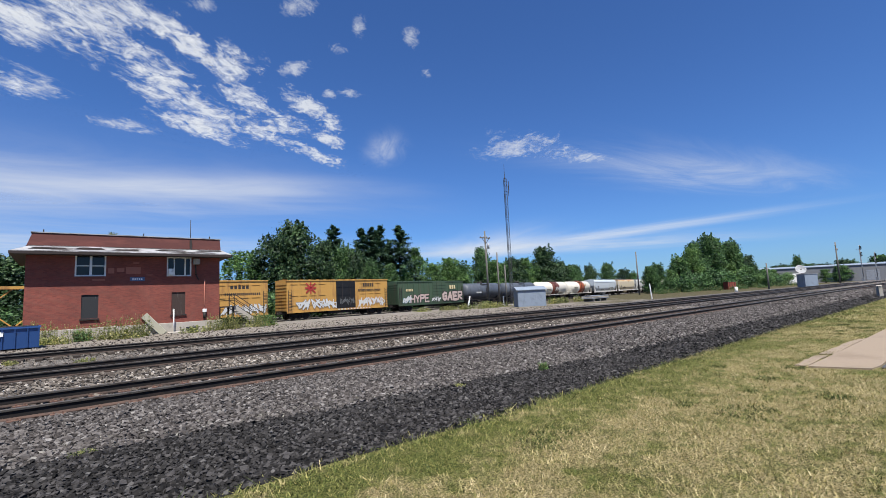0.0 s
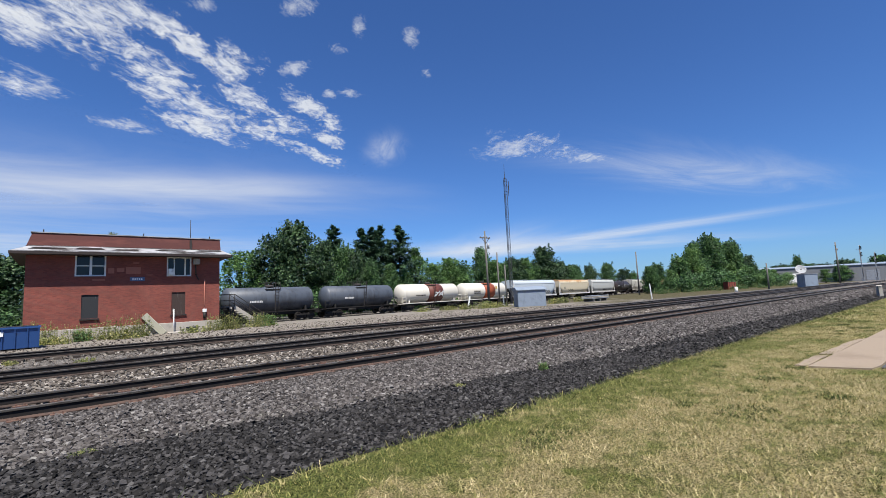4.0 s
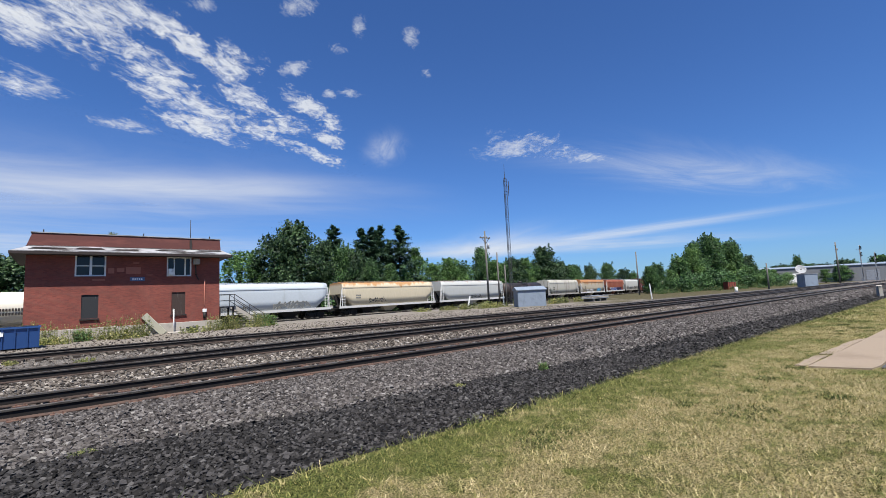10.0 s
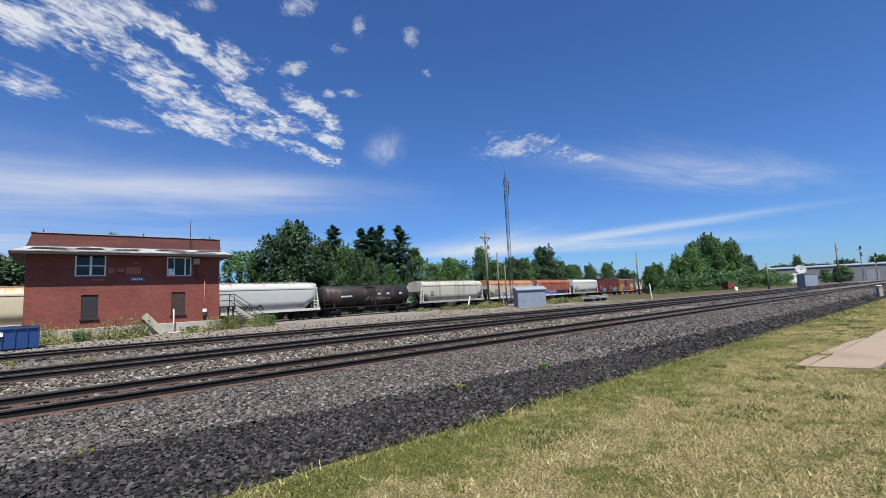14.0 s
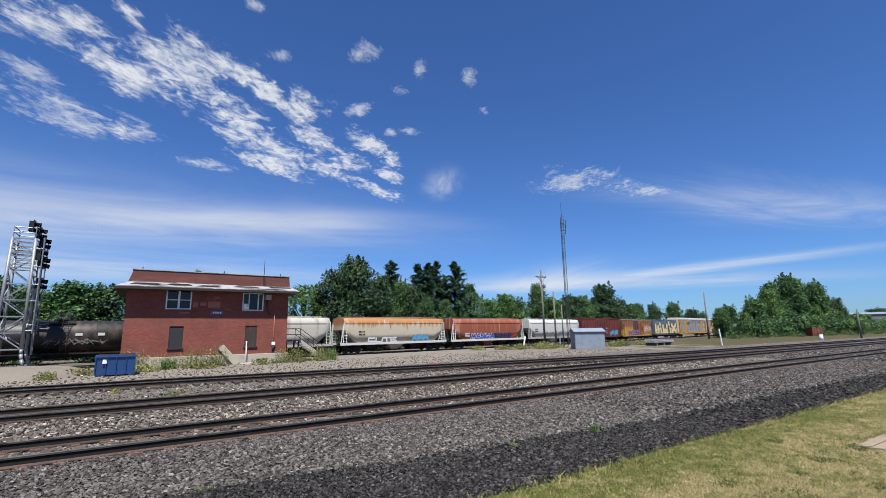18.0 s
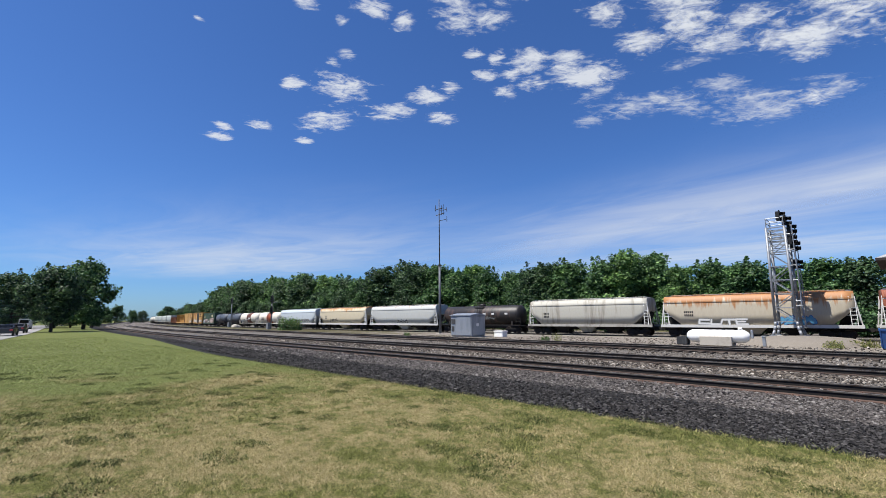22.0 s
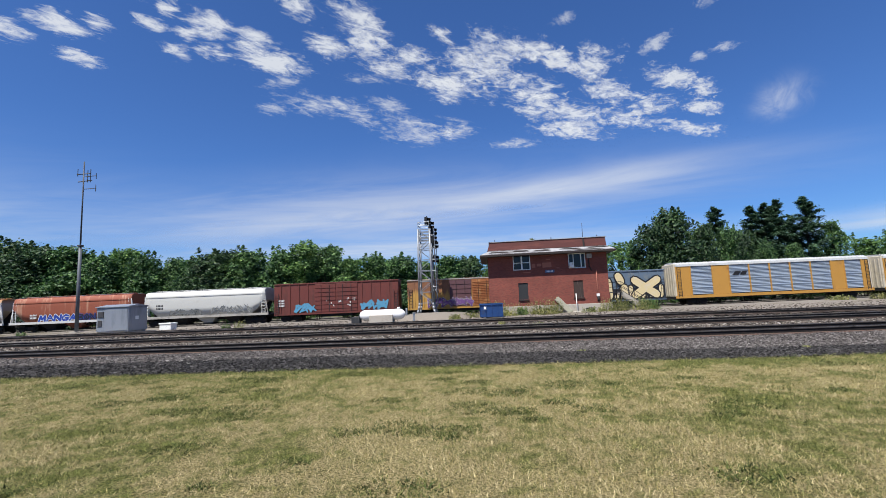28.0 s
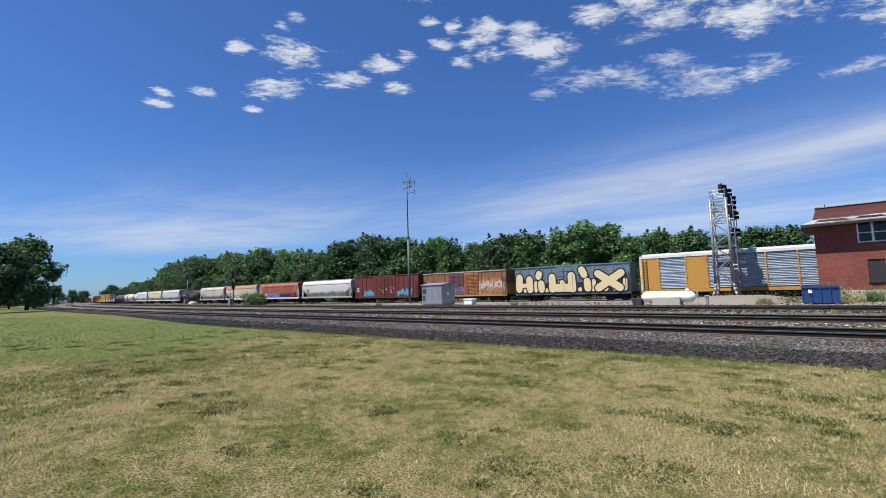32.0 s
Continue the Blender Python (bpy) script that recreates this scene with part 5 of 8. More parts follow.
# ---------------------------------------------------------------- path, road and parked cars
def paved():
    bm = bmesh.new()
    pts = [(9.5, -7.97), (12.2, -8.06), (16.9, -8.18), (19.6, -8.26), (40, -8.9), (40, -9.9), (13.3, -8.86), (10.1, -8.78), (9.72, -8.72)]
    vs = [bm.verts.new((x, y, 0.004)) for x, y in pts]
    f = bm.faces.new(vs)
    r = bmesh.ops.extrude_face_region(bm, geom=[f])
    bmesh.ops.translate(bm, vec=(0, 0, -0.12), verts=[v for v in r["geom"] if isinstance(v, bmesh.types.BMVert)])
    bmesh.ops.recalc_face_normals(bm, faces=bm.faces)
    tagged(part("path", bm, M_PATH), "worn tan concrete footpath ending in the lawn", "path", kind="structure")
    bm = bmesh.new()
    pts = [(9.95, -8.80), (13.3, -8.88), (40, -9.92), (40, -15), (10.6, -11.8), (9.95, -9.3)]
    f = bm.faces.new([bm.verts.new((x, y, -0.004)) for x, y in pts])
    r = bmesh.ops.extrude_face_region(bm, geom=[f])
    bmesh.ops.translate(bm, vec=(0, 0, -0.12), verts=[v for v in r["geom"] if isinstance(v, bmesh.types.BMVert)])
    bmesh.ops.recalc_face_normals(bm, faces=bm.faces)
    tagged(part("pavement", bm, M_TAR), "dark asphalt strip beside the footpath", "pavement", kind="structure")
    for k, pts in enumerate(([(9.5, -7.78), (10.9, -7.80), (11.0, -7.98), (9.6, -7.94)], [(11.2, -7.80), (14.0, -7.95), (14.4, -8.10), (11.3, -8.02)])):
        bm = bmesh.new()
        f = bm.faces.new([bm.verts.new((x, y, 0.0)) for x, y in pts])
        bmesh.ops.subdivide_edges(bm, edges=bm.edges[:], cuts=5, use_grid_fill=True)
        for v in bm.verts:
            v.co += Vector((0.05, 0.05, 0)) * noise.noise(v.co * 3.1)
        r = bmesh.ops.extrude_face_region(bm, geom=bm.faces[:])
        bmesh.ops.translate(bm, vec=(0, 0, -0.1), verts=[v for v in r["geom"] if isinstance(v, bmesh.types.BMVert)])
        bmesh.ops.recalc_face_normals(bm, faces=bm.faces)
        tagged(part("old_path", bm, M_PATH), "crumbled edge of an older concrete path", "path", kind="structure")
    # a dark oval on the asphalt, built as a flat disc with a rim
    d = thing("drain_cover", "round dark disc set in the asphalt", "cover", pose(11.95, -9.05, -0.004))
    bm = bmesh.new()
    rod(bm, (0, 0, -0.05), (0, 0, 0.012), 0.2, n=20)
    part("lid", bm, M_IRON, d)
    bm = bmesh.new()
    rod(bm, (0, 0, -0.05), (0, 0, 0.006), 0.235, n=20)
    part("collar", bm, M_BLACK, d)
    bm = bmesh.new()
    a = [(-45, -16.4), (-60, -14.2), (-86, -11.0), (-110, -8.9), (-140, -6.6), (-175, -3), (-230, 5)]
    b = [(-45, -34), (-60, -33), (-86, -31), (-110, -28), (-140, -24), (-175, -19), (-230, -9)]
    va, vb, foot = [bm.verts.new((x, y, 0.03)) for x, y in a], [bm.verts.new((x, y, 0.03)) for x, y in b], [bm.verts.new((x, y, -0.1)) for x, y in a]
    for i in range(len(a) - 1):
        bm.faces.new((va[i], va[i + 1], vb[i + 1], vb[i]))
        bm.faces.new((va[i + 1], va[i], foot[i], foot[i + 1]))
    tagged(part("road", bm, M_ROADC), "pale sunlit parking road beside the lawn", "road", kind="structure")


paved()


def parked_car(x, y, turn, paint, label, van=False):
    c = thing("parked_van" if van else "parked_car", label, "van" if van else "car", pose(x, y, 0.0, 0, 0, turn))
    L, H = (5.4, 2.3) if van else (4.6, 1.45)
    bm = bmesh.new()
    if van:
        o = [(-2.6, 0.35), (2.7, 0.35), (2.7, 1.0), (2.3, 1.15), (1.7, 2.2), (-2.6, 2.25)]
    else:
        o = [(-2.25, 0.32), (2.3, 0.32), (2.3, 0.72), (1.1, 0.92), (0.35, 1.42), (-1.1, 1.42), (-1.75, 0.98), (-2.25, 0.92)]
    a, b = [bm.verts.new((px, -0.88, pz)) for px, pz in o], [bm.verts.new((px, 0.88, pz)) for px, pz in o]
    for i in range(len(o)):
        j = (i + 1) % len(o)
        bm.faces.new((a[i], b[i], b[j], a[j]))
    bm.faces.new(a)
    bm.faces.new(b[::-1])
    bmesh.ops.recalc_face_normals(bm, faces=bm.faces)
    bmesh.ops.bevel(bm, geom=bm.edges[:], offset=0.06, segments=2, affect="EDGES")
    part("body", bm, paint, c)
    for sy in (-1, 1):
        w = [(-1.0, 1.33), (0.25, 1.33), (0.85, 0.97), (-1.45, 0.97)] if not van else [(0.6, 1.25), (1.9, 1.25), (1.5, 2.0), (0.6, 2.0)]
        bm = bmesh.new()
        f = bm.faces.new([bm.verts.new((px, sy * 0.895, pz)) for px, pz in w])
        bmesh.ops.solidify(bm, geom=[f], thickness=0.012)
        part("side_window", bm, M_GLASS, c)
        for wx in (-1.4, 1.45):
            bm = bmesh.new()
            rod(bm, (wx, sy * 0.72, 0.33), (wx, sy * 0.93, 0.33), 0.33, n=16)
            part("wheel", bm, M_BLACK, c)
    bm = bmesh.new()
    o = [(-1.16, 1.36), (-1.72, 1.0)] if not van else [(-2.62, 2.0), (-2.62, 1.3)]
    bm.faces.new([bm.verts.new(p) for p in ((o[0][0] - 0.04, -0.7, o[0][1]), (o[0][0] - 0.04, 0.7, o[0][1]), (o[1][0] - 0.04, 0.75, o[1][1]), (o[1][0] - 0.04, -0.75, o[1][1]))])
    bmesh.ops.solidify(bm, geom=bm.faces[:], thickness=0.012)
    part("rear_window", bm, M_GLASS, c)
    for sy in (-0.72, 0.72):
        part("tail_lamp", soft_box(-2.33 if not van else -2.68, -2.22 if not van else -2.58, sy - 0.14, sy + 0.14, 0.62, 0.82, 0.02), M_RED, c)


M_CAR1 = worn("dark_car_paint", (0.02, 0.022, 0.028), None, rough=0.25, spec=0.6)
M_CAR2 = worn("grey_car_paint", (0.05, 0.05, 0.055), None, rough=0.25, spec=0.6)
parked_car(-80, -13.3, 172, M_CAR1, "dark sedan parked on the pale road")
parked_car(-95, -11.9, 172, M_CAR2, "charcoal hatchback parked on the pale road")
parked_car(-137, -9.8, 172, M_WHITE, "white van parked on the pale road", True)
parked_car(-84, -16.6, 172, M_CAR2, "dark car parked on the far side")
lp = thing("lamp_post", "slim grey lamp post beside the parking road", "lamp post", pose(-80, -15.6, -0.03))
bm = bmesh.new()
rod(bm, (0, 0, 0), (0, 0, 8.5), 0.11, 0.07, 8)
part("shaft", bm, M_GALV, lp)
bm = bmesh.new()
rod(bm, (0, 0, 8.4), (1.6, 0.6, 8.9), 0.05, n=6)
part("arm", bm, M_GALV, lp)
part("lantern", soft_box(1.5, 2.2, 0.45, 0.8, 8.82, 8.98, 0.03), M_MAST, lp)


# ---------------------------------------------------------------- trees
def leaf_quads(rng, centres, normals, size):
    """Leaf sprays: one bent quad each, facing roughly outwards."""
    n = len(centres)
    nn = normals + rng.normal(0, 0.75, (n, 3))
    nn /= np.linalg.norm(nn, axis=1, keepdims=True) + 1e-9
    t = np.cross(nn, rng.normal(0, 1, (n, 3)))
    t /= np.linalg.norm(t, axis=1, keepdims=True) + 1e-9
    b = np.cross(nn, t)
    s = size * rng.uniform(0.5, 1.4, (n, 1))
    w = s * rng.uniform(0.45, 0.9, (n, 1))
    v = np.stack([centres - t * s, centres - b * w + nn * s * 0.15, centres + t * s, centres + b * w + nn * s * 0.15], 1)
    return v.reshape(-1, 3), np.arange(4 * n).reshape(-1, 4)


def leaf_part(name, v, f, material, parent):
    me = bpy.data.meshes.new(name)
    me.from_pydata(v.tolist(), [], f.tolist())
    me.materials.append(material)
    ob = new(name, me)
    ob.parent = parent
    return ob


def broadleaf(label, seed, material, height=12.0, spread=4.6, low=0.12, lobes=56, leaves=13000, size=0.165, round_top=False):
    """A broad-leaved tree: tapered trunk, limbs and a crown of many lobes of leaf sprays."""
    rng = np.random.default_rng(seed)
    t = thing("tree", label, "tree")
    bm = bmesh.new()
    lean = rng.normal(0, 0.25, 2)
    taper = 0.42 if round_top else rng.uniform(0.5, 0.85)
    mid = Vector((lean[0], lean[1], height * 0.5))
    rod(bm, (0, 0, -0.6), mid * 0.5, 0.026 * height, 0.019 * height, 8)
    rod(bm, mid * 0.5, mid, 0.019 * height, 0.012 * height, 7)
    c, nrm = [], []
    limbs = bmesh.new()
    for k in range(lobes):
        u = (k + 0.5) / lobes
        z = low + (0.93 - low) * (u ** 0.85)
        h = (z - low) / (1 - low)
        wide = min(1.0, 0.6 + 1.6 * h) * max(0.12, 1 - h) ** taper
        a = k * 2.399 + rng.normal(0, 0.4)
        r = spread * wide * math.sqrt(rng.uniform(0.05, 0.85))
        centre = np.array([r * math.cos(a) + lean[0], r * math.sin(a) + lean[1], z * height])
        rad = spread * rng.uniform(0.14, 0.36)
        m = int(leaves / lobes * (rad / (0.28 * spread)) ** 2)
        d = rng.normal(0, 1, (m, 3))
        d /= np.linalg.norm(d, axis=1, keepdims=True)
        d[:, 2] *= 0.8
        p = centre + d * rad * rng.uniform(0.55, 1.12, (m, 1)) * (1 + 0.25 * np.sin(d[:, :1] * 7 + k))
        p = p[p[:, 2] > low * height * 0.5]
        c.append(p)
        nrm.append((p - centre) / rad + np.array([0, 0, 0.35]))
        if k % 2 == 0:
            rod(limbs, mid * (0.3 + 0.7 * z), Vector(centre), 0.008 * height, 0.003 * height, 5)
    # leafy leaders that stand out of the crown
    for base in [np.concatenate(c)[i] for i in rng.choice(sum(len(p) for p in c), 44, replace=False)]:
        h = base[2] / height
        if h < 0.35:
            continue
        out = np.array([base[0] - lean[0], base[1] - lean[1], 0.0]) / spread
        reach = np.array([0, 0, 0.10]) * height * rng.uniform(0.4, 1.2) + out * 0.055 * height * rng.uniform(0.3, 1.3)
        u = rng.uniform(0, 1, (46, 1)) ** 0.8
        p = base + reach * u + rng.normal(0, 1, (46, 3)) * spread * 0.055 * (1.15 - u)
        c.append(p)
        nrm.append(np.tile(out + np.array([0, 0, 0.3]), (46, 1)))
    part("trunk", bm, M_BARK, t)
    part("branchwork", limbs, M_BARK, t)
    v, f = leaf_quads(rng, np.concatenate(c), np.concatenate(nrm), size)
    leaf_part("crown", v, f, material, t)
    t["grown"] = float(np.sort(v[:, 2])[-40])
    return t


def pine(label, seed, height=15.0, leaves=20000):
    """A pine: whorls of drooping boughs with tufts along them, uneven and open."""
    rng = np.random.default_rng(seed)
    t = thing("pine_tree", label, "tree")
    bm = bmesh.new()
    rod(bm, (0, 0, -0.6), (0.1, 0.1, height * 0.55), 0.26, 0.16, 8)
    rod(bm, (0.1, 0.1, height * 0.55), (0.05, 0, height * 0.98), 0.16, 0.03, 6)
    part("trunk", bm, M_BARK, t)
    c, nrm = [], []
    limbs = bmesh.new()
    tiers = 23
    per = leaves // (tiers * 6)
    for k in range(tiers):
        u = k / (tiers - 1)
        z = height * (0.16 + 0.80 * u)
        for a in rng.uniform(0, math.tau, 6):
            reach = (4.3 * (1.0 - u) ** 0.72 + 0.3) * rng.uniform(0.3, 1.15)
            tip = np.array([reach * math.cos(a), reach * math.sin(a), rng.uniform(-0.1, 0.55)])
            rod(limbs, (0, 0, z - 0.2), Vector((tip[0], tip[1], z + tip[2])), 0.045, 0.015, 4, caps=False)
            s = rng.uniform(0.25, 1.05, (per, 1))
            p = tip * s + np.array([0, 0, z]) + rng.normal(0, 1, (per, 3)) * np.array([0.28, 0.28, 0.20]) * (0.5 + 0.7 * (1 - u))
            c.append(p)
            nrm.append(np.tile([0.0, 0.0, 1.0], (per, 1)) + 0.4 * p / 3)
    part("branchwork", limbs, M_BARK, t)
    v, f = leaf_quads(rng, np.concatenate(c), np.concatenate(nrm), 0.135)
    leaf_part("crown", v, f, L_PINE, t)
    t["grown"] = float(np.sort(v[:, 2])[-40])
    return t


def bush(label, seed, material, height=2.2, spread=2.0, leaves=900, size=0.16):
    rng = np.random.default_rng(seed)
    t = thing("bush", label, "bush")
    c, nrm = [], []
    stems = bmesh.new()
    for k in range(9):
        a, r = rng.uniform(0, math.tau), spread * rng.uniform(0.1, 0.75)
        centre = np.array([r * math.cos(a), r * math.sin(a), height * rng.uniform(0.3, 0.72)])
        d = rng.normal(0, 1, (leaves // 9, 3))
        d /= np.linalg.norm(d, axis=1, keepdims=True)
        p = centre + d * np.array([0.45 * spread, 0.45 * spread, 0.33 * height]) * rng.uniform(0.4, 1.1, (leaves // 9, 1))
        p[:, 2] = np.maximum(p[:, 2], 0.03)
        c.append(p)
        nrm.append(d + np.array([0, 0, 0.4]))
        rod(stems, (0, 0, -0.2), Vector(centre), 0.03, 0.012, 4)
    part("stalk", stems, M_BARK, t)
    v, f = leaf_quads(rng, np.concatenate(c), np.concatenate(nrm), size)
    leaf_part("foliage", v, f, material, t)
    return t


def far_scaled(x, z, y_ref, y):
    """Moves a place outwards along the line of sight from the lawn."""
    k = (y + 10.0) / (y_ref + 10.0)
    return x * k, y, 1.5 + (z - 1.5) * k


TREES = {
    "oak": [(broadleaf("dense dark green broadleaf tree behind the tracks", s, L_DARK), 12.0) for s in (1, 2, 3)],
    "elm": [(broadleaf("full mid-green broadleaf tree behind the tracks", s, L_MID, spread=4.2), 12.0) for s in (4, 5, 6)],
    "ash": [(broadleaf("bright green leafy tree behind the tracks", s, L_LIGHT, spread=3.6, low=0.10, lobes=34, leaves=9000, size=0.15), 12.0) for s in (7, 8)],
    "airy": [(broadleaf("thin airy tree with pale scattered leaves", s, L_LIGHT, spread=3.0, low=0.2, lobes=24, leaves=3600, size=0.13), 12.0) for s in (9,)],
    "pine": [(pine("tall dark pine with bare lower trunk", s), 15.0) for s in (10, 11)],
}
USED = {}


def unscaled(src):
    return Matrix.Diagonal((1 / src.scale.x, 1 / src.scale.y, 1 / src.scale.z, 1))


def plant(kind, x, y, top, wide=1.0, turn=None):
    """A copy of one of the trees, grown to the given top height."""
    k = USED.get(kind, 0)
    USED[kind] = k + 1
    src = TREES[kind][k % len(TREES[kind])][0]
    h = src["grown"]
    zg = -0.9 if y > 30 else ground_z(x, y)
    s = (top - zg) / h
    m = pose(x, y, zg, 0, 0, (k * 77) % 360 if turn is None else turn) @ Matrix.Diagonal((s * wide, s * wide, s, 1))
    if k < len(TREES[kind]):
        src.matrix_basis = m
        return src
    return copy_thing(src, m @ unscaled(src))


def woods():
    # along the yard: place on the sight line, height of the top, kind
    rows = [(-93, 16.3, "oak"), (-87, 15.2, "oak"), (-80, 14.4, "elm"), (-74, 12.0, "elm"), (-69, 12.6, "ash"), (-64.5, 12.9, "elm"), (-59, 11.4, "elm"), (-54, 11.6, "oak"), (-49.5, 12.6, "oak"), (-44.5, 11.7, "elm"),
            (-39, 11.8, "elm"), (-34.5, 12.1, "ash"), (-30, 11.3, "elm"), (-26, 9.6, "ash"), (-22, 10.4, "elm"), (-17.5, 9.2, "elm"), (-13, 8.6, "ash"), (-8.5, 8.6, "elm"), (-5, 7.6, "oak"), (-1, 7.6, "ash"), (4, 7.5, "elm"), (9, 8.2, "elm"), (14, 8.6, "ash")]
    for x, z, kind in rows:
        X, Y, Z = far_scaled(x, z, 62, 62 + random.uniform(-2, 3))
        plant(kind, X, Y, Z + random.uniform(-0.5, 1.0), random.uniform(1.15, 1.6))
    for k in range(26):
        x = -96 + k * 4.3 + random.uniform(-1.2, 1.2)
        z = float(np.interp(x, (-96, -80, -60, -40, -25, -8, 14), (14.5, 13.5, 11.4, 11.0, 9.4, 8.0, 8.2))) + random.uniform(-2.2, 0.8)
        X, Y, Z = far_scaled(x, z, 62, 71 + random.uniform(-2, 2))
        plant(("elm", "oak", "ash", "elm")[k % 4], X, Y, Z, random.uniform(1.2, 1.5))
    group = [(20.5, 9.6, 60, "airy", 1.5), (22.5, 8.6, 64, "ash", 1.0), (25.5, 13.0, 62, "oak", 1.0), (29.0, 14.9, 63, "oak", 1.0), (32.5, 12.6, 63, "oak", 0.9), (35.8, 14.6, 66, "pine", 1.15), (37.5, 11.6, 61, "elm", 0.85), (40.0, 11.2, 60, "oak", 0.75),
             (41.3, 14.4, 67, "pine", 1.15), (43.5, 14.8, 65, "pine", 1.05), (45.3, 15.2, 67, "pine", 1.05), (47.3, 12.5, 68, "pine", 1.05), (49.7, 15.5, 64, "pine", 1.15), (43.0, 9.0, 59, "elm", 0.8), (47.5, 8.0, 60, "elm", 0.8), (53.3, 11.2, 63, "airy", 1.15), (51.0, 7.0, 61, "elm", 0.8)]
    for x, z, y, kind, wide in group:
        X, Y, Z = far_scaled(x, z, 62, y + 3)
        plant(kind, X, Y, Z, wide)
    right = [(58.5, 8.2, "ash", 1.59), (62.5, 9.4, "ash", 1.59), (66.5, 8.8, "elm", 1.45), (71.8, 12.0, "elm", 0.87), (74.5, 9.0, "ash", 1.30), (78.5, 9.0, "elm", 1.45), (82.5, 10.0, "oak", 1.16), (87.0, 9.8, "ash", 1.16), (91.5, 8.4, "elm", 1.30),
             (96.0, 13.5, "oak", 1.30), (100.5, 9.6, "oak", 1.30), (105.5, 8.2, "elm", 1.45)]
    for x, z, kind, wide in right:
        X, Y, Z = far_scaled(x, z, 62, 84)
        plant(kind, X, Y, Z, wide)
    for x, z, kind in ((140, 8.6, "elm"), (148, 10.6, "oak"), (156, 9.6, "elm"), (164, 11.8, "elm"), (173, 12.4, "oak"), (183, 12.8, "elm"), (192, 10.2, "oak"), (203, 8.8, "elm")):
        plant(kind, x, 94 + random.uniform(-3, 6), z, 1.15)
    for x, z, y, kind, wide in ((107, 6.2, 40.5, "elm", 1.3), (112.5, 7.2, 41, "elm", 1.2), (118, 5.4, 40, "ash", 1.5), (124, 9.6, 41, "elm", 1.3), (131, 11.5, 40, "ash", 1.0), (138, 13.6, 42, "elm", 1.0), (145, 16.4, 41, "elm", 0.95), (153, 15.0, 42, "ash", 0.95), (161, 15.4, 40, "elm", 1.0), (169, 14.6, 42, "oak", 0.95), (177, 11.0, 41, "oak", 1.0), (186, 7.6, 41, "elm", 1.1), (148, 7.0, 36, "ash", 1.1), (164, 6.5, 36, "elm", 1.1),
                                (196, 6.2, 40, "elm", 1.2), (207, 5.6, 40, "ash", 1.2), (221, 6.0, 42, "elm", 1.2), (236, 8.0, 44, "oak", 1.2), (243, 12.2, 40, "elm", 0.7), (255, 6.5, 38, "elm", 1.3), (190, 3.2, 19, "elm", 2.0), (200, 4.4, 24, "ash", 1.9), (226, 6.2, 24, "elm", 2.0), (240, 5.5, 20, "elm", 2.0), (130, 3.2, 23, "elm", 1.0)):
        plant(kind, x, y, z, wide)
    # down the line, where the wood stands behind the yard line
    for i in range(34):
        x = -98 - i * 8.5 - random.uniform(0, 3)
        y = line_y(x) + 21 + random.uniform(-2, 4)
        z = 14.5 + 4.5 * math.exp(-((x + 215) / 70) ** 2) + random.uniform(-2.0, 1.5) - max(0, (-x - 260) * 0.02)
        plant(("oak", "elm", "oak", "elm", "ash")[i % 5], x, y, z, random.uniform(1.3, 1.7))
    for i in range(15):
        x = -95 - i * 20 - random.uniform(0, 6)
        plant("elm", x, line_y(x) + 13 + random.uniform(0, 3), random.uniform(6, 9), 1.3)
        plant("oak", x - 10, line_y(x - 10) + 15 + 2 * math.sin(i * 2.1), 8.6 + 1.2 * math.sin(i * 1.7), 1.5)


woods()

FAR_TREES = broadleaf("broad shady tree standing on the lawn", 31, L_DARK, 10.3, 5.3, 0.24, 46, 17000, 0.20, True)
FAR_TREES.matrix_basis = pose(-98, -8.0, -0.05)
t2 = broadleaf("large rounded tree beyond the lawn", 32, L_MID, 14.4, 5.9, 0.14, 50, 18000, 0.22, True)
t2.matrix_basis = pose(-120, -1.6, -0.05)
for x, y, z, kind, w in ((-150, -12, 14, "oak", 1.4), (-158, -4, 13, "elm", 1.4), (-166, -13, 11, "oak", 1.2), (-150, -19, 9, "elm", 1.2), (-118, -32, 14, "ash", 1.0), (-128, -17.5, 15, "pine", 1.2), (-112, -38, 17, "oak", 1.1), (-140, -34, 13, "oak", 1.2), (-185, -10, 12, "oak", 1.4), (-215, 0, 13, "elm", 1.3), (-100, -44, 18, "oak", 1.2), (-195, 8, 9, "elm", 1.2), (-140, 2.0, 6.4, "elm", 0.9), (-142, -4.6, 5.2, "oak", 1.7), (-150, -1.0, 5.6, "oak", 1.7), (-146, 3.0, 5.0, "elm", 1.2)):
    plant(kind, x, y, z, w)
for i in range(16):
    x = -330 - i * 14
    plant("oak" if i % 2 else "elm", x, 30 + i * 9 + random.uniform(-8, 8), random.uniform(8, 12), 1.5)
for i in range(12):
    plant("oak" if i % 2 else "elm", 290 + i * 22, 10 + i * 9 + random.uniform(-6, 6), random.uniform(8.5, 11.5) + i * 0.5, 2.2)

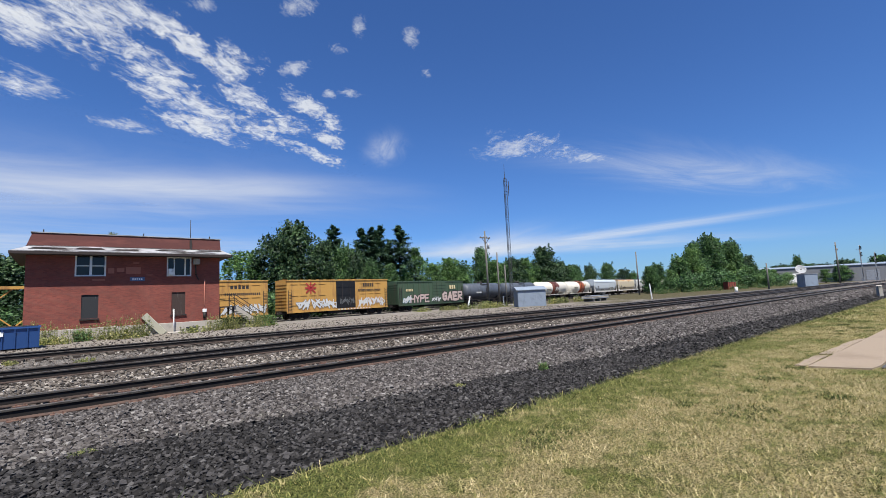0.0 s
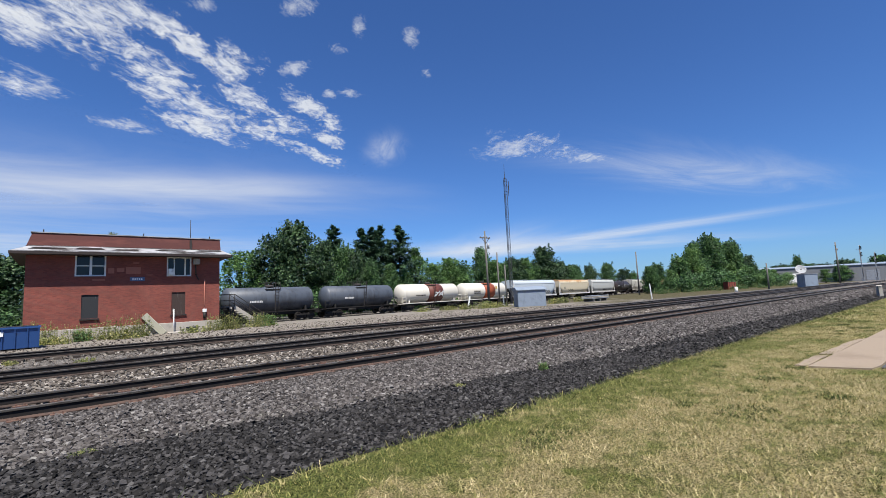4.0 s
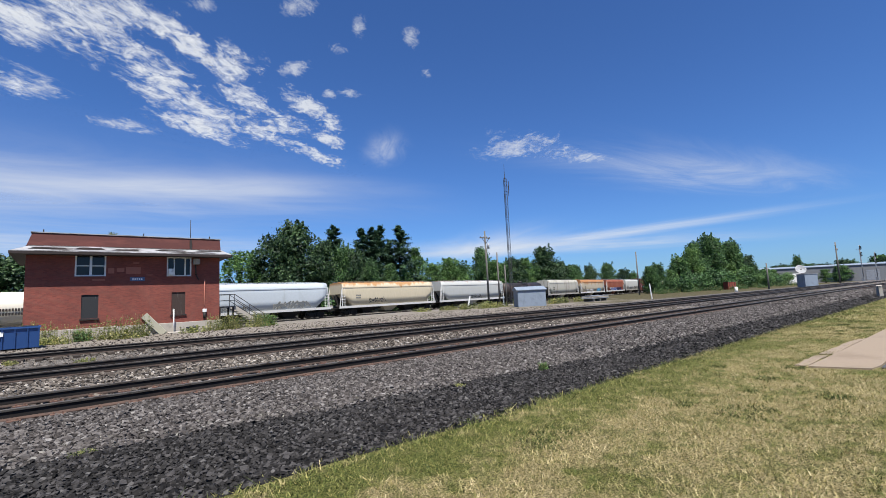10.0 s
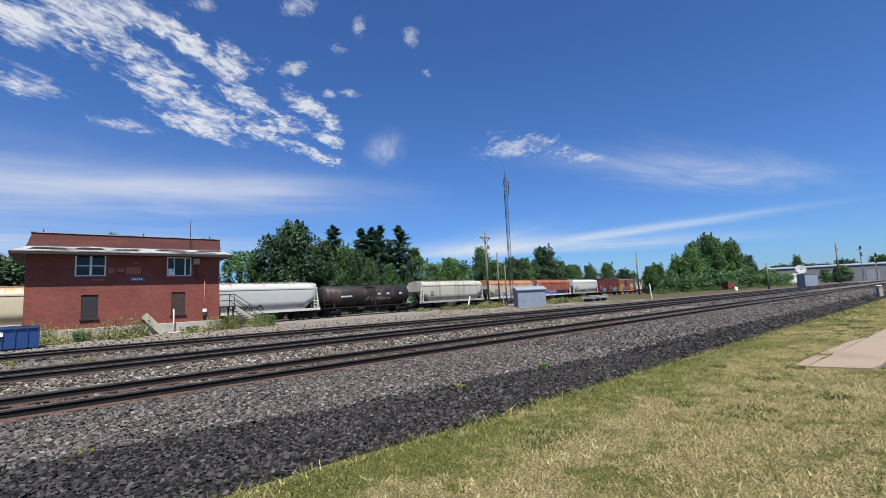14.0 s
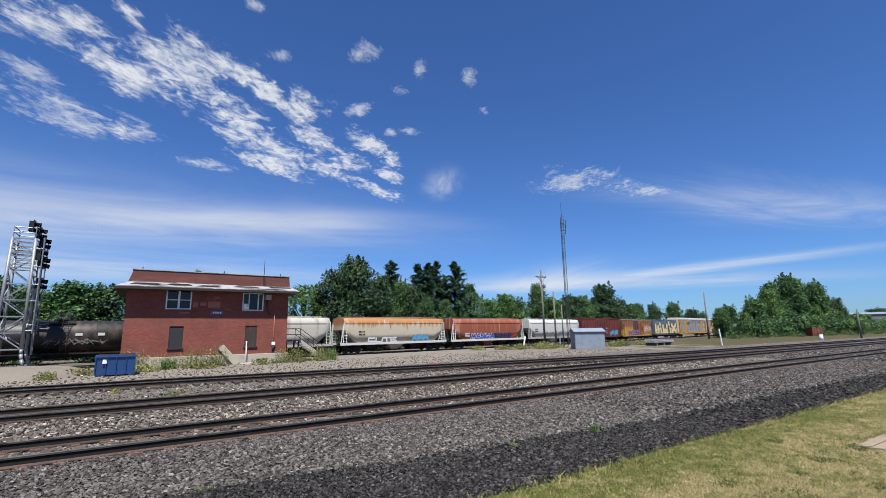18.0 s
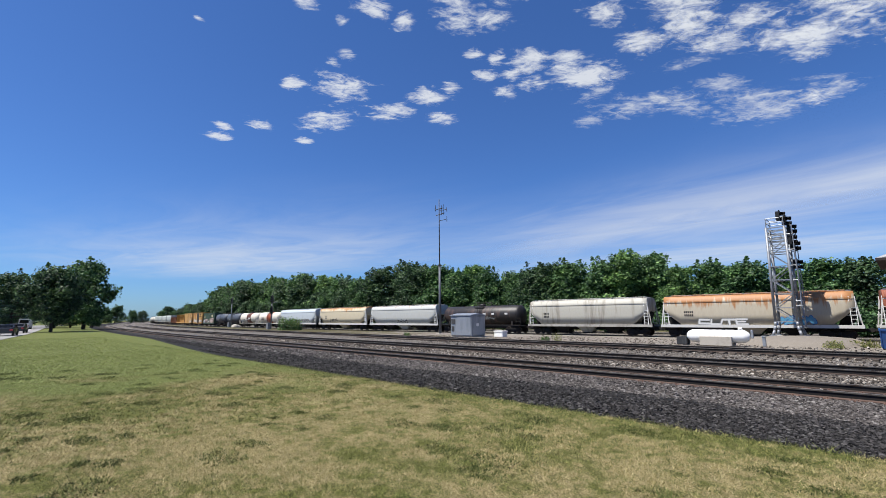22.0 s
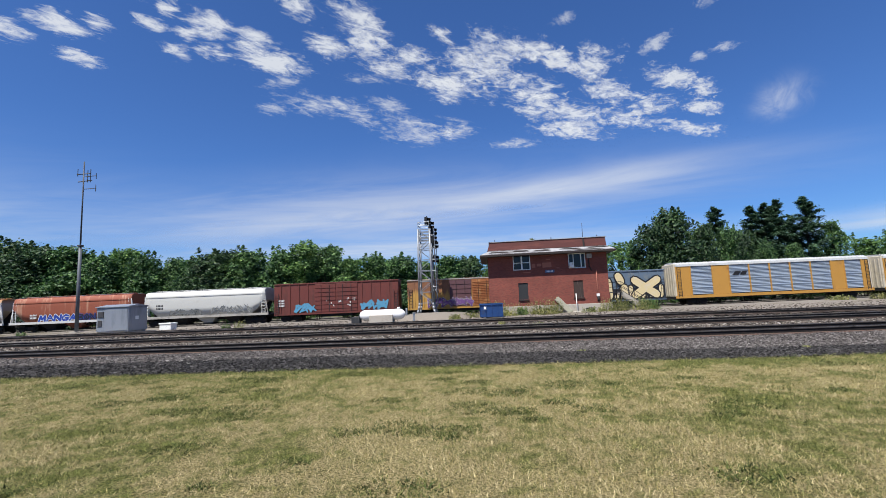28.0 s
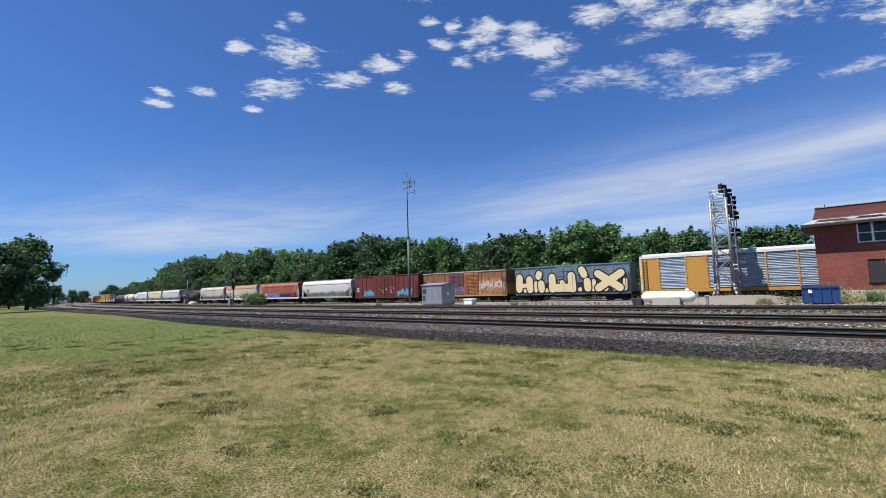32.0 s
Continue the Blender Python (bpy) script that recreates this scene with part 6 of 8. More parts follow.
# scrub at the foot of the wood
SCRUB = [bush("leafy green scrub at the wood's edge", 40 + k, m, 3.2, 2.4, 2600, 0.125) for k, m in enumerate((L_MID, L_DARK, L_LIGHT))]
for i in range(96):
    x = -150 + i * 3.0 + random.uniform(-1, 1)
    if x > 56:
        x = 56 + (i - 68) * 2.4
    y = line_y(x) + 9.5 + random.uniform(-1.2, 2.5)
    s = random.uniform(0.8, 1.5)
    m = pose(x, y, -0.95, 0, 0, random.uniform(0, 360)) @ Matrix.Diagonal((s * 1.2, s * 1.2, s, 1))
    src = SCRUB[i % 3]
    if i < 3:
        src.matrix_basis = m
    else:
        copy_thing(src, m @ unscaled(src))

for i in range(34):
    x = 114 + i * 2.9 + random.uniform(-1, 1)
    s = random.uniform(1.0, 1.9)
    m = pose(x, random.uniform(35, 42), -0.7, 0, 0, random.uniform(0, 360)) @ Matrix.Diagonal((s * 1.2, s * 1.2, s, 1))
    copy_thing(SCRUB[i % 3], m @ unscaled(SCRUB[i % 3]))


# ---------------------------------------------------------------- weeds by the tower and along the yard
def weed_clump(label, seed, height, spread, count, material, bloom=False):
    rng = np.random.default_rng(seed)
    t = thing("weed_clump", label, "weeds")
    stems = bmesh.new()
    c, nrm = [], []
    for k in range(count):
        a, r = rng.uniform(0, math.tau), spread * math.sqrt(rng.uniform(0, 1))
        b = Vector((r * math.cos(a), r * 0.5 * math.sin(a), -0.05))
        tip = b + Vector((rng.normal(0, 0.16) * height, rng.normal(0, 0.1) * height, height * rng.uniform(0.55, 1.15)))
        rod(stems, b, tip, 0.008, 0.003, 3, caps=False)
        s = rng.uniform(0.1, 1.0, (7, 1)) ** 1.4
        p = np.array(b) + (np.array(tip) - np.array(b)) * s + rng.normal(0, 0.07, (7, 3)) * (1.2 - s)
        c.append(p)
        nrm.append(np.tile([0.0, -0.3, 0.8], (7, 1)))
    part("stalk", stems, L_WEED, t)["kind"] = "stuff"
    v, f = leaf_quads(rng, np.concatenate(c), np.concatenate(nrm), 0.055)
    leaf_part("foliage", v, f, material, t)
    return t


W1 = weed_clump("tall straggly green and straw weeds by the foundation", 51, 1.2, 1.2, 72, L_WEED)
W2 = weed_clump("bright green leafy weeds on the gravel", 52, 0.9, 0.8, 150, L_LIGHT)
W3 = weed_clump("low dry yellow weeds on the gravel", 53, 0.5, 1.1, 80, L_WEED)
W4 = weed_clump("low green scrub on the dry verge by the tracks", 54, 0.75, 1.3, 90, L_MID)
first = {}
for src, x, y, s in [(W1, -1.3, 27.6, 1.1), (W1, -0.2, 27.2, 0.9), (W1, 1.0, 27.5, 0.8), (W1, 2.2, 27.4, 0.95), (W1, 3.4, 27.2, 1.2), (W1, 4.1, 27.4, 0.8), (W2, 0.9, 26.6, 0.8), (W3, 2.8, 25.4, 1.2), (W3, -0.6, 25.2, 1.0), (W1, 8.8, 27.5, 0.9), (W1, 9.6, 27.9, 1.0),
                         (W1, 11.9, 28.0, 1.0), (W2, 12.9, 28.6, 1.1), (W1, 10.4, 28.2, 0.9), (W3, 7.2, 26.6, 1.0), (W3, -3.6, 24.5, 1.0), (W3, -5.0, 22.4, 0.9),
                         (W3, 38, 31, 1.5), (W3, 40, 29.5, 1.6), (W3, 41.5, 31, 1.7), (W3, 43, 30.3, 1.5), (W3, 36, 32, 1.3), (W1, 42, 31.5, 0.8), (W3, 49, 29, 1.5), (W3, 52, 28, 1.6), (W3, 55, 29, 1.6), (W3, 58, 28, 1.5), (W3, 47.5, 30.5, 1.2), (W3, 33, 33.5, 1.1), (W3, 66, 31, 1.3),
                         (W2, -40.5, 18.3, 0.5), (W2, -22.5, 17.9, 0.5), (W1, -21.2, 17.6, 0.6), (W2, -78.9, 24.0, 1.5), (W2, -79.8, 24.2, 2.1), (W2, -80.7, 24.0, 2.6), (W2, -81.6, 24.4, 1.6),
                         (W3, 0.6, 10.4, 0.35), (W3, -1.4, 12.0, 0.35), (W3, 0.2, -3.35, 0.12), (W3, 5.2, -4.1, 0.12), (W2, 7.2, -4.3, 0.18),
                         (W4, 96, 33, 1.2), (W4, 101, 35, 1.6), (W4, 105, 31.5, 1.1), (W4, 109, 36, 1.9), (W4, 113, 33, 1.4), (W4, 116, 29, 1.0), (W4, 118, 36, 2.0), (W4, 121, 32, 1.5), (W4, 123.5, 28.2, 1.2), (W4, 124, 34.5, 2.2), (W4, 129, 33, 1.9), (W4, 130, 28, 1.1), (W4, 134, 30, 1.6), (W4, 135, 25.5, 1.0), (W4, 139, 32, 2.1), (W4, 142, 27.5, 1.3), (W4, 147, 30, 1.9), (W4, 150, 25, 1.2), (W4, 155, 28, 1.8), (W4, 160, 24, 1.4), (W4, 166, 27, 2.0)]:
    m = pose(x, y, ground_z(x, y), 0, 0, (x * 53) % 360) @ Matrix.Diagonal((s, s, s, 1))
    if src.name in first:
        copy_thing(src, m @ unscaled(src))
    else:
        first[src.name] = 1
        src.matrix_basis = m


# ---------------------------------------------------------------- clouds: thin sheets high above the yard
def cloud_material(name, scale, lo, hi, stretch, detail=7, rough=0.62, dense=0.95, warp=0.0, turn=0.0, edge=0.35, glow=0.75, cells=0.0):
    """A veil of cloud: noise breaks it up, and it thins out to its sheet's rim."""
    m, n, l, b = nodes_of(name)
    n.remove(b)
    tc = n.new("ShaderNodeTexCoord")
    mp = n.new("ShaderNodeMapping")
    mp.vector_type = "TEXTURE"
    mp.inputs["Scale"].default_value = [1 / k for k in stretch]
    mp.inputs["Rotation"].default_value = (0, 0, radians(turn))
    l.new(tc.outputs["Object"], mp.inputs["Vector"])
    t = n.new("ShaderNodeTexNoise")
    t.inputs["Scale"].default_value, t.inputs["Detail"].default_value, t.inputs["Roughness"].default_value, t.inputs["Distortion"].default_value = scale, detail, rough, warp
    l.new(mp.outputs[0], t.inputs["Vector"])
    # distance from the sheet's middle, in its own box
    g = n.new("ShaderNodeVectorMath")
    g.operation = "MULTIPLY_ADD"
    g.inputs[1].default_value, g.inputs[2].default_value = (2, 2, 0), (-1, -1, 0)
    l.new(tc.outputs["Generated"], g.inputs[0])
    ln = n.new("ShaderNodeVectorMath")
    ln.operation = "LENGTH"
    l.new(g.outputs[0], ln.inputs[0])
    rim = n.new("ShaderNodeMapRange")
    rim.interpolation_type = "SMOOTHSTEP"
    rim.inputs["From Min"].default_value, rim.inputs["From Max"].default_value = 1.0, 1.0 - edge
    l.new(ln.outputs["Value"], rim.inputs["Value"])
    s = t.outputs["Fac"]
    if cells:
        v = n.new("ShaderNodeTexNoise")
        v.inputs["Scale"].default_value, v.inputs["Detail"].default_value = scale * cells, 2
        l.new(mp.outputs[0], v.inputs["Vector"])
        ad = n.new("ShaderNodeMath")
        ad.operation = "MULTIPLY_ADD"
        ad.inputs[1].default_value = 0.45
        l.new(v.outputs["Fac"], ad.inputs[0])
        sc = n.new("ShaderNodeMath")
        sc.operation = "MULTIPLY"
        sc.inputs[1].default_value = 0.55
        l.new(s, sc.inputs[0])
        l.new(sc.outputs[0], ad.inputs[2])
        s = ad.outputs[0]
    low = n.new("ShaderNodeMath")
    low.operation = "MULTIPLY_ADD"
    low.inputs[1].default_value, low.inputs[2].default_value = 0.22, -0.22
    l.new(rim.outputs[0], low.inputs[0])
    sm = n.new("ShaderNodeMath")
    sm.operation = "ADD"
    l.new(s, sm.inputs[0])
    l.new(low.outputs[0], sm.inputs[1])
    d = n.new("ShaderNodeMapRange")
    d.interpolation_type = "SMOOTHSTEP"
    d.inputs["From Min"].default_value, d.inputs["From Max"].default_value, d.inputs["To Max"].default_value = lo, hi, dense
    l.new(sm.outputs[0], d.inputs["Value"])
    k = n.new("ShaderNodeMath")
    k.operation = "MULTIPLY"
    l.new(d.outputs[0], k.inputs[0])
    l.new(rim.outputs[0], k.inputs[1])
    e = n.new("ShaderNodeEmission")
    e.inputs["Color"].default_value, e.inputs["Strength"].default_value = (0.93, 0.96, 1.0, 1), glow * 0.64
    tr = n.new("ShaderNodeBsdfTransparent")
    mx = n.new("ShaderNodeMixShader")
    l.new(k.outputs[0], mx.inputs[0])
    l.new(tr.outputs[0], mx.inputs[1])
    l.new(e.outputs[0], mx.inputs[2])
    l.new(mx.outputs[0], n["Material Output"].inputs["Surface"])
    return m


def cloud_sheet(name, label, cx, cy, z, wx, wy, turn, material):
    bm = bmesh.new()
    n = 28
    c = bm.verts.new((0, 0, 0))
    ring = [bm.verts.new((wx / 2 * math.cos(i * math.tau / n), wy / 2 * math.sin(i * math.tau / n), 0)) for i in range(n)]
    for i in range(n):
        bm.faces.new((c, ring[i], ring[(i + 1) % n]))
    ob = tagged(part(name, bm, material), label, "clouds", kind="structure")
    ob.matrix_basis = pose(cx, cy, z, 0, 0, turn)
    return ob


def puff_material(name, lo, hi, dense, glow=0.78):
    """A ragged patch of cloud combed along the wind, thick in its middle and frayed at its rim."""
    m, n, l, b = nodes_of(name)
    n.remove(b)
    tc = n.new("ShaderNodeTexCoord")
    mp = n.new("ShaderNodeMapping")
    mp.vector_type = "TEXTURE"
    mp.inputs["Rotation"].default_value = (0, 0, radians(48))
    mp.inputs["Scale"].default_value = (1.5, 1.0, 1.0)
    l.new(n.new("ShaderNodeNewGeometry").outputs["Position"], mp.inputs["Vector"])
    total = None
    for scale, weight, detail, warp in ((0.016, 0.34, 2, 0.5), (0.040, 0.40, 5, 1.2), (0.12, 0.26, 6, 0.8)):
        t = n.new("ShaderNodeTexNoise")
        t.inputs["Scale"].default_value, t.inputs["Detail"].default_value, t.inputs["Roughness"].default_value, t.inputs["Distortion"].default_value = scale, detail, 0.62, warp
        l.new(mp.outputs[0], t.inputs["Vector"])
        k = n.new("ShaderNodeMath")
        k.operation = "MULTIPLY_ADD"
        k.inputs[1].default_value, k.inputs[2].default_value = weight, 0.0
        l.new(t.outputs["Fac"], k.inputs[0])
        if total is not None:
            l.new(total, k.inputs[2])
        total = k.outputs[0]
    g = n.new("ShaderNodeVectorMath")
    g.operation = "MULTIPLY_ADD"
    g.inputs[1].default_value, g.inputs[2].default_value = (2, 2, 0), (-1, -1, 0)
    l.new(tc.outputs["Generated"], g.inputs[0])
    ln = n.new("ShaderNodeVectorMath")
    ln.operation = "LENGTH"
    l.new(g.outputs[0], ln.inputs[0])
    rim = n.new("ShaderNodeMapRange")
    rim.interpolation_type = "SMOOTHSTEP"
    rim.inputs["From Min"].default_value, rim.inputs["From Max"].default_value, rim.inputs["To Min"].default_value, rim.inputs["To Max"].default_value = 1.0, 0.0, -1.40, -0.52
    l.new(ln.outputs["Value"], rim.inputs["Value"])
    sm = n.new("ShaderNodeMath")
    sm.operation = "MULTIPLY_ADD"
    sm.inputs[1].default_value = 3.1
    l.new(total, sm.inputs[0])
    l.new(rim.outputs[0], sm.inputs[2])
    d = n.new("ShaderNodeMapRange")
    d.interpolation_type = "SMOOTHSTEP"
    d.inputs["From Min"].default_value, d.inputs["From Max"].default_value, d.inputs["To Max"].default_value = lo, hi, dense
    l.new(sm.outputs[0], d.inputs["Value"])
    e = n.new("ShaderNodeEmission")
    e.inputs["Color"].default_value, e.inputs["Strength"].default_value = (0.92, 0.955, 1.0, 1), glow * 0.64
    mx = n.new("ShaderNodeMixShader")
    l.new(d.outputs[0], mx.inputs[0])
    l.new(n.new("ShaderNodeBsdfTransparent").outputs[0], mx.inputs[1])
    l.new(e.outputs[0], mx.inputs[2])
    l.new(mx.outputs[0], n["Material Output"].inputs["Surface"])
    return m


PUFF = puff_material("puffy_cloud", 0.62, 1.22, 0.84)
FRAYED = puff_material("frayed_cloud", 0.60, 1.35, 0.62, 0.76)
VEIL = cloud_material("cirrus_veil", 0.0030, 0.0, 0.66, (0.35, 1.3, 1), 8, 0.6, 0.64, 0.8, 0, 0.98, 0.77)
HAZE = cloud_material("thin_cirrus", 0.0028, -0.05, 0.72, (0.6, 1.3, 1), 8, 0.62, 0.6, 0.9, 0, 0.98, 0.74)
FAINT = cloud_material("faint_cirrus", 0.0034, 0.15, 0.85, (0.45, 1.6, 1), 8, 0.65, 0.60, 1.0, 0, 0.95, 0.74)
FEATHER = cloud_material("faint_feather", 0.014, 0.12, 0.85, (1.2, 0.4, 1), 8, 0.7, 0.6, 0.9, 0, 0.98, 0.8)


def puffs(label, material, z, rows):
    """Single clouds over the yard: middle, length, width and bearing of each."""
    for k, (x, y, long, wide, turn) in enumerate(rows):
        cloud_sheet("cloud_puff", label, x, y, z + 0.4 * k, long * 1.5, wide * 1.75, turn, material)


puffs("small white fleecy cloud of a broken field", PUFF, 300, [(153, 555, 152, 86, 58), (22, 512, 164, 62, 60), (-42, 463, 85, 30, 59), (-123, 435, 134, 64, 75), (-174, 473, 99, 57, 75), (-132, 477, 68, 56, -33), (-183, 395, 74, 53, 77), (-283, 408, 82, 55, 85), (-247, 439, 71, 45, 32), (-341, 395, 61, 42, -82), (-435, 377, 96, 74, -37), (-392, 387, 53, 37, -41), (-314, 464, 62, 49, -66), (-353, 456, 85, 43, -79), (-319, 420, 55, 31, -55), (-258, 493, 120, 81, 39), (-474, 449, 74, 54, 85), (-125, 528, 119, 61, 38), (-80, 517, 88, 60, 76)])
puffs("bright ragged cloud in the field's thick end", PUFF, 310, [(-45, 604, 278, 98, 51), (25, 580, 211, 88, 55), (59, 533, 164, 67, 35), (99, 565, 120, 55, 49), (86, 641, 183, 91, 48), (143, 748, 385, 148, 50), (199, 684, 215, 82, 51), (278, 735, 198, 107, 48), (286, 657, 177, 70, 44), (347, 690, 128, 54, 49), (391, 784, 173, 58, 44), (421, 882, 243, 79, 35), (277, 815, 258, 96, 31), (166, 840, 268, 103, 36), (-51, 630, 150, 66, 88), (-18, 557, 120, 62, 73), (-60, 822, 130, 48, -83)])
puffs("thin frayed cloud below the field", FRAYED, 320, [(-260, 655, 182, 94, 59), (-210, 707, 227, 77, 77), (-120, 807, 224, 155, 61), (-51, 810, 182, 98, 85), (-147, 590, 125, 51, 15), (-340, 662, 79, 63, -41), (-284, 578, 81, 51, -14), (-145, 682, 111, 56, 63), (69, 919, 134, 85, 9)])
puffs("faint scattered scrap of cloud", FRAYED, 325, [(187, 440, 60, 53, 79), (261, 435, 77, 22, 59), (262, 492, 47, 26, 45), (236, 572, 81, 41, -79), (310, 618, 53, 26, 55), (340, 599, 70, 38, 22), (105, 501, 39, 30, 54), (323, 416, 71, 24, 49), (395, 477, 46, 27, 49), (-1, 392, 56, 47, 10), (65, 427, 28, 23, 32), (-94, 422, 31, 22, -70)])
puffs("small white cloud trailing off from the field", PUFF, 330, [(-406, 179, 56, 28, -76), (-365, 242, 64, 45, 79), (-358, 278, 50, 31, -39), (-408, 228, 28, 20, -16), (-361, 205, 23, 18, -8), (-535, 309, 109, 96, 50), (-488, 265, 38, 26, -18), (-464, 270, 41, 33, -6), (-654, 349, 167, 94, 22), (-559, 415, 113, 79, 18), (-748, 274, 79, 51, 81), (-796, 230, 55, 39, -62)])
puffs("small white cloud at the field's far end", PUFF, 336, [(-855, 247, 63, 56, -45), (-770, 374, 53, 37, -10), (-584, 256, 62, 44, -1), (-294, 261, 35, 34, 39), (-521, 113, 22, 18, 35), (-310, 332, 109, 100, -78), (-250, 336, 70, 33, 81), (-196, 387, 78, 49, 73), (-357, 394, 47, 43, 80), (-341, 421, 55, 27, -54), (-221, 329, 63, 24, 56)])
cloud_sheet("cloud_veil", "long bright band of high cirrus", 230, 1290, 310, 1600, 470, -25, VEIL)
cloud_sheet("cloud_veil", "wide soft cirrus towards the horizon", -450, 1560, 312, 3600, 1500, -9, HAZE)
cloud_sheet("cloud_veil", "low cirrus far beyond the wood", -600, 2700, 313, 6000, 2400, 0, HAZE)
cloud_sheet("cloud_veil", "thin cirrus streaks beyond the mast", 1450, 450, 314, 1900, 560, -12, FAINT)
puffs("single feathery cloud above the mast", FRAYED, 306, [(720, 600, 250, 190, 72), (880, 560, 330, 110, -10)])
cloud_sheet("cloud_wisp", "faint upright wisp of cloud", 505, 760, 308, 130, 330, -30, FEATHER)
cloud_sheet("cloud_veil", "bright low cirrus bank behind the pole", 2300, 2230, 315, 2900, 1200, 57, VEIL)
cloud_sheet("cloud_veil", "thin bright cirrus streak beyond the yard", 2450, 1330, 315.5, 2600, 700, 92, VEIL)
cloud_sheet("cloud_veil", "low pale cirrus behind the pole", 2600, 2100, 316, 5000, 1900, -40, HAZE)
cloud_sheet("cloud_veil", "pale haze low over the horizon down the line", -2500, 900, 317, 4200, 2600, 10, HAZE)


# ---------------------------------------------------------------- freight train
def finish(bm, name, material):
    me = bpy.data.meshes.new(name)
    bm.to_mesh(me)
    bm.free()
    me.materials.append(material)
    return me


def truck_mesh():
    bm = bmesh.new()
    for y in (-0.98, 0.98):
        o = [(-1.25, 0.62), (-1.25, 0.42), (-0.75, 0.36), (-0.45, 0.20), (0.45, 0.20), (0.75, 0.36), (1.25, 0.42), (1.25, 0.62), (0.6, 0.72), (-0.6, 0.72)]
        a, b = [bm.verts.new((px, y - 0.08, pz)) for px, pz in o], [bm.verts.new((px, y + 0.08, pz)) for px, pz in o]
        for i in range(len(o)):
            bm.faces.new((a[i], a[(i + 1) % len(o)], b[(i + 1) % len(o)], b[i]))
        bm.faces.new(a[::-1])
        bm.faces.new(b)
        for x in (-0.87, 0.87):
            rod(bm, (x, y - 0.12, 0.46), (x, y + 0.12, 0.46), 0.15, n=10)
        for x in (-0.18, 0.18):
            rod(bm, (x, y - 0.1, 0.24), (x, y - 0.1, 0.6), 0.09, n=8)
    box(bm, -0.25, 0.25, -1.0, 1.0, 0.55, 0.82)
    for x in (-0.87, 0.87):
        rod(bm, (x, -0.8, 0.46), (x, 0.8, 0.46), 0.08, n=8)
    return finish(bm, "truck", M_CHASSIS)


def wheel_mesh():
    bm = bmesh.new()
    lathe(bm, [(-0.06, 0.0), (-0.07, 0.14), (-0.03, 0.16), (-0.03, 0.37), (-0.07, 0.39), (-0.07, 0.455), (0.05, 0.46), (0.055, 0.485), (0.075, 0.485), (0.075, 0.38), (0.03, 0.36), (0.03, 0.15), (0.06, 0.0)], 20, pose(0, 0, 0, 0, 0, 90))
    return finish(bm, "wheel", M_WHEEL)


TRUCK_ME, WHEEL_ME = truck_mesh(), wheel_mesh()


def ladder_mesh(h, material, name):
    bm = bmesh.new()
    for x in (-0.21, 0.21):
        box(bm, x - 0.025, x + 0.025, -0.02, 0.02, 0, h)
    k = 0
    while 0.18 + k * 0.36 < h:
        box(bm, -0.19, 0.19, -0.015, 0.015, 0.16 + k * 0.36, 0.195 + k * 0.36)
        k += 1
    return finish(bm, name, material)


LADDER_W, LADDER_B = ladder_mesh(2.6, M_WHITE, "pale_ladder"), ladder_mesh(2.6, M_IRON, "dark_ladder")
TALL_LADDER = ladder_mesh(3.6, M_IRON, "tall_ladder")
TRAIN = []


def rolling_stock(name, label, n, off, category, group):
    """A car's Empty at rail level, its two trucks with their wheels, couplers and brake hoses."""
    c = thing(name, label, category, group=group)
    for x in (-n / 2 + off, n / 2 - off):
        t = shared("truck", TRUCK_ME, c, pose(x, 0, 0))
        for wx in (-0.87, 0.87):
            for wy in (-0.75, 0.75):
                shared("wheel", WHEEL_ME, t, pose(wx, wy, 0.485, 0, 0, 0 if wy > 0 else 180))
    for s in (-1, 1):
        bm = boxes((min(s * (n / 2 - 0.4), s * (n / 2 + 0.58)), max(s * (n / 2 - 0.4), s * (n / 2 + 0.58)), -0.12, 0.12, 0.78, 1.0))
        box(bm, s * (n / 2 + 0.42) - 0.15, s * (n / 2 + 0.42) + 0.15, -0.2, 0.2, 0.72, 1.06)
        part("coupler", bm, M_CHASSIS, c)
    return c


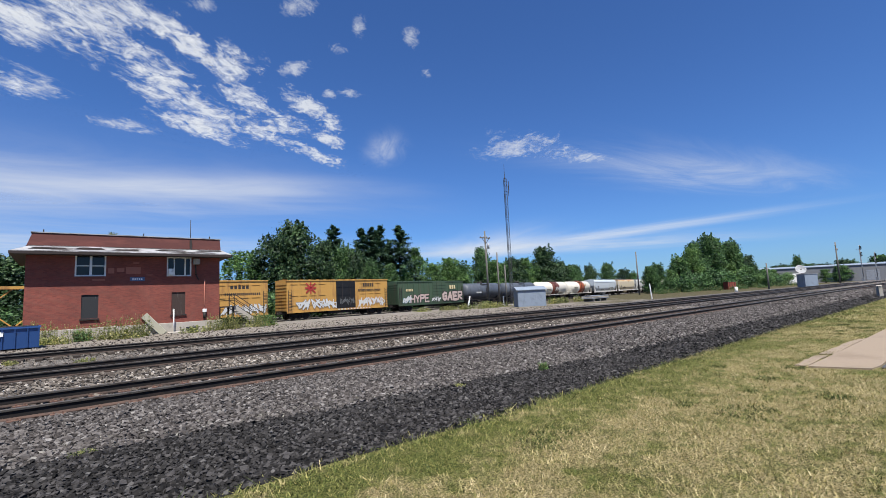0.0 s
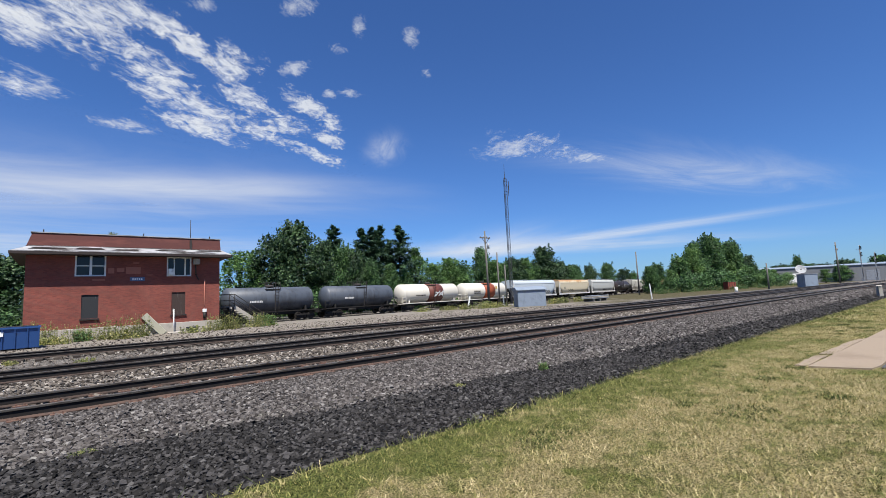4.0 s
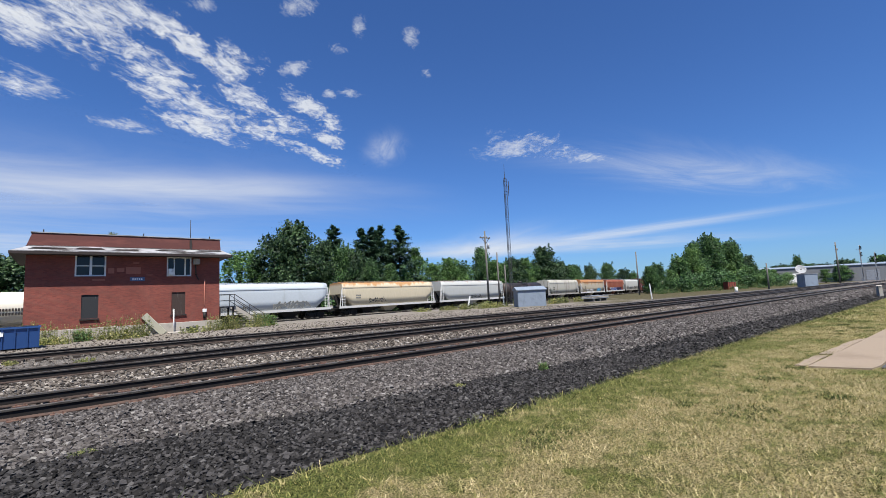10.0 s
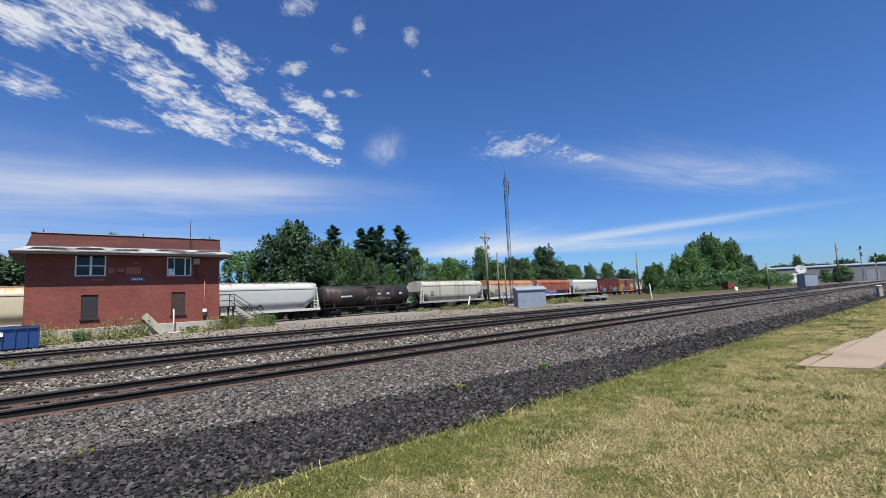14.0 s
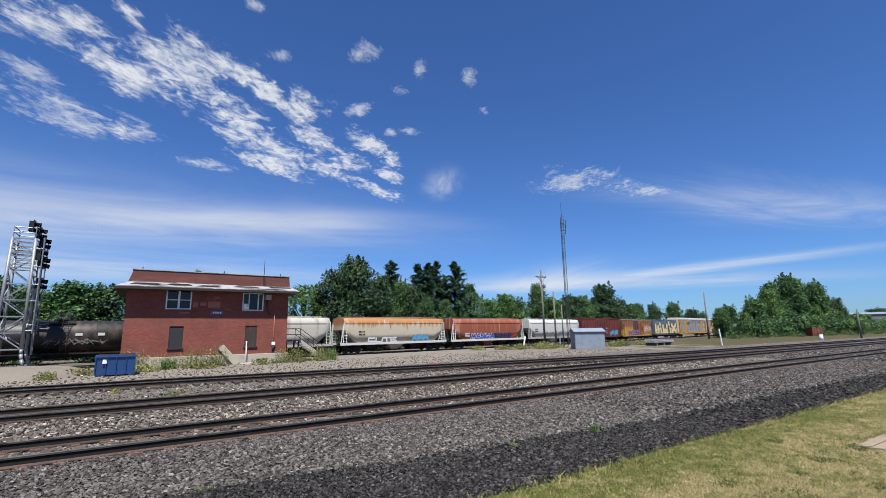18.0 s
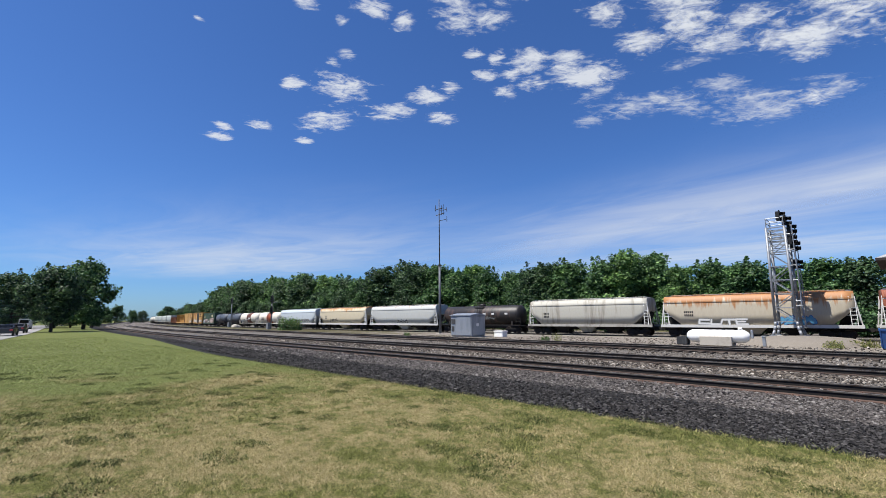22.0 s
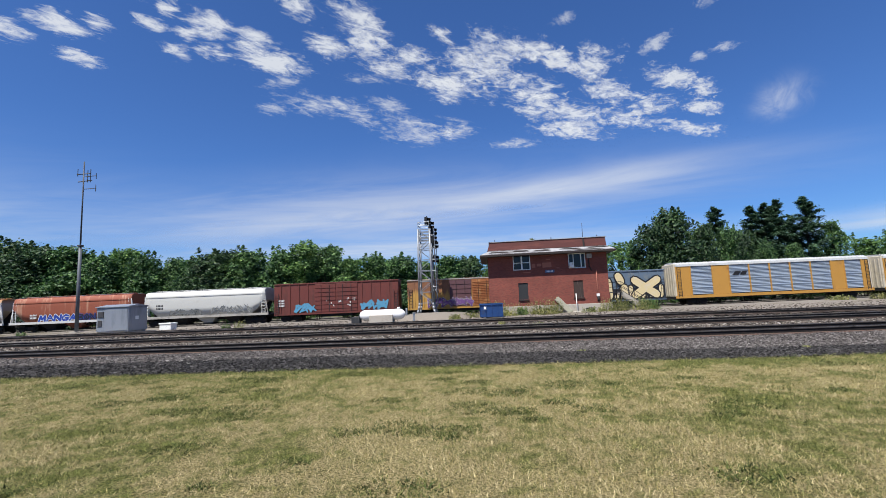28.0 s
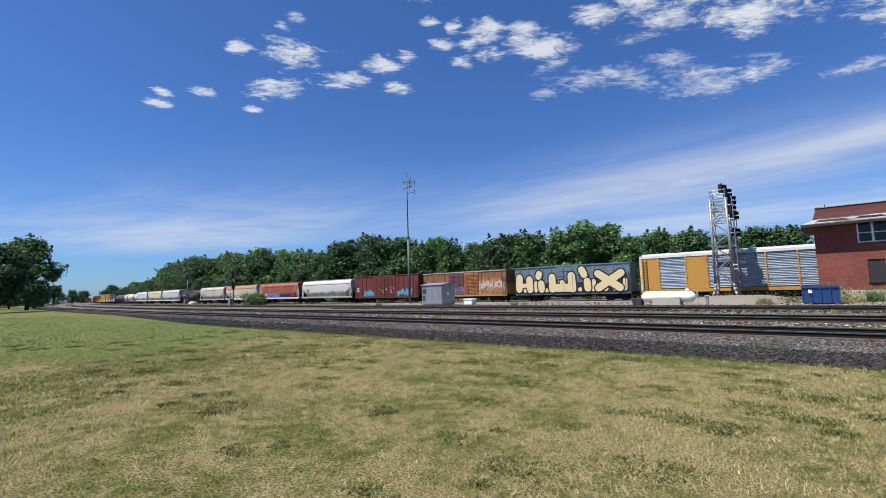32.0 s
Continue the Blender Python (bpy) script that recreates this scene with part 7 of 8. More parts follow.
# --- painted marks
# the words that can be read
LETTERS = {"M": [(0, 0), (0.12, 1), (0.5, 0.35), (0.88, 1), (1, 0)], "A": [(0, 0), (0.5, 1), (1, 0), (0.78, 0.38), (0.25, 0.38)], "N": [(0, 0), (0, 1), (1, 0), (1, 1)],
           "G": [(0.95, 0.85), (0.5, 1), (0.05, 0.7), (0.05, 0.25), (0.5, 0), (0.95, 0.2), (0.95, 0.48), (0.55, 0.48)], "B": [(0, 0), (0, 1), (0.8, 0.9), (0.7, 0.55), (0, 0.5), (0.9, 0.35), (0.8, 0), (0, 0)],
           "O": [(0.5, 1), (0.05, 0.65), (0.05, 0.35), (0.5, 0), (0.95, 0.35), (0.95, 0.65), (0.5, 1)], "I": [(0.5, 0), (0.5, 1)], "E": [(0.95, 1), (0, 1), (0, 0.52), (0.75, 0.52), (0, 0.52), (0, 0), (0.95, 0)],
           "C": [(1, 0.9), (0.1, 0.95), (0, 0.1), (1, 0.05)], "U": [(0, 1), (0.05, 0.05), (0.95, 0.05), (1, 1)], "T": [(0, 1), (1, 1), (0.5, 1), (0.5, 0)],
           "H": [(0, 0), (0.05, 1), (0, 0.5), (1, 0.5), (1, 1), (0.95, 0)], "Y": [(0, 1), (0.5, 0.5), (1, 1), (0.5, 0.5), (0.5, 0)], "P": [(0, 0), (0, 1), (0.9, 0.95), (0.95, 0.55), (0, 0.45)], "R": [(0, 0), (0, 1), (0.9, 0.95), (0.9, 0.55), (0, 0.48), (0.95, 0)]}


def stroke(bm, a, b, r, y):
    d = math.atan2(b[1] - a[1], b[0] - a[0])
    pts = [(a[0] + r * math.cos(d + math.pi / 2 + k * math.pi / 4), a[1] + r * math.sin(d + math.pi / 2 + k * math.pi / 4)) for k in range(5)]
    pts += [(b[0] + r * math.cos(d - math.pi / 2 + k * math.pi / 4), b[1] + r * math.sin(d - math.pi / 2 + k * math.pi / 4)) for k in range(5)]
    bm.faces.new([bm.verts.new((px, y, pz)) for px, pz in pts])


def spray(car, x0, x1, z0, z1, y, letters, fill, rim, seed, fat=0.14, name="graffiti", word=""):
    """Sprayed shapes side by side, or the letters of a word: rim colour below, fill colour above."""
    rng = random.Random(seed)
    w = (x1 - x0) / letters
    for k in range(letters):
        g = LETTERS[word[k]] if word else [(0.5 + 0.42 * math.cos(2.1 * i + k) + rng.uniform(-0.3, 0.3), 0.5 + 0.5 * math.sin(2.6 * i + k * 1.7) + rng.uniform(-0.15, 0.15)) for i in range(7)]
        cx, tilt, lift = x0 + k * w, rng.uniform(-0.1, 0.15), rng.uniform(-0.06, 0.06)
        r = fat * min(w, z1 - z0) * rng.uniform(0.85, 1.25) * (1.0 if word else 0.62)
        pts = [(cx + r - 0.1 * w + (w * (1.02 if word else 1.5) - 2 * r) * (u + tilt * (v - 0.5)), z0 + r + (z1 - z0 - 2 * r) * min(max(v + lift, 0), 1)) for u, v in g]
        low, top = bmesh.new(), bmesh.new()
        for i, (a, b) in enumerate(zip(pts, pts[1:])):
            stroke(low, a, b, r * (1.55 if word else 1.35), y - 0.004 - 0.0004 * i - 0.00008 * k)
            stroke(top, a, b, r, y - 0.010 - 0.0004 * i - 0.00008 * k)
        rim_ob = part(name, low, rim, car)
        part("letter_fill", top, fill, rim_ob)


MARK_ME = {}


def marks(car, x, z, y, material, rows=2, w=0.9, h=0.16):
    """Stencilled marks that cannot be read: a row of short bars."""
    key = (material.name, h)
    if key not in MARK_ME:
        MARK_ME[key] = finish(boxes((0, h * 0.6, -0.006, 0, 0, h)), "stencil_bar", material)
    for i in range(rows):
        for k in range(max(1, int(w / (h * 0.85)))):
            shared("stencil_bar", MARK_ME[key], car, pose(x + k * h * 0.85, y, z - i * h * 1.6))


def balloon(car, pts, r, y, fill=None, k=0):
    """One fat sprayed letter shape with its black outline."""
    low, top = bmesh.new(), bmesh.new()
    for i, (a, b) in enumerate(zip(pts, pts[1:])):
        stroke(low, a, b, r + 0.17, y - 0.003 - 0.0003 * i - 0.0001 * k)
        stroke(top, a, b, r, y - 0.010 - 0.0003 * i - 0.0001 * k)
    part("letter_fill", top, fill or P_CREAM, part("graffiti", low, P_BLACK, car))


P_WHITE = worn("spray_white", (0.5564, 0.5564, 0.541), None, rough=0.6, spread=0.2)
P_BLACK = worn("spray_black", (0.0116, 0.0116, 0.0132), None, rough=0.55)
P_GREY = worn("spray_grey", (0.1314, 0.1391, 0.1391), None, rough=0.7, spread=0.3)
P_BLUE = worn("spray_blue", (0.0155, 0.0464, 0.2628), None, rough=0.55)
P_SKY = worn("spray_sky_blue", (0.0773, 0.255, 0.4019), None, rough=0.6)
P_CREAM = worn("spray_cream", (0.55, 0.45, 0.25), (0.52, 0.45, 0.33), 0.5, 0.6, scale=1.2)
P_PURPLE = worn("spray_purple", (0.1236, 0.0541, 0.1855), None, rough=0.6)
P_PINK = worn("spray_pink", (0.45, 0.35, 0.31), None, rough=0.6)
P_RED = worn("spray_red", (0.3478, 0.0309, 0.0309), None, rough=0.6)


# --- covered hoppers
def hopper(label, n, H, paint, sill, roof, ladder=LADDER_W, bays=3):
    c = rolling_stock("covered_hopper", label, n, 1.9, "rail car", "freight train cars")
    e = n / 2
    top = H - 0.12
    xs = [-e + 0.45, -e + 1.25, -e + 2.15] + [-e + 2.15 + (n - 4.3) * k / 6 for k in range(1, 6)] + [e - 2.15, e - 1.25, e - 0.45]
    lows = [2.95, 2.1, 1.36] + [1.36] * 5 + [1.36, 2.1, 2.95]

    def section(zb):
        side = [(1.53, zb), (1.575, zb + (3.35 - zb) * 0.5), (1.575, 3.35), (1.55, 3.75), (1.42, top - 0.16), (1.1, top - 0.04), (0.55, top)]
        return side + [(-y, z) for y, z in reversed(side)]

    bm = bmesh.new()
    rings = [[bm.verts.new((x, y, z)) for y, z in section(zb)] for x, zb in zip(xs, lows)]
    m = len(rings[0])
    for a, b in zip(rings, rings[1:]):
        for i in range(m):
            f = bm.faces.new((a[i], a[(i + 1) % m], b[(i + 1) % m], b[i]))
            f.smooth = i not in (m - 1, 6)
    bm.faces.new(rings[0][::-1])
    bm.faces.new(rings[-1])
    bmesh.ops.recalc_face_normals(bm, faces=bm.faces)
    part("body", bm, paint, c)
    for y0, y1 in ((-1.6, -1.42), (1.42, 1.6)):
        part("side_sill", boxes((-e, e, y0, y1, 1.06, 1.355)), sill, c)
    part("top_chord", boxes((-e + 0.5, e - 0.5, -1.60, -1.50, 3.74, 3.86)), roof, c)
    part("top_chord", boxes((-e + 0.5, e - 0.5, 1.50, 1.60, 3.74, 3.86)), roof, c)
    for y0, y1 in ((-0.95, -0.55), (0.55, 0.95)):
        bm = bmesh.new()
        box(bm, -e + 0.6, e - 0.6, y0, y1, top + 0.05, top + 0.09)
        k = -e + 0.9
        while k < e - 0.7:
            box(bm, k, k + 0.06, y0 + 0.05, y1 - 0.05, top - 0.06, top + 0.05)
            k += 1.2
        part("running_board", bm, M_GALV, c)
    part("hatch_trough", soft_box(-e + 1.0, e - 1.0, -0.34, 0.34, top, top + 0.14, 0.03), roof, c)
    for s in (-1, 1):
        part("end_platform", boxes((min(s * (e - 1.9), s * e), max(s * (e - 1.9), s * e), -1.41, 1.41, 1.0, 1.1)), M_CHASSIS, c)
        for y in (-1.46, 1.46):
            bm = bmesh.new()
            bar(bm, (s * (e - 0.12), y, 1.36), (s * (e - 0.42), y, 3.6), 0.10, 0.10)
            part("end_post", bm, sill, c)
            shared("ladder", ladder, c, pose(s * (e - 0.62), y * 1.06, 1.34))
            bm = bmesh.new()
            rod(bm, (s * (e - 0.12), y, 2.25), (s * (e - 1.35), y, 2.25), 0.03, n=5)
            part("hand_rail", bm, sill, c)
        # black plate added in the open car end, standing for the shade inside
        bm = bmesh.new()
        bar(bm, (s * (e - 1.3), 0, 1.1), (s * (e - 0.6), 0, 2.9), 0.14, 1.0)
        part("end_gap_shade", bm, M_CHASSIS, c)
        bm = bmesh.new()
        rod(bm, (s * (e - 0.3), -0.5, 1.1), (s * (e - 0.3), -0.5, 1.5), 0.18, n=10)
        part("brake_cylinder", bm, M_CHASSIS, c)
    part("centre_sill", boxes((-e, e, -0.3, 0.3, 0.7, 1.04)), M_CHASSIS, c)
    span = (n - 6.4) / bays
    for k in range(bays):
        x = -n / 2 + 3.2 + span * (k + 0.5)
        bm = bmesh.new()
        a = [bm.verts.new((x + sx * span * 0.46, sy * 1.38, 1.355)) for sx, sy in ((-1, -1), (1, -1), (1, 1), (-1, 1))]
        b = [bm.verts.new((x + sx * span * 0.16, sy * 0.6, 0.36)) for sx, sy in ((-1, -1), (1, -1), (1, 1), (-1, 1))]
        for i in range(4):
            bm.faces.new((a[i], b[i], b[(i + 1) % 4], a[(i + 1) % 4]))
        bm.faces.new(b)
        part("outlet_bay", bm, paint if k % 2 else M_CHASSIS, c)
        part("outlet_gate", boxes((x - span * 0.2, x + span * 0.2, -0.75, 0.75, 0.24, 0.355)), M_CHASSIS, c)
    return c


# --- tank cars
def tank(label, n, paint, band=None, band_at=(-0.12, 0.14), frame_paint=None, R=1.46, rings=0):
    c = rolling_stock("tank_car", label, n, 1.7, "rail car", "freight train cars")
    e, zc = n / 2 - 0.35, 2.66
    bm = bmesh.new()
    prof = [(-e, 0.0), (-e + 0.05, 0.5), (-e + 0.18, 0.95), (-e + 0.38, 1.27), (-e + 0.6, R), (e - 0.6, R), (e - 0.38, 1.27), (e - 0.18, 0.95), (e - 0.05, 0.5), (e, 0.0)]
    lathe(bm, prof, 32, Matrix.Translation((0, 0, zc)))
    part("vessel", bm, paint, c)
    for x in (-e + 0.62, -e * 0.33, e * 0.33, e - 0.62):
        bm = bmesh.new()
        lathe(bm, [(x - 0.03, R + 0.004), (x - 0.03, R + 0.014), (x + 0.03, R + 0.014), (x + 0.03, R + 0.004)], 32, Matrix.Translation((0, 0, zc)))
        part("weld_band", bm, paint, c)
    if band:
        bm = bmesh.new()
        a, b = band_at[0] * n, band_at[1] * n
        lathe(bm, [(a, R + 0.002), (a, R + 0.016), (b, R + 0.016), (b, R + 0.002)], 32, Matrix.Translation((0, 0, zc)))
        part("paint_band", bm, band, c)
    fp = frame_paint or M_CHASSIS
    part("centre_sill", boxes((-n / 2, n / 2, -0.3, 0.3, 0.75, 1.15)), M_CHASSIS, c)
    for y in (-1.42, 1.42):
        part("side_sill", boxes((-n / 2 + 0.1, n / 2 - 0.1, y - 0.06, y + 0.06, 1.12, 1.24)), fp, c)
        for s in (-1, 1):
            bm = bmesh.new()
            for x in (0.1, 0.9):
                rod(bm, (s * (n / 2 - x), y, 1.2), (s * (n / 2 - x), y, 2.15), 0.03, n=5)
            rod(bm, (s * (n / 2 - 0.1), y, 2.15), (s * (n / 2 - 0.9), y, 2.15), 0.03, n=5)
            rod(bm, (s * (n / 2 - 0.1), y, 1.7), (s * (n / 2 - 0.9), y, 1.7), 0.03, n=5)
            part("end_railing", bm, fp, c)
    for s in (-1, 1):
        part("end_platform", boxes((min(s * (n / 2 - 1.2), s * n / 2), max(s * (n / 2 - 1.2), s * n / 2), -1.3, 1.3, 1.06, 1.12)), fp, c)
        bm = bmesh.new()
        prism(bm, [(-1.2, 1.12), (1.2, 1.12), (1.15, 1.75), (0.7, 1.5), (0, 1.3), (-0.7, 1.5), (-1.15, 1.75)], s * (n / 2 - 1.75) - 0.12, s * (n / 2 - 1.75) + 0.12)
        part("saddle", bm, fp, c)
    for y in (-1.52, 1.52):
        shared("ladder", TALL_LADDER, c, pose(0.25, y, 1.05))
    bm = bmesh.new()
    rod(bm, (0, 0, zc + R - 0.1), (0, 0, zc + R + 0.28), 0.5, 0.5, 16)
    part("dome_cover", bm, M_IRON if band or paint is M_TANKD else paint, c)
    bm = boxes((-0.9, 0.9, -1.1, -0.55, zc + R - 0.28, zc + R - 0.22), (-0.9, 0.9, 0.55, 1.1, zc + R - 0.28, zc + R - 0.22))
    for x in (-0.88, 0.0, 0.88):
        for y in (-1.08, 1.08):
            rod(bm, (x, y, zc + R - 0.25), (x, y, zc + R + 0.55), 0.025, n=5)
    for y in (-1.08, 1.08):
        rod(bm, (-0.88, y, zc + R + 0.55), (0.88, y, zc + R + 0.55), 0.025, n=5)
    part("top_platform", bm, M_IRON, c)
    bm = bmesh.new()
    rod(bm, (0, 0, 0.9), (0, 0, zc - R + 0.05), 0.16, n=10)
    part("bottom_valve", bm, M_CHASSIS, c)
    bm = bmesh.new()
    rod(bm, (-2.2, -0.9, 0.85), (-1.1, -0.9, 0.85), 0.2, n=10)
    part("air_reservoir", bm, M_CHASSIS, c)
    return c


# --- boxcars
def boxcar(label, n, H, paint, doors, roof, rib_x, trim=None, rows=()):
    """doors: (x0, x1, material, bars); rib_x: places of the side posts."""
    c = rolling_stock("boxcar", label, n, 2.0, "rail car", "freight train cars")
    e = n / 2
    bm = bmesh.new()
    prism(bm, [(-1.48, 1.05), (1.48, 1.05), (1.48, H - 0.22), (1.30, H - 0.13), (0, H - 0.05), (-1.30, H - 0.13), (-1.48, H - 0.22)], -e + 0.06, e - 0.06)
    part("body", bm, paint, c)
    part("roof", boxes((-e, e, -1.56, -1.40, H - 0.26, H - 0.14), (-e, e, 1.40, 1.56, H - 0.26, H - 0.14)), roof, c)
    rb = bmesh.new()
    k = -e + 0.3
    while k < e - 0.2:
        prism(rb, [(-1.42, H - 0.14), (1.42, H - 0.14), (0, H - 0.01)], k, k + 0.09)
        k += 1.15
    part("roof_seam", rb, roof, c)
    me = None
    for x in rib_x:
        for s in (-1, 1):
            if me is None:
                b = boxes((-0.05, 0.05, -0.06, 0.0, 1.2, H - 0.27))
                me = finish(b, "side_post", paint)
            shared("side_post", me, c, pose(x, s * 1.481, 0, 0, 0, 0 if s < 0 else 180))
    for z, h, x0, x1 in rows:
        for s in (-1, 1):
            part("side_rib", boxes((x0, x1, min(s * 1.482, s * 1.53), max(s * 1.482, s * 1.53), z, z + h)), paint, c)
    for s in (-1, 1):
        part("side_sill", boxes((-e + 0.05, e - 0.05, min(s * 1.45, s * 1.55), max(s * 1.45, s * 1.55), 0.86, 1.06)), trim or paint, c)
        for x0, x1, dm, bars in doors:
            d = part("door", soft_box(x0, x1, min(s * 1.485, s * 1.56), max(s * 1.485, s * 1.56), 1.12, H - 0.34, 0.015), dm, c)
            for k in range(bars):
                z = 1.25 + (H - 1.85) * (k + 0.5) / bars
                part("door_rib", boxes((x0 + 0.05, x1 - 0.05, min(s * 1.561, s * 1.60), max(s * 1.561, s * 1.60), z, z + 0.10)), dm, d)
            for k in (0.3, 0.7):
                b = bmesh.new()
                x = x0 + (x1 - x0) * k
                rod(b, (x, s * 1.62, 1.2), (x, s * 1.62, H - 0.4), 0.025, n=5)
                part("lock_rod", b, M_IRON, d)
        # corrugated ends
        for k in range(9):
            z = 1.2 + (H - 1.7) * k / 8.5
            x = s * (e - 0.06)
            part("end_rib", boxes((min(x, x + s * 0.07), max(x, x + s * 0.07), -1.35, 1.35, z, z + 0.2)), paint, c)
        shared("ladder", LADDER_B, c, pose(s * (e - 0.4), -1.60, 1.0))
        shared("ladder", LADDER_B, c, pose(s * (e - 0.4), 1.60, 1.0))
    part("underframe", boxes((-e + 0.1, e - 0.1, -0.5, 0.5, 0.7, 1.04), (-2.0, 2.0, -1.3, 1.3, 0.55, 0.84)), M_CHASSIS, c)
    return c


# --- autoracks
def autorack(label, n, H, post, panel, roof, seed):
    c = rolling_stock("autorack_car", label, n, 3.0, "rail car", "freight train cars")
    e = n / 2
    part("underframe", boxes((-e, e, -1.5, 1.5, 0.78, 1.06)), M_CHASSIS, c)
    part("side_sill", boxes((-e, e, -1.56, -1.5, 0.9, 1.25), (-e, e, 1.5, 1.56, 0.9, 1.25)), post, c, "rusty yellow side sill")
    part("inner_wall", boxes((-e + 0.4, e - 0.4, -1.36, 1.36, 1.07, H - 0.5)), M_CHASSIS, c)
    bm = bmesh.new()
    prism(bm, [(-1.55, H - 0.62), (1.55, H - 0.62), (1.50, H - 0.34), (1.0, H - 0.1), (0, H - 0.04), (-1.0, H - 0.1), (-1.50, H - 0.34)], -e + 0.3, e - 0.3)
    part("roof", bm, roof, c)
    rb = bmesh.new()
    k = -e + 0.4
    while k < e - 0.4:
        prism(rb, [(-1.54, H - 0.6), (-1.58, H - 0.6), (-1.53, H - 0.32), (-1.02, H - 0.07), (-0.98, H - 0.1), (-1.48, H - 0.34)], k, k + 0.06)
        k += 0.42
    part("roof_seam", rb, roof, c)
    cols = [(-e + 0.3, -e + 2.1, 1), (-e + 2.1, -e + 4.9, 0), (-e + 4.9, -e + 7.0, 1)]
    inner = (n - 12.2) / 5
    for k in range(5):
        cols.append((-e + 7.0 + k * inner, -e + 7.0 + (k + 1) * inner, 0))
    cols += [(e - 5.2, e - 3.5, 1), (e - 3.5, e - 1.2, 0), (e - 1.2, e - 0.3, 1)]
    for s in (-1, 1):
        for x0, x1, solid in cols:
            ya, yb = min(s * 1.37, s * 1.50), max(s * 1.37, s * 1.50)
            if solid:
                part("solid_panel", boxes((x0 + 0.01, x1 - 0.01, ya, yb, 1.26, H - 0.63)), post, c, "yellow solid panel")
            else:
                bm = bmesh.new()
                q, z = [], 1.30
                while z < H - 0.7:
                    q += [(s * 1.40, z), (s * 1.47, z + 0.06), (s * 1.47, z + 0.11)]
                    z += 0.17
                q += [(s * 1.40, H - 0.66), (s * 1.37, H - 0.66), (s * 1.37, 1.30)]
                prism(bm, q, x0 + 0.07, x1 - 0.07)
                bmesh.ops.recalc_face_normals(bm, faces=bm.faces)
                part("vent_panel", bm, panel, c, "blue-grey corrugated vent panel")
                for z in (2.15, 3.15, 4.1):
                    part("deck_rail", boxes((x0 + 0.07, x1 - 0.07, min(s * 1.471, s * 1.50), max(s * 1.471, s * 1.50), z, z + 0.07)), panel, c)
            part("post", boxes((x0 - 0.07, x0 + 0.07, min(s * 1.38, s * 1.56), max(s * 1.38, s * 1.56), 1.26, H - 0.63)), post, c)
        part("end_door", soft_box(min(s * (e - 0.3), s * (e - 0.02)), max(s * (e - 0.3), s * (e - 0.02)), -1.45, 1.45, 1.1, H - 0.3, 0.05), M_CREAMP, c, "pale cream end door")
        for k in range(5):
            part("end_rib", boxes((min(s * (e - 0.02), s * (e + 0.04)), max(s * (e - 0.02), s * (e + 0.04)), -1.2 + k * 0.55, -1.05 + k * 0.55, 1.3, H - 0.6)), M_CREAMP, c)
        shared("ladder", TALL_LADDER, c, pose(s * (e - 0.6), -1.58, 1.1))
    return c


def centerbeam(label, n, paint):
    c = rolling_stock("centerbeam_flatcar", label, n, 2.2, "rail car", "freight train cars")
    e = n / 2
    part("deck", boxes((-e, e, -1.45, 1.45, 0.95, 1.2)), paint, c)
    part("side_sill", boxes((-e, e, -1.52, -1.452, 0.8, 1.25), (-e, e, 1.452, 1.52, 0.8, 1.25)), paint, c)
    for s in (-1, 1):
        part("bulkhead", boxes((min(s * (e - 0.5), s * (e - 0.25)), max(s * (e - 0.5), s * (e - 0.25)), -1.4, 1.4, 1.2, 4.6)), paint, c)
    part("top_beam", boxes((-e + 0.5, e - 0.5, -0.3, 0.3, 4.35, 4.6)), paint, c)
    k = 0
    while -e + 1.4 + k * 2.3 < e - 1:
        x = -e + 1.4 + k * 2.3
        part("post", boxes((x - 0.14, x + 0.14, -0.12, 0.12, 1.2, 4.35)), paint, c)
        for za, dx, zb in ((2.2, 1.0, 1.25), (2.2, -1.0, 1.25), (3.4, 1.0, 4.35)):
            bm = bmesh.new()
            bar(bm, (x, -0.06, za), (x + dx, -0.06, zb), 0.16, 0.1)
            part("knee_brace", bm, paint, c)
        k += 1
    return c


def gondola(label, n, paint):
    c = rolling_stock("gondola_car", label, n, 2.0, "rail car", "freight train cars")
    e = n / 2
    part("floor", boxes((-e, e, -1.4, 1.4, 0.95, 1.1)), M_CHASSIS, c)
    for y0, y1 in ((-1.5, -1.42), (1.42, 1.5)):
        part("side", boxes((-e, e, y0, y1, 0.9, 3.4)), paint, c)
    for s in (-1, 1):
        part("end", boxes((min(s * (e - 0.1), s * e), max(s * (e - 0.1), s * e), -1.41, 1.41, 1.1, 3.4)), paint, c)
        k = -e + 0.5
        while k < e:
            part("side_post", boxes((k - 0.07, k + 0.07, min(s * 1.502, s * 1.62), max(s * 1.502, s * 1.62), 1.0, 3.38)), paint, c)
            k += 1.45
        part("top_rail", boxes((-e, e, min(s * 1.4, s * 1.6), max(s * 1.4, s * 1.6), 3.402, 3.52)), paint, c)
    return c


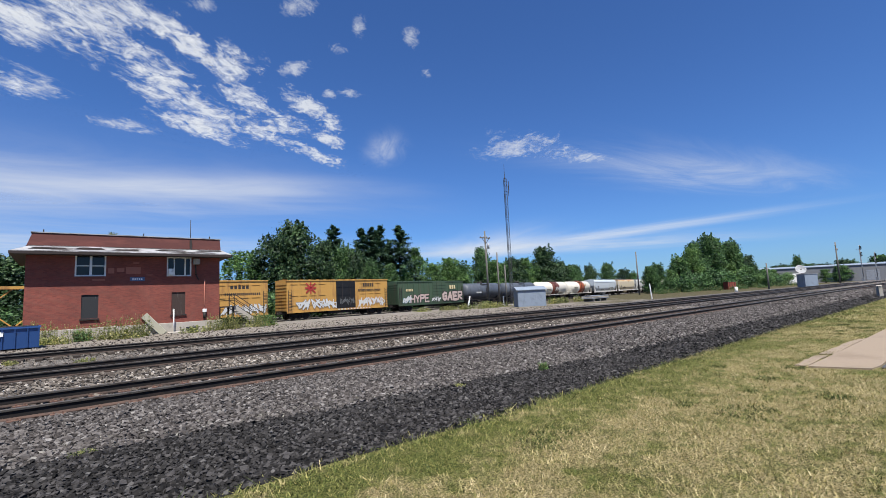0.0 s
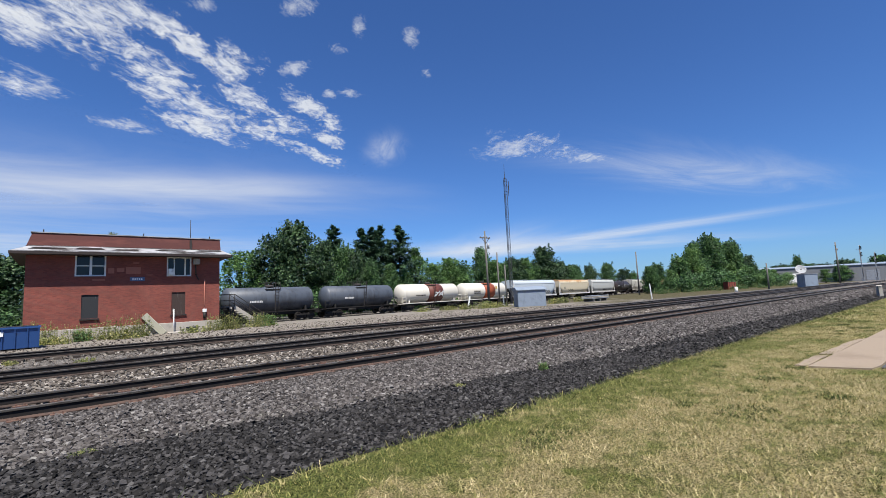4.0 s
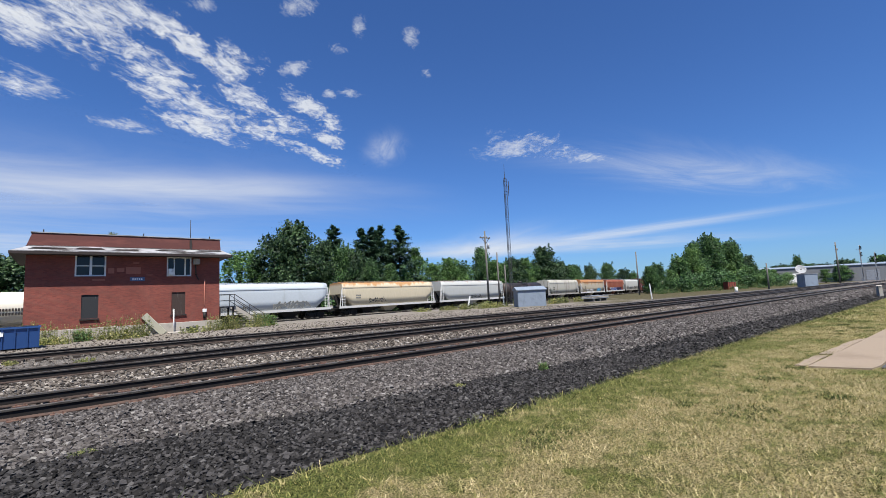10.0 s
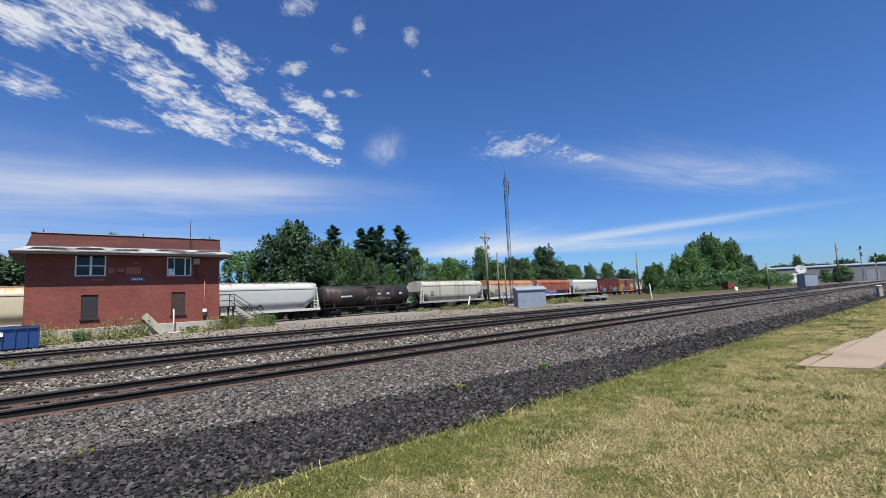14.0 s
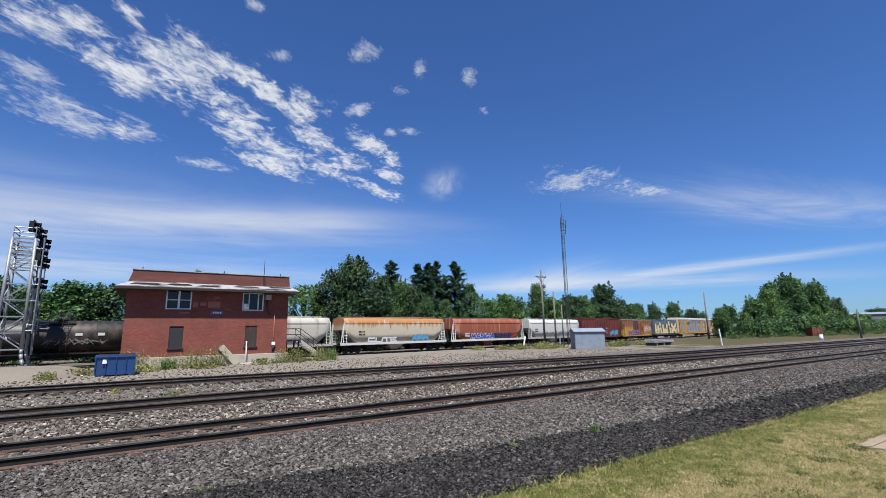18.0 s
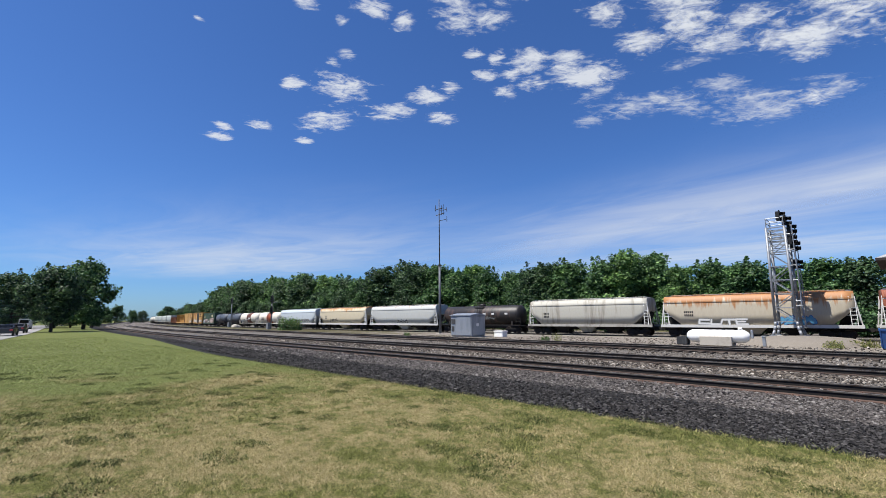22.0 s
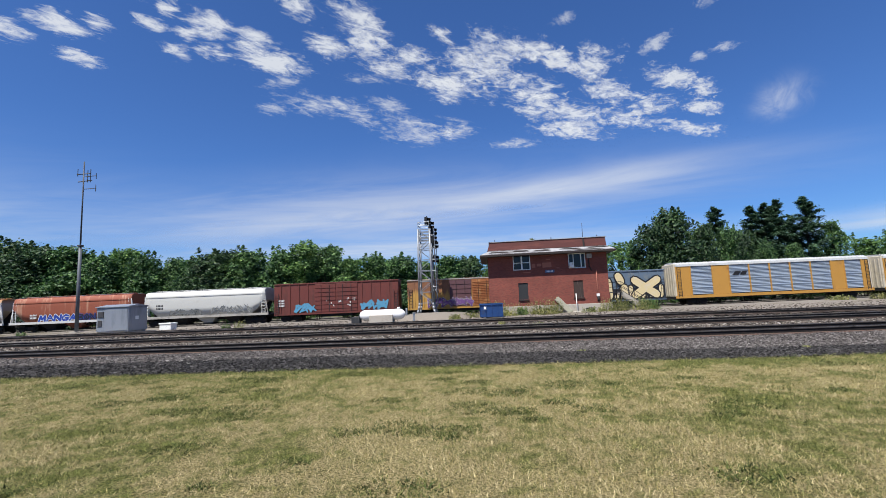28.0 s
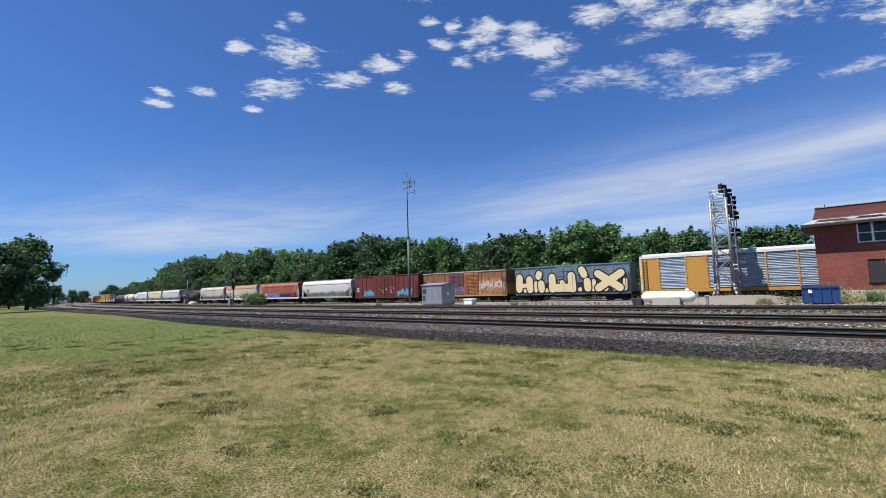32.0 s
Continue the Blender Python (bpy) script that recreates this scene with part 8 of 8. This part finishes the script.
# --- paints
M_YEL = worn("yellow_boxcar_paint", (0.4173, 0.2318, 0.058), (0.255, 0.1314, 0.0464), 0.52, 0.6, scale=0.8, fine=12, streak=(1.5, 1, 0.3))
M_YDOOR = worn("yellow_door_paint", (0.3864, 0.2241, 0.0657), (0.2782, 0.1391, 0.0464), 0.55, 0.6, scale=1.0, fine=12)
M_YPATCH = worn("yellow_patch_paint", (0.4791, 0.3091, 0.0927), None, rough=0.6)
M_GRN = worn("green_boxcar_paint", (0.0425, 0.0734, 0.0425), (0.0696, 0.0657, 0.0464), 0.55, 0.65, scale=0.9, fine=12, streak=(1.5, 1, 0.3))
M_TANKD = worn("slate_tank_paint", (0.0657, 0.0757, 0.0927), (0.0386, 0.0425, 0.0502), 0.5, 0.5, scale=0.7, fine=10, streak=(1, 1, 0.4))
M_TANKW = worn("white_tank_paint", (0.5255, 0.4946, 0.425), (0.3709, 0.3246, 0.255), 0.62, 0.55, scale=0.9, fine=10, streak=(1.2, 1, 0.4))
M_TANKB = worn("black_tank_paint", (0.0150, 0.0130, 0.0125), (0.075, 0.047, 0.036), 0.52, 0.5, scale=0.8, fine=12, streak=(1.0, 1, 0.25))
M_BROWN = worn("brown_band_paint", (0.1159, 0.0348, 0.0232), (0.2164, 0.1005, 0.0618), 0.6, 0.6, scale=2)
M_ORNG = worn("orange_band_paint", (0.2628, 0.058, 0.0193), (0.1855, 0.0464, 0.0232), 0.55, 0.6, scale=2)
M_HBLUE = worn("ice_white_paint", (0.3988, 0.4386, 0.4653), (0.3057, 0.3257, 0.3323), 0.62, 0.5, scale=0.5, fine=8, streak=(1, 1, 0.3))
M_HCREAM = rusty("cream_paint", (0.4946, 0.4328, 0.3091), (0.3864, 0.2087, 0.085), 2.2, 4.6, amount=0.80)
M_HRUST = rusty("weathered_white_paint", (0.3988, 0.4054, 0.3855), (0.30, 0.165, 0.085), 1.8, 4.7, 1.6, amount=0.98)
M_HGREY = worn("dirty_white_paint", (0.37, 0.355, 0.305), (0.205, 0.185, 0.148), 0.52, 0.6, scale=0.8, fine=8, streak=(1.4, 1, 0.16))
M_HORNG = rusty("orange_rust_paint", (0.42, 0.37, 0.28), (0.34, 0.155, 0.055), 0.9, 4.6, 2.2, amount=0.72)
M_HRED = worn("rust_red_paint", (0.2087, 0.058, 0.0309), (0.3864, 0.2318, 0.1546), 0.55, 0.7, scale=1.0, fine=8, streak=(1.3, 1, 0.13))
M_HCLEAN = worn("pale_grey_paint", (0.4254, 0.4254, 0.3988), (0.3323, 0.3257, 0.2991), 0.6, 0.55, scale=0.6, fine=8)
M_OX = worn("oxide_red_paint", (0.1113, 0.0251, 0.0194), (0.0724, 0.0222, 0.0167), 0.52, 0.65, scale=0.9, fine=10, streak=(1.5, 1, 0.3))
M_AMBER = rusty("amber_rust_paint", (0.4019, 0.2241, 0.0464), (0.2009, 0.085, 0.0386), 0.4, 5.2, 1.2, amount=0.50)
M_PLUM = worn("plum_door_paint", (0.1005, 0.0464, 0.0541), None, rough=0.6)
M_RDOOR = worn("rusty_door_paint", (0.2628, 0.0927, 0.0309), (0.3864, 0.1855, 0.0696), 0.52, 0.7, scale=1.6)
M_BCAR = worn("blue_boxcar_paint", (0.0927, 0.1314, 0.1777), (0.1546, 0.17, 0.17), 0.55, 0.6, scale=0.9, fine=10)
M_AYEL = worn("autorack_yellow", (0.40, 0.205, 0.040), (0.28, 0.14, 0.042), 0.56, 0.6, scale=0.8, fine=10)
M_APAN = worn("blue_grey_panel", (0.27, 0.32, 0.385), (0.19, 0.225, 0.275), 0.55, 0.5, 0.15, scale=0.7, fine=10)
M_AROOF = worn("pale_roof_metal", (0.425, 0.4328, 0.4328), (0.34, 0.34, 0.3323), 0.52, 0.5, 0.1, scale=0.6, fine=10)
M_CREAMP = worn("cream_door_paint", (0.4482, 0.4019, 0.3091), (0.3091, 0.255, 0.1855), 0.56, 0.6, scale=1.2)
M_SILLW = worn("white_sill_paint", (0.4653, 0.4586, 0.4386), (0.2991, 0.2792, 0.2459), 0.58, 0.6, scale=1.4)
M_SILLD = worn("dirty_sill_paint", (0.3091, 0.2937, 0.2628), (0.17, 0.1546, 0.1391), 0.5, 0.7, scale=1.4)
M_HGREEN = worn("greenish_white_paint", (0.3456, 0.3589, 0.319), (0.2658, 0.2658, 0.2393), 0.55, 0.6, scale=0.6)
M_GOND = worn("rusty_gondola", (0.1855, 0.0696, 0.0309), (0.0927, 0.0425, 0.027), 0.5, 0.8, scale=1)

# where each car begins along the line at the start, and its length
CARS = [(1.51, 16.5), (20.14, 15.63), (37.6, 15.1), (53.35, 11.68), (65.74, 12.33), (78.76, 13.86), (93.3, 13.76), (108.14, 18.48), (127.82, 18.06), (146.83, 18.41), (165.71, 15.63), (182.47, 16.47), (199.81, 16.98), (217.64, 16.89),
        (235.46, 16.48), (252.58, 15.9), (269.47, 15.51), (286.27, 15.58), (302.84, 25.44), (329.47, 25.44),
        (-21.9, 22.2), (-39.2, 16.2), (-57.6, 17.2), (-76.0, 17.2), (-94.4, 17.2), (-112.8, 17.2), (-128.0, 14.0), (-143.2, 14.0)]
N = [n for _, n in CARS]
Y0, YH = -1.486, -1.582


def build_train():
    def ribs(n, skip):
        out, x = [], -n / 2 + 0.9
        while x < n / 2 - 0.6:
            if not any(a - 0.2 < x < b + 0.2 for a, b in skip):
                out.append(x)
            x += 1.15
        return out

    yrows = lambda n: [(z, 0.09, -n / 2 + 0.5 + k * 1.28, -n / 2 + 1.45 + k * 1.28) for z in (1.75, 2.9, 4.3) for k in range(int((n - 1) / 1.28)) if not (-1.9 < -n / 2 + 1 + k * 1.28 < 2.7)]
    c = boxcar("yellow hi-cube boxcar with corrugated ends", N[0], 5.0, M_YEL, [(-1.6, 1.6, M_YDOOR, 0)], M_YEL, [], rows=yrows(N[0]))
    spray(c, 3.0, 7.8, 1.1, 2.2, Y0 - 0.05, 6, P_WHITE, P_GREY, 1, 0.13)
    marks(c, 4.0, 3.9, Y0, M_IRON, 1, 2.4, 0.5)
    marks(c, 3.4, 3.2, Y0, M_IRON, 1, 4.0, 0.26)
    TRAIN.append(c)
    c = boxcar("yellow hi-cube boxcar with black sliding door", N[1], 5.0, M_YEL, [(-0.9, 2.1, M_BLACK, 3)], M_YEL, [], rows=yrows(N[1]))
    spray(c, -6.6, -1.0, 1.15, 2.45, Y0 - 0.05, 6, P_WHITE, P_GREY, 2, 0.12)
    spray(c, 2.5, 7.0, 1.15, 2.4, Y0 - 0.05, 6, P_WHITE, P_PINK, 3, 0.12)
    spray(c, -0.6, 1.9, 1.5, 2.5, Y0 - 0.125, 4, P_GREY, P_BLACK, 33, 0.08)
    bm = bmesh.new()
    for a, b in (((-5.2, 3.3), (-4.0, 4.4)), ((-5.2, 4.4), (-4.0, 3.3)), ((-4.6, 3.2), (-4.6, 4.5)), ((-5.3, 3.85), (-3.9, 3.85))):
        stroke(bm, a, b, 0.09, Y0 - 0.053)
    part("emblem", bm, P_RED, c, "red crossed emblem")
    marks(c, 3.4, 3.9, Y0 - 0.05, M_IRON, 1, 2.0, 0.45)
    marks(c, 2.6, 3.3, Y0 - 0.05, M_IRON, 1, 4.0, 0.24)
    for k in range(11):
        part("hazard_stripe", boxes((-0.7 + k * 0.5, -0.45 + k * 0.5, -1.557, -1.551, 0.9, 1.05)), P_WHITE, c)
    TRAIN.append(c)
    c = boxcar("dark green boxcar with sprayed lettering", N[2], 4.65, M_GRN, [(-0.2, 2.9, M_GRN, 6)], M_GRN, ribs(N[2], [(-0.2, 2.9)]))
    spray(c, -6.7, -5.1, 1.2, 2.3, Y0 - 0.065, 2, P_WHITE, P_SKY, 4, 0.13)
    spray(c, -5.1, -0.9, 1.2, 2.5, Y0 - 0.065, 4, P_PINK, P_BLACK, 4, 0.12, word="HYPE")
    spray(c, -0.5, 1.3, 1.2, 2.0, Y0 - 0.14, 3, P_WHITE, P_BLACK, 6, 0.12)
    spray(c, 2.0, 7.2, 1.2, 2.8, Y0 - 0.14, 4, P_PINK, P_BLACK, 5, 0.13, word="GAER")
    marks(c, 3.9, 3.2, Y0 - 0.065, P_CREAM, 1, 1.6, 0.62)
    marks(c, -6.0, 3.0, Y0 - 0.065, P_CREAM, 1, 1.6, 0.35)
    TRAIN.append(c)
    for k in (3, 4):
        c = tank("slate grey tank car with riveted bands", N[k], M_TANKD, R=1.42)
        marks(c, -N[k] / 4, 2.3, -1.46, P_WHITE, 1, 1.6, 0.22)
        TRAIN.append(c)
    c = tank("cream-white tank car with brown band", N[5], M_TANKW, M_BROWN, (-0.07, 0.17), M_TANKW)
    marks(c, -4.0, 2.2, -1.5, M_IRON, 1, 2.4, 0.22)
    spray(c, 0.2, 2.2, 1.9, 3.0, -1.515, 2, P_WHITE, M_BROWN, 6, 0.1)
    TRAIN.append(c)
    c = tank("cream-white tank car with orange band", N[6], M_TANKW, M_ORNG, (-0.06, 0.17), M_TANKW)
    marks(c, -4.2, 2.5, -1.5, M_IRON, 2, 2.0, 0.22)
    part("hazard_square", boxes((2.4, 2.9, -1.49, -1.47, 2.9, 3.5)), M_YPATCH, c)
    TRAIN.append(c)
    c = hopper("ice-white covered hopper with grey sprayed tags", N[7], 4.6, M_HBLUE, M_SILLW, M_HBLUE)
    spray(c, 1.6, 6.2, 1.42, 2.35, YH, 5, P_GREY, M_HGREY, 7, 0.13)
    spray(c, -4.6, -1.8, 1.42, 2.05, YH, 4, P_GREY, M_HGREY, 8, 0.12)
    marks(c, -6.6, 2.5, YH, P_BLACK, 2, 1.1, 0.24)
    TRAIN.append(c)
    c = hopper("cream covered hopper with rust-stained roof edge", N[8], 4.6, M_HCREAM, M_SILLW, M_HCREAM)
    spray(c, -4.2, -1.4, 1.6, 2.4, YH, 4, P_BLACK, M_HCREAM, 9, 0.07)
    marks(c, -6.4, 2.6, YH, P_GREY, 2, 1.0, 0.2)
    TRAIN.append(c)
    c = hopper("weathered white covered hopper, rust streaks near the roof", N[9], 4.6, M_HRUST, M_SILLW, M_HRUST)
    spray(c, -1.2, 2.0, 1.42, 2.1, YH, 4, P_BLACK, M_HRUST, 10, 0.08)
    TRAIN.append(c)
    c = tank("grimy black tank car with white tags", N[10], M_TANKB, None, frame_paint=M_CHASSIS, R=1.4)
    spray(c, -1.2, 3.2, 1.9, 2.5, -1.43, 6, P_GREY, M_TANKB, 12, 0.07)
    marks(c, -5.2, 2.5, -1.42, P_WHITE, 1, 2.0, 0.22)
    for x in (1.0, 2.6, 5.0):
        part("placard", boxes((x, x + 0.5, -1.44, -1.42, 2.7, 2.95)), P_WHITE, c)
    TRAIN.append(c)
    c = hopper("dirty white covered hopper with faded dark smears", N[11], 4.6, M_HGREY, M_SILLD, M_HGREY)
    marks(c, -5.7, 2.6, YH, P_BLACK, 2, 1.0, 0.24)
    TRAIN.append(c)
    c = hopper("orange rust-stained covered hopper with blue tag", N[12], 4.6, M_HORNG, M_SILLW, M_HORNG)
    spray(c, -4.6, 0.0, 1.34, 2.0, YH, 4, P_WHITE, P_GREY, 13, 0.13, word="CUTE")
    spray(c, 2.2, 5.2, 1.30, 2.25, YH, 4, P_SKY, P_BLUE, 14, 0.18)
    marks(c, -6.0, 2.6, YH, P_BLACK, 2, 1.0, 0.22)
    TRAIN.append(c)
    c = hopper("rust-red covered hopper with long blue and white graffiti", N[13], 4.6, M_HRED, M_SILLW, M_HRED)
    spray(c, -4.3, 0.9, 1.30, 2.25, YH, 5, P_BLUE, P_WHITE, 15, 0.125, word="MANGA")
    spray(c, 1.0, 5.0, 1.30, 2.2, YH, 5, P_BLACK, P_BLUE, 16, 0.11, word="BONIE")
    spray(c, 5.0, 6.0, 1.5, 2.0, YH, 1, P_RED, P_RED, 17, 0.18)
    marks(c, -5.6, 2.1, YH, P_WHITE, 2, 1.1, 0.22)
    TRAIN.append(c)
    c = hopper("pale grey covered hopper with black graffiti", N[14], 4.6, M_HCLEAN, M_SILLD, M_HCLEAN)
    spray(c, -4.6, -0.4, 1.4, 2.2, YH, 5, P_GREY, P_BLACK, 18, 0.12)
    spray(c, 0.8, 6.0, 1.4, 2.5, YH, 6, P_GREY, M_HCLEAN, 19, 0.08)
    marks(c, -6.3, 2.6, YH, P_BLACK, 2, 1.0, 0.22)
    TRAIN.append(c)
    c = boxcar("oxide-red double-door boxcar with sky-blue tags", N[15], 4.95, M_OX, [(-2.7, -0.05, M_OX, 6), (0.05, 2.7, M_OX, 6)], M_OX, ribs(N[15], [(-2.7, 2.7)]))
    spray(c, -5.4, -2.8, 1.1, 2.3, Y0 - 0.065, 3, P_SKY, P_GREY, 20, 0.17)
    spray(c, 3.1, 6.4, 1.1, 2.4, Y0 - 0.065, 4, P_SKY, P_GREY, 21, 0.17)
    for k in range(14):
        x, z = random.uniform(-2.3, 2.3), random.uniform(1.7, 2.7)
        part("paper_patch", boxes((x, x + 0.16, -1.566, -1.562, z, z + 0.2)), P_WHITE, c)
    marks(c, -7.4, 2.6, Y0 - 0.065, P_WHITE, 3, 0.9, 0.2)
    TRAIN.append(c)
    c = boxcar("amber boxcar with plum and rusty doors, graffiti", N[16], 4.75, M_AMBER, [(-2.4, 0.3, M_PLUM, 5), (0.4, 3.0, M_RDOOR, 14)], M_SILLD, ribs(N[16], [(-2.4, 3.0)]))
    spray(c, -5.2, 0.3, 1.05, 2.3, Y0 - 0.13, 6, P_PURPLE, P_WHITE, 22, 0.13)
    spray(c, 3.1, 7.2, 1.7, 3.2, Y0 - 0.065, 5, P_PINK, P_GREY, 23, 0.16)
    spray(c, 3.4, 7.3, 1.05, 2.2, Y0 - 0.08, 5, M_RDOOR, P_WHITE, 24, 0.14)
    TRAIN.append(c)
    c = boxcar("blue-grey boxcar covered in big cream graffiti letters", N[17], 4.8, M_BCAR, [(-1.5, 1.5, M_BCAR, 5)], M_BCAR, ribs(N[17], [(-1.5, 1.5)]))
    yb = Y0 - 0.125
    balloon(c, [(-7.0, 1.75), (6.9, 1.75)], 0.5, yb + 0.02, P_BLACK)
    for k, x in enumerate((-7.2, -6.2, -4.6, -3.1, -2.6, -1.2, 1.5, 2.9, 3.3, 4.8, 5.9, 7.1)):
        balloon(c, [(x, 1.45), (x + 0.05, 1.5 + 0.5 * (k % 3))], 0.26, yb + 0.012, None, k)
    for k, (pts, r) in enumerate((([(-7.1, 1.7), (-7.0, 3.3)], 0.50), ([(-5.45, 1.6), (-5.5, 3.0)], 0.48), ([(-6.6, 2.15), (-6.0, 2.2)], 0.28), ([(-4.15, 3.35), (-4.05, 3.7)], 0.44), ([(-3.75, 1.6), (-3.8, 2.4)], 0.46),
                                  ([(-2.2, 1.6), (-2.2, 3.2)], 0.48), ([(0.55, 1.6), (0.45, 3.3)], 0.50), ([(-1.9, 1.75), (0.3, 1.75)], 0.52), ([(-0.8, 1.9), (-0.8, 2.45)], 0.34), ([(1.85, 4.0), (2.15, 3.35)], 0.44), ([(2.55, 1.6), (2.5, 2.5)], 0.44),
                                  ([(3.9, 1.6), (6.7, 3.4)], 0.46), ([(3.9, 3.4), (6.5, 1.6)], 0.46))):
        balloon(c, pts, r, yb, None, k)
    TRAIN.append(c)
    for k in (18, 19):
        c = autorack("yellow and blue-grey autorack car with pale roof", N[k], 5.5, M_AYEL, M_APAN, M_AROOF, k)
        bm = bmesh.new()
        bm.faces.new([bm.verts.new(p) for p in ((-5.3, -1.512, 3.55), (-4.5, -1.512, 3.55), (-4.1, -1.512, 4.0), (-4.9, -1.512, 4.0))])
        bm.faces.new([bm.verts.new(p) for p in ((-4.3, -1.512, 3.55), (-3.6, -1.512, 3.55), (-3.3, -1.512, 4.0), (-4.0, -1.512, 4.0))])
        part("emblem", bm, P_BLACK, c, "dark slanted company emblem")
        TRAIN.append(c)
    TRAIN.append(centerbeam("yellow centerbeam flatcar, unloaded", N[20], M_YEL))
    TRAIN.append(gondola("dark rusty gondola car", N[21], M_GOND))
    for k in (22, 23, 24, 25):
        TRAIN.append(hopper("greenish-white covered hopper far down the line", N[k], 4.6, M_HGREEN, M_SILLD, M_HGREEN))
    for k in (26, 27):
        TRAIN.append(tank("cream tank car far down the line", N[k], M_TANKW))


build_train()
ROLLED = [(0, 0), (2, -20.6), (3.5, -35.52), (6, -59.94), (7.5, -75.15), (10, -100.38), (12, -120.29), (14.5, -145.61), (17, -170.24), (19, -190.71), (20, -200.93), (24.5, -246.73), (25.5, -257.02), (28, -281.87), (30, -301.32), (32, -321.42)]


def on_line(x):
    return pose(x, line_y(x), LINE_Z, 0, 0, line_turn(x))


def motions():
    """The train rolls past; every car follows the line's bend."""
    ts, ss = zip(*ROLLED)
    for car, (start, n) in zip(TRAIN, CARS):
        walk(car, [(t, on_line(start + n / 2 + float(np.interp(t, ts, ss)))) for t in range(33)])


motions()
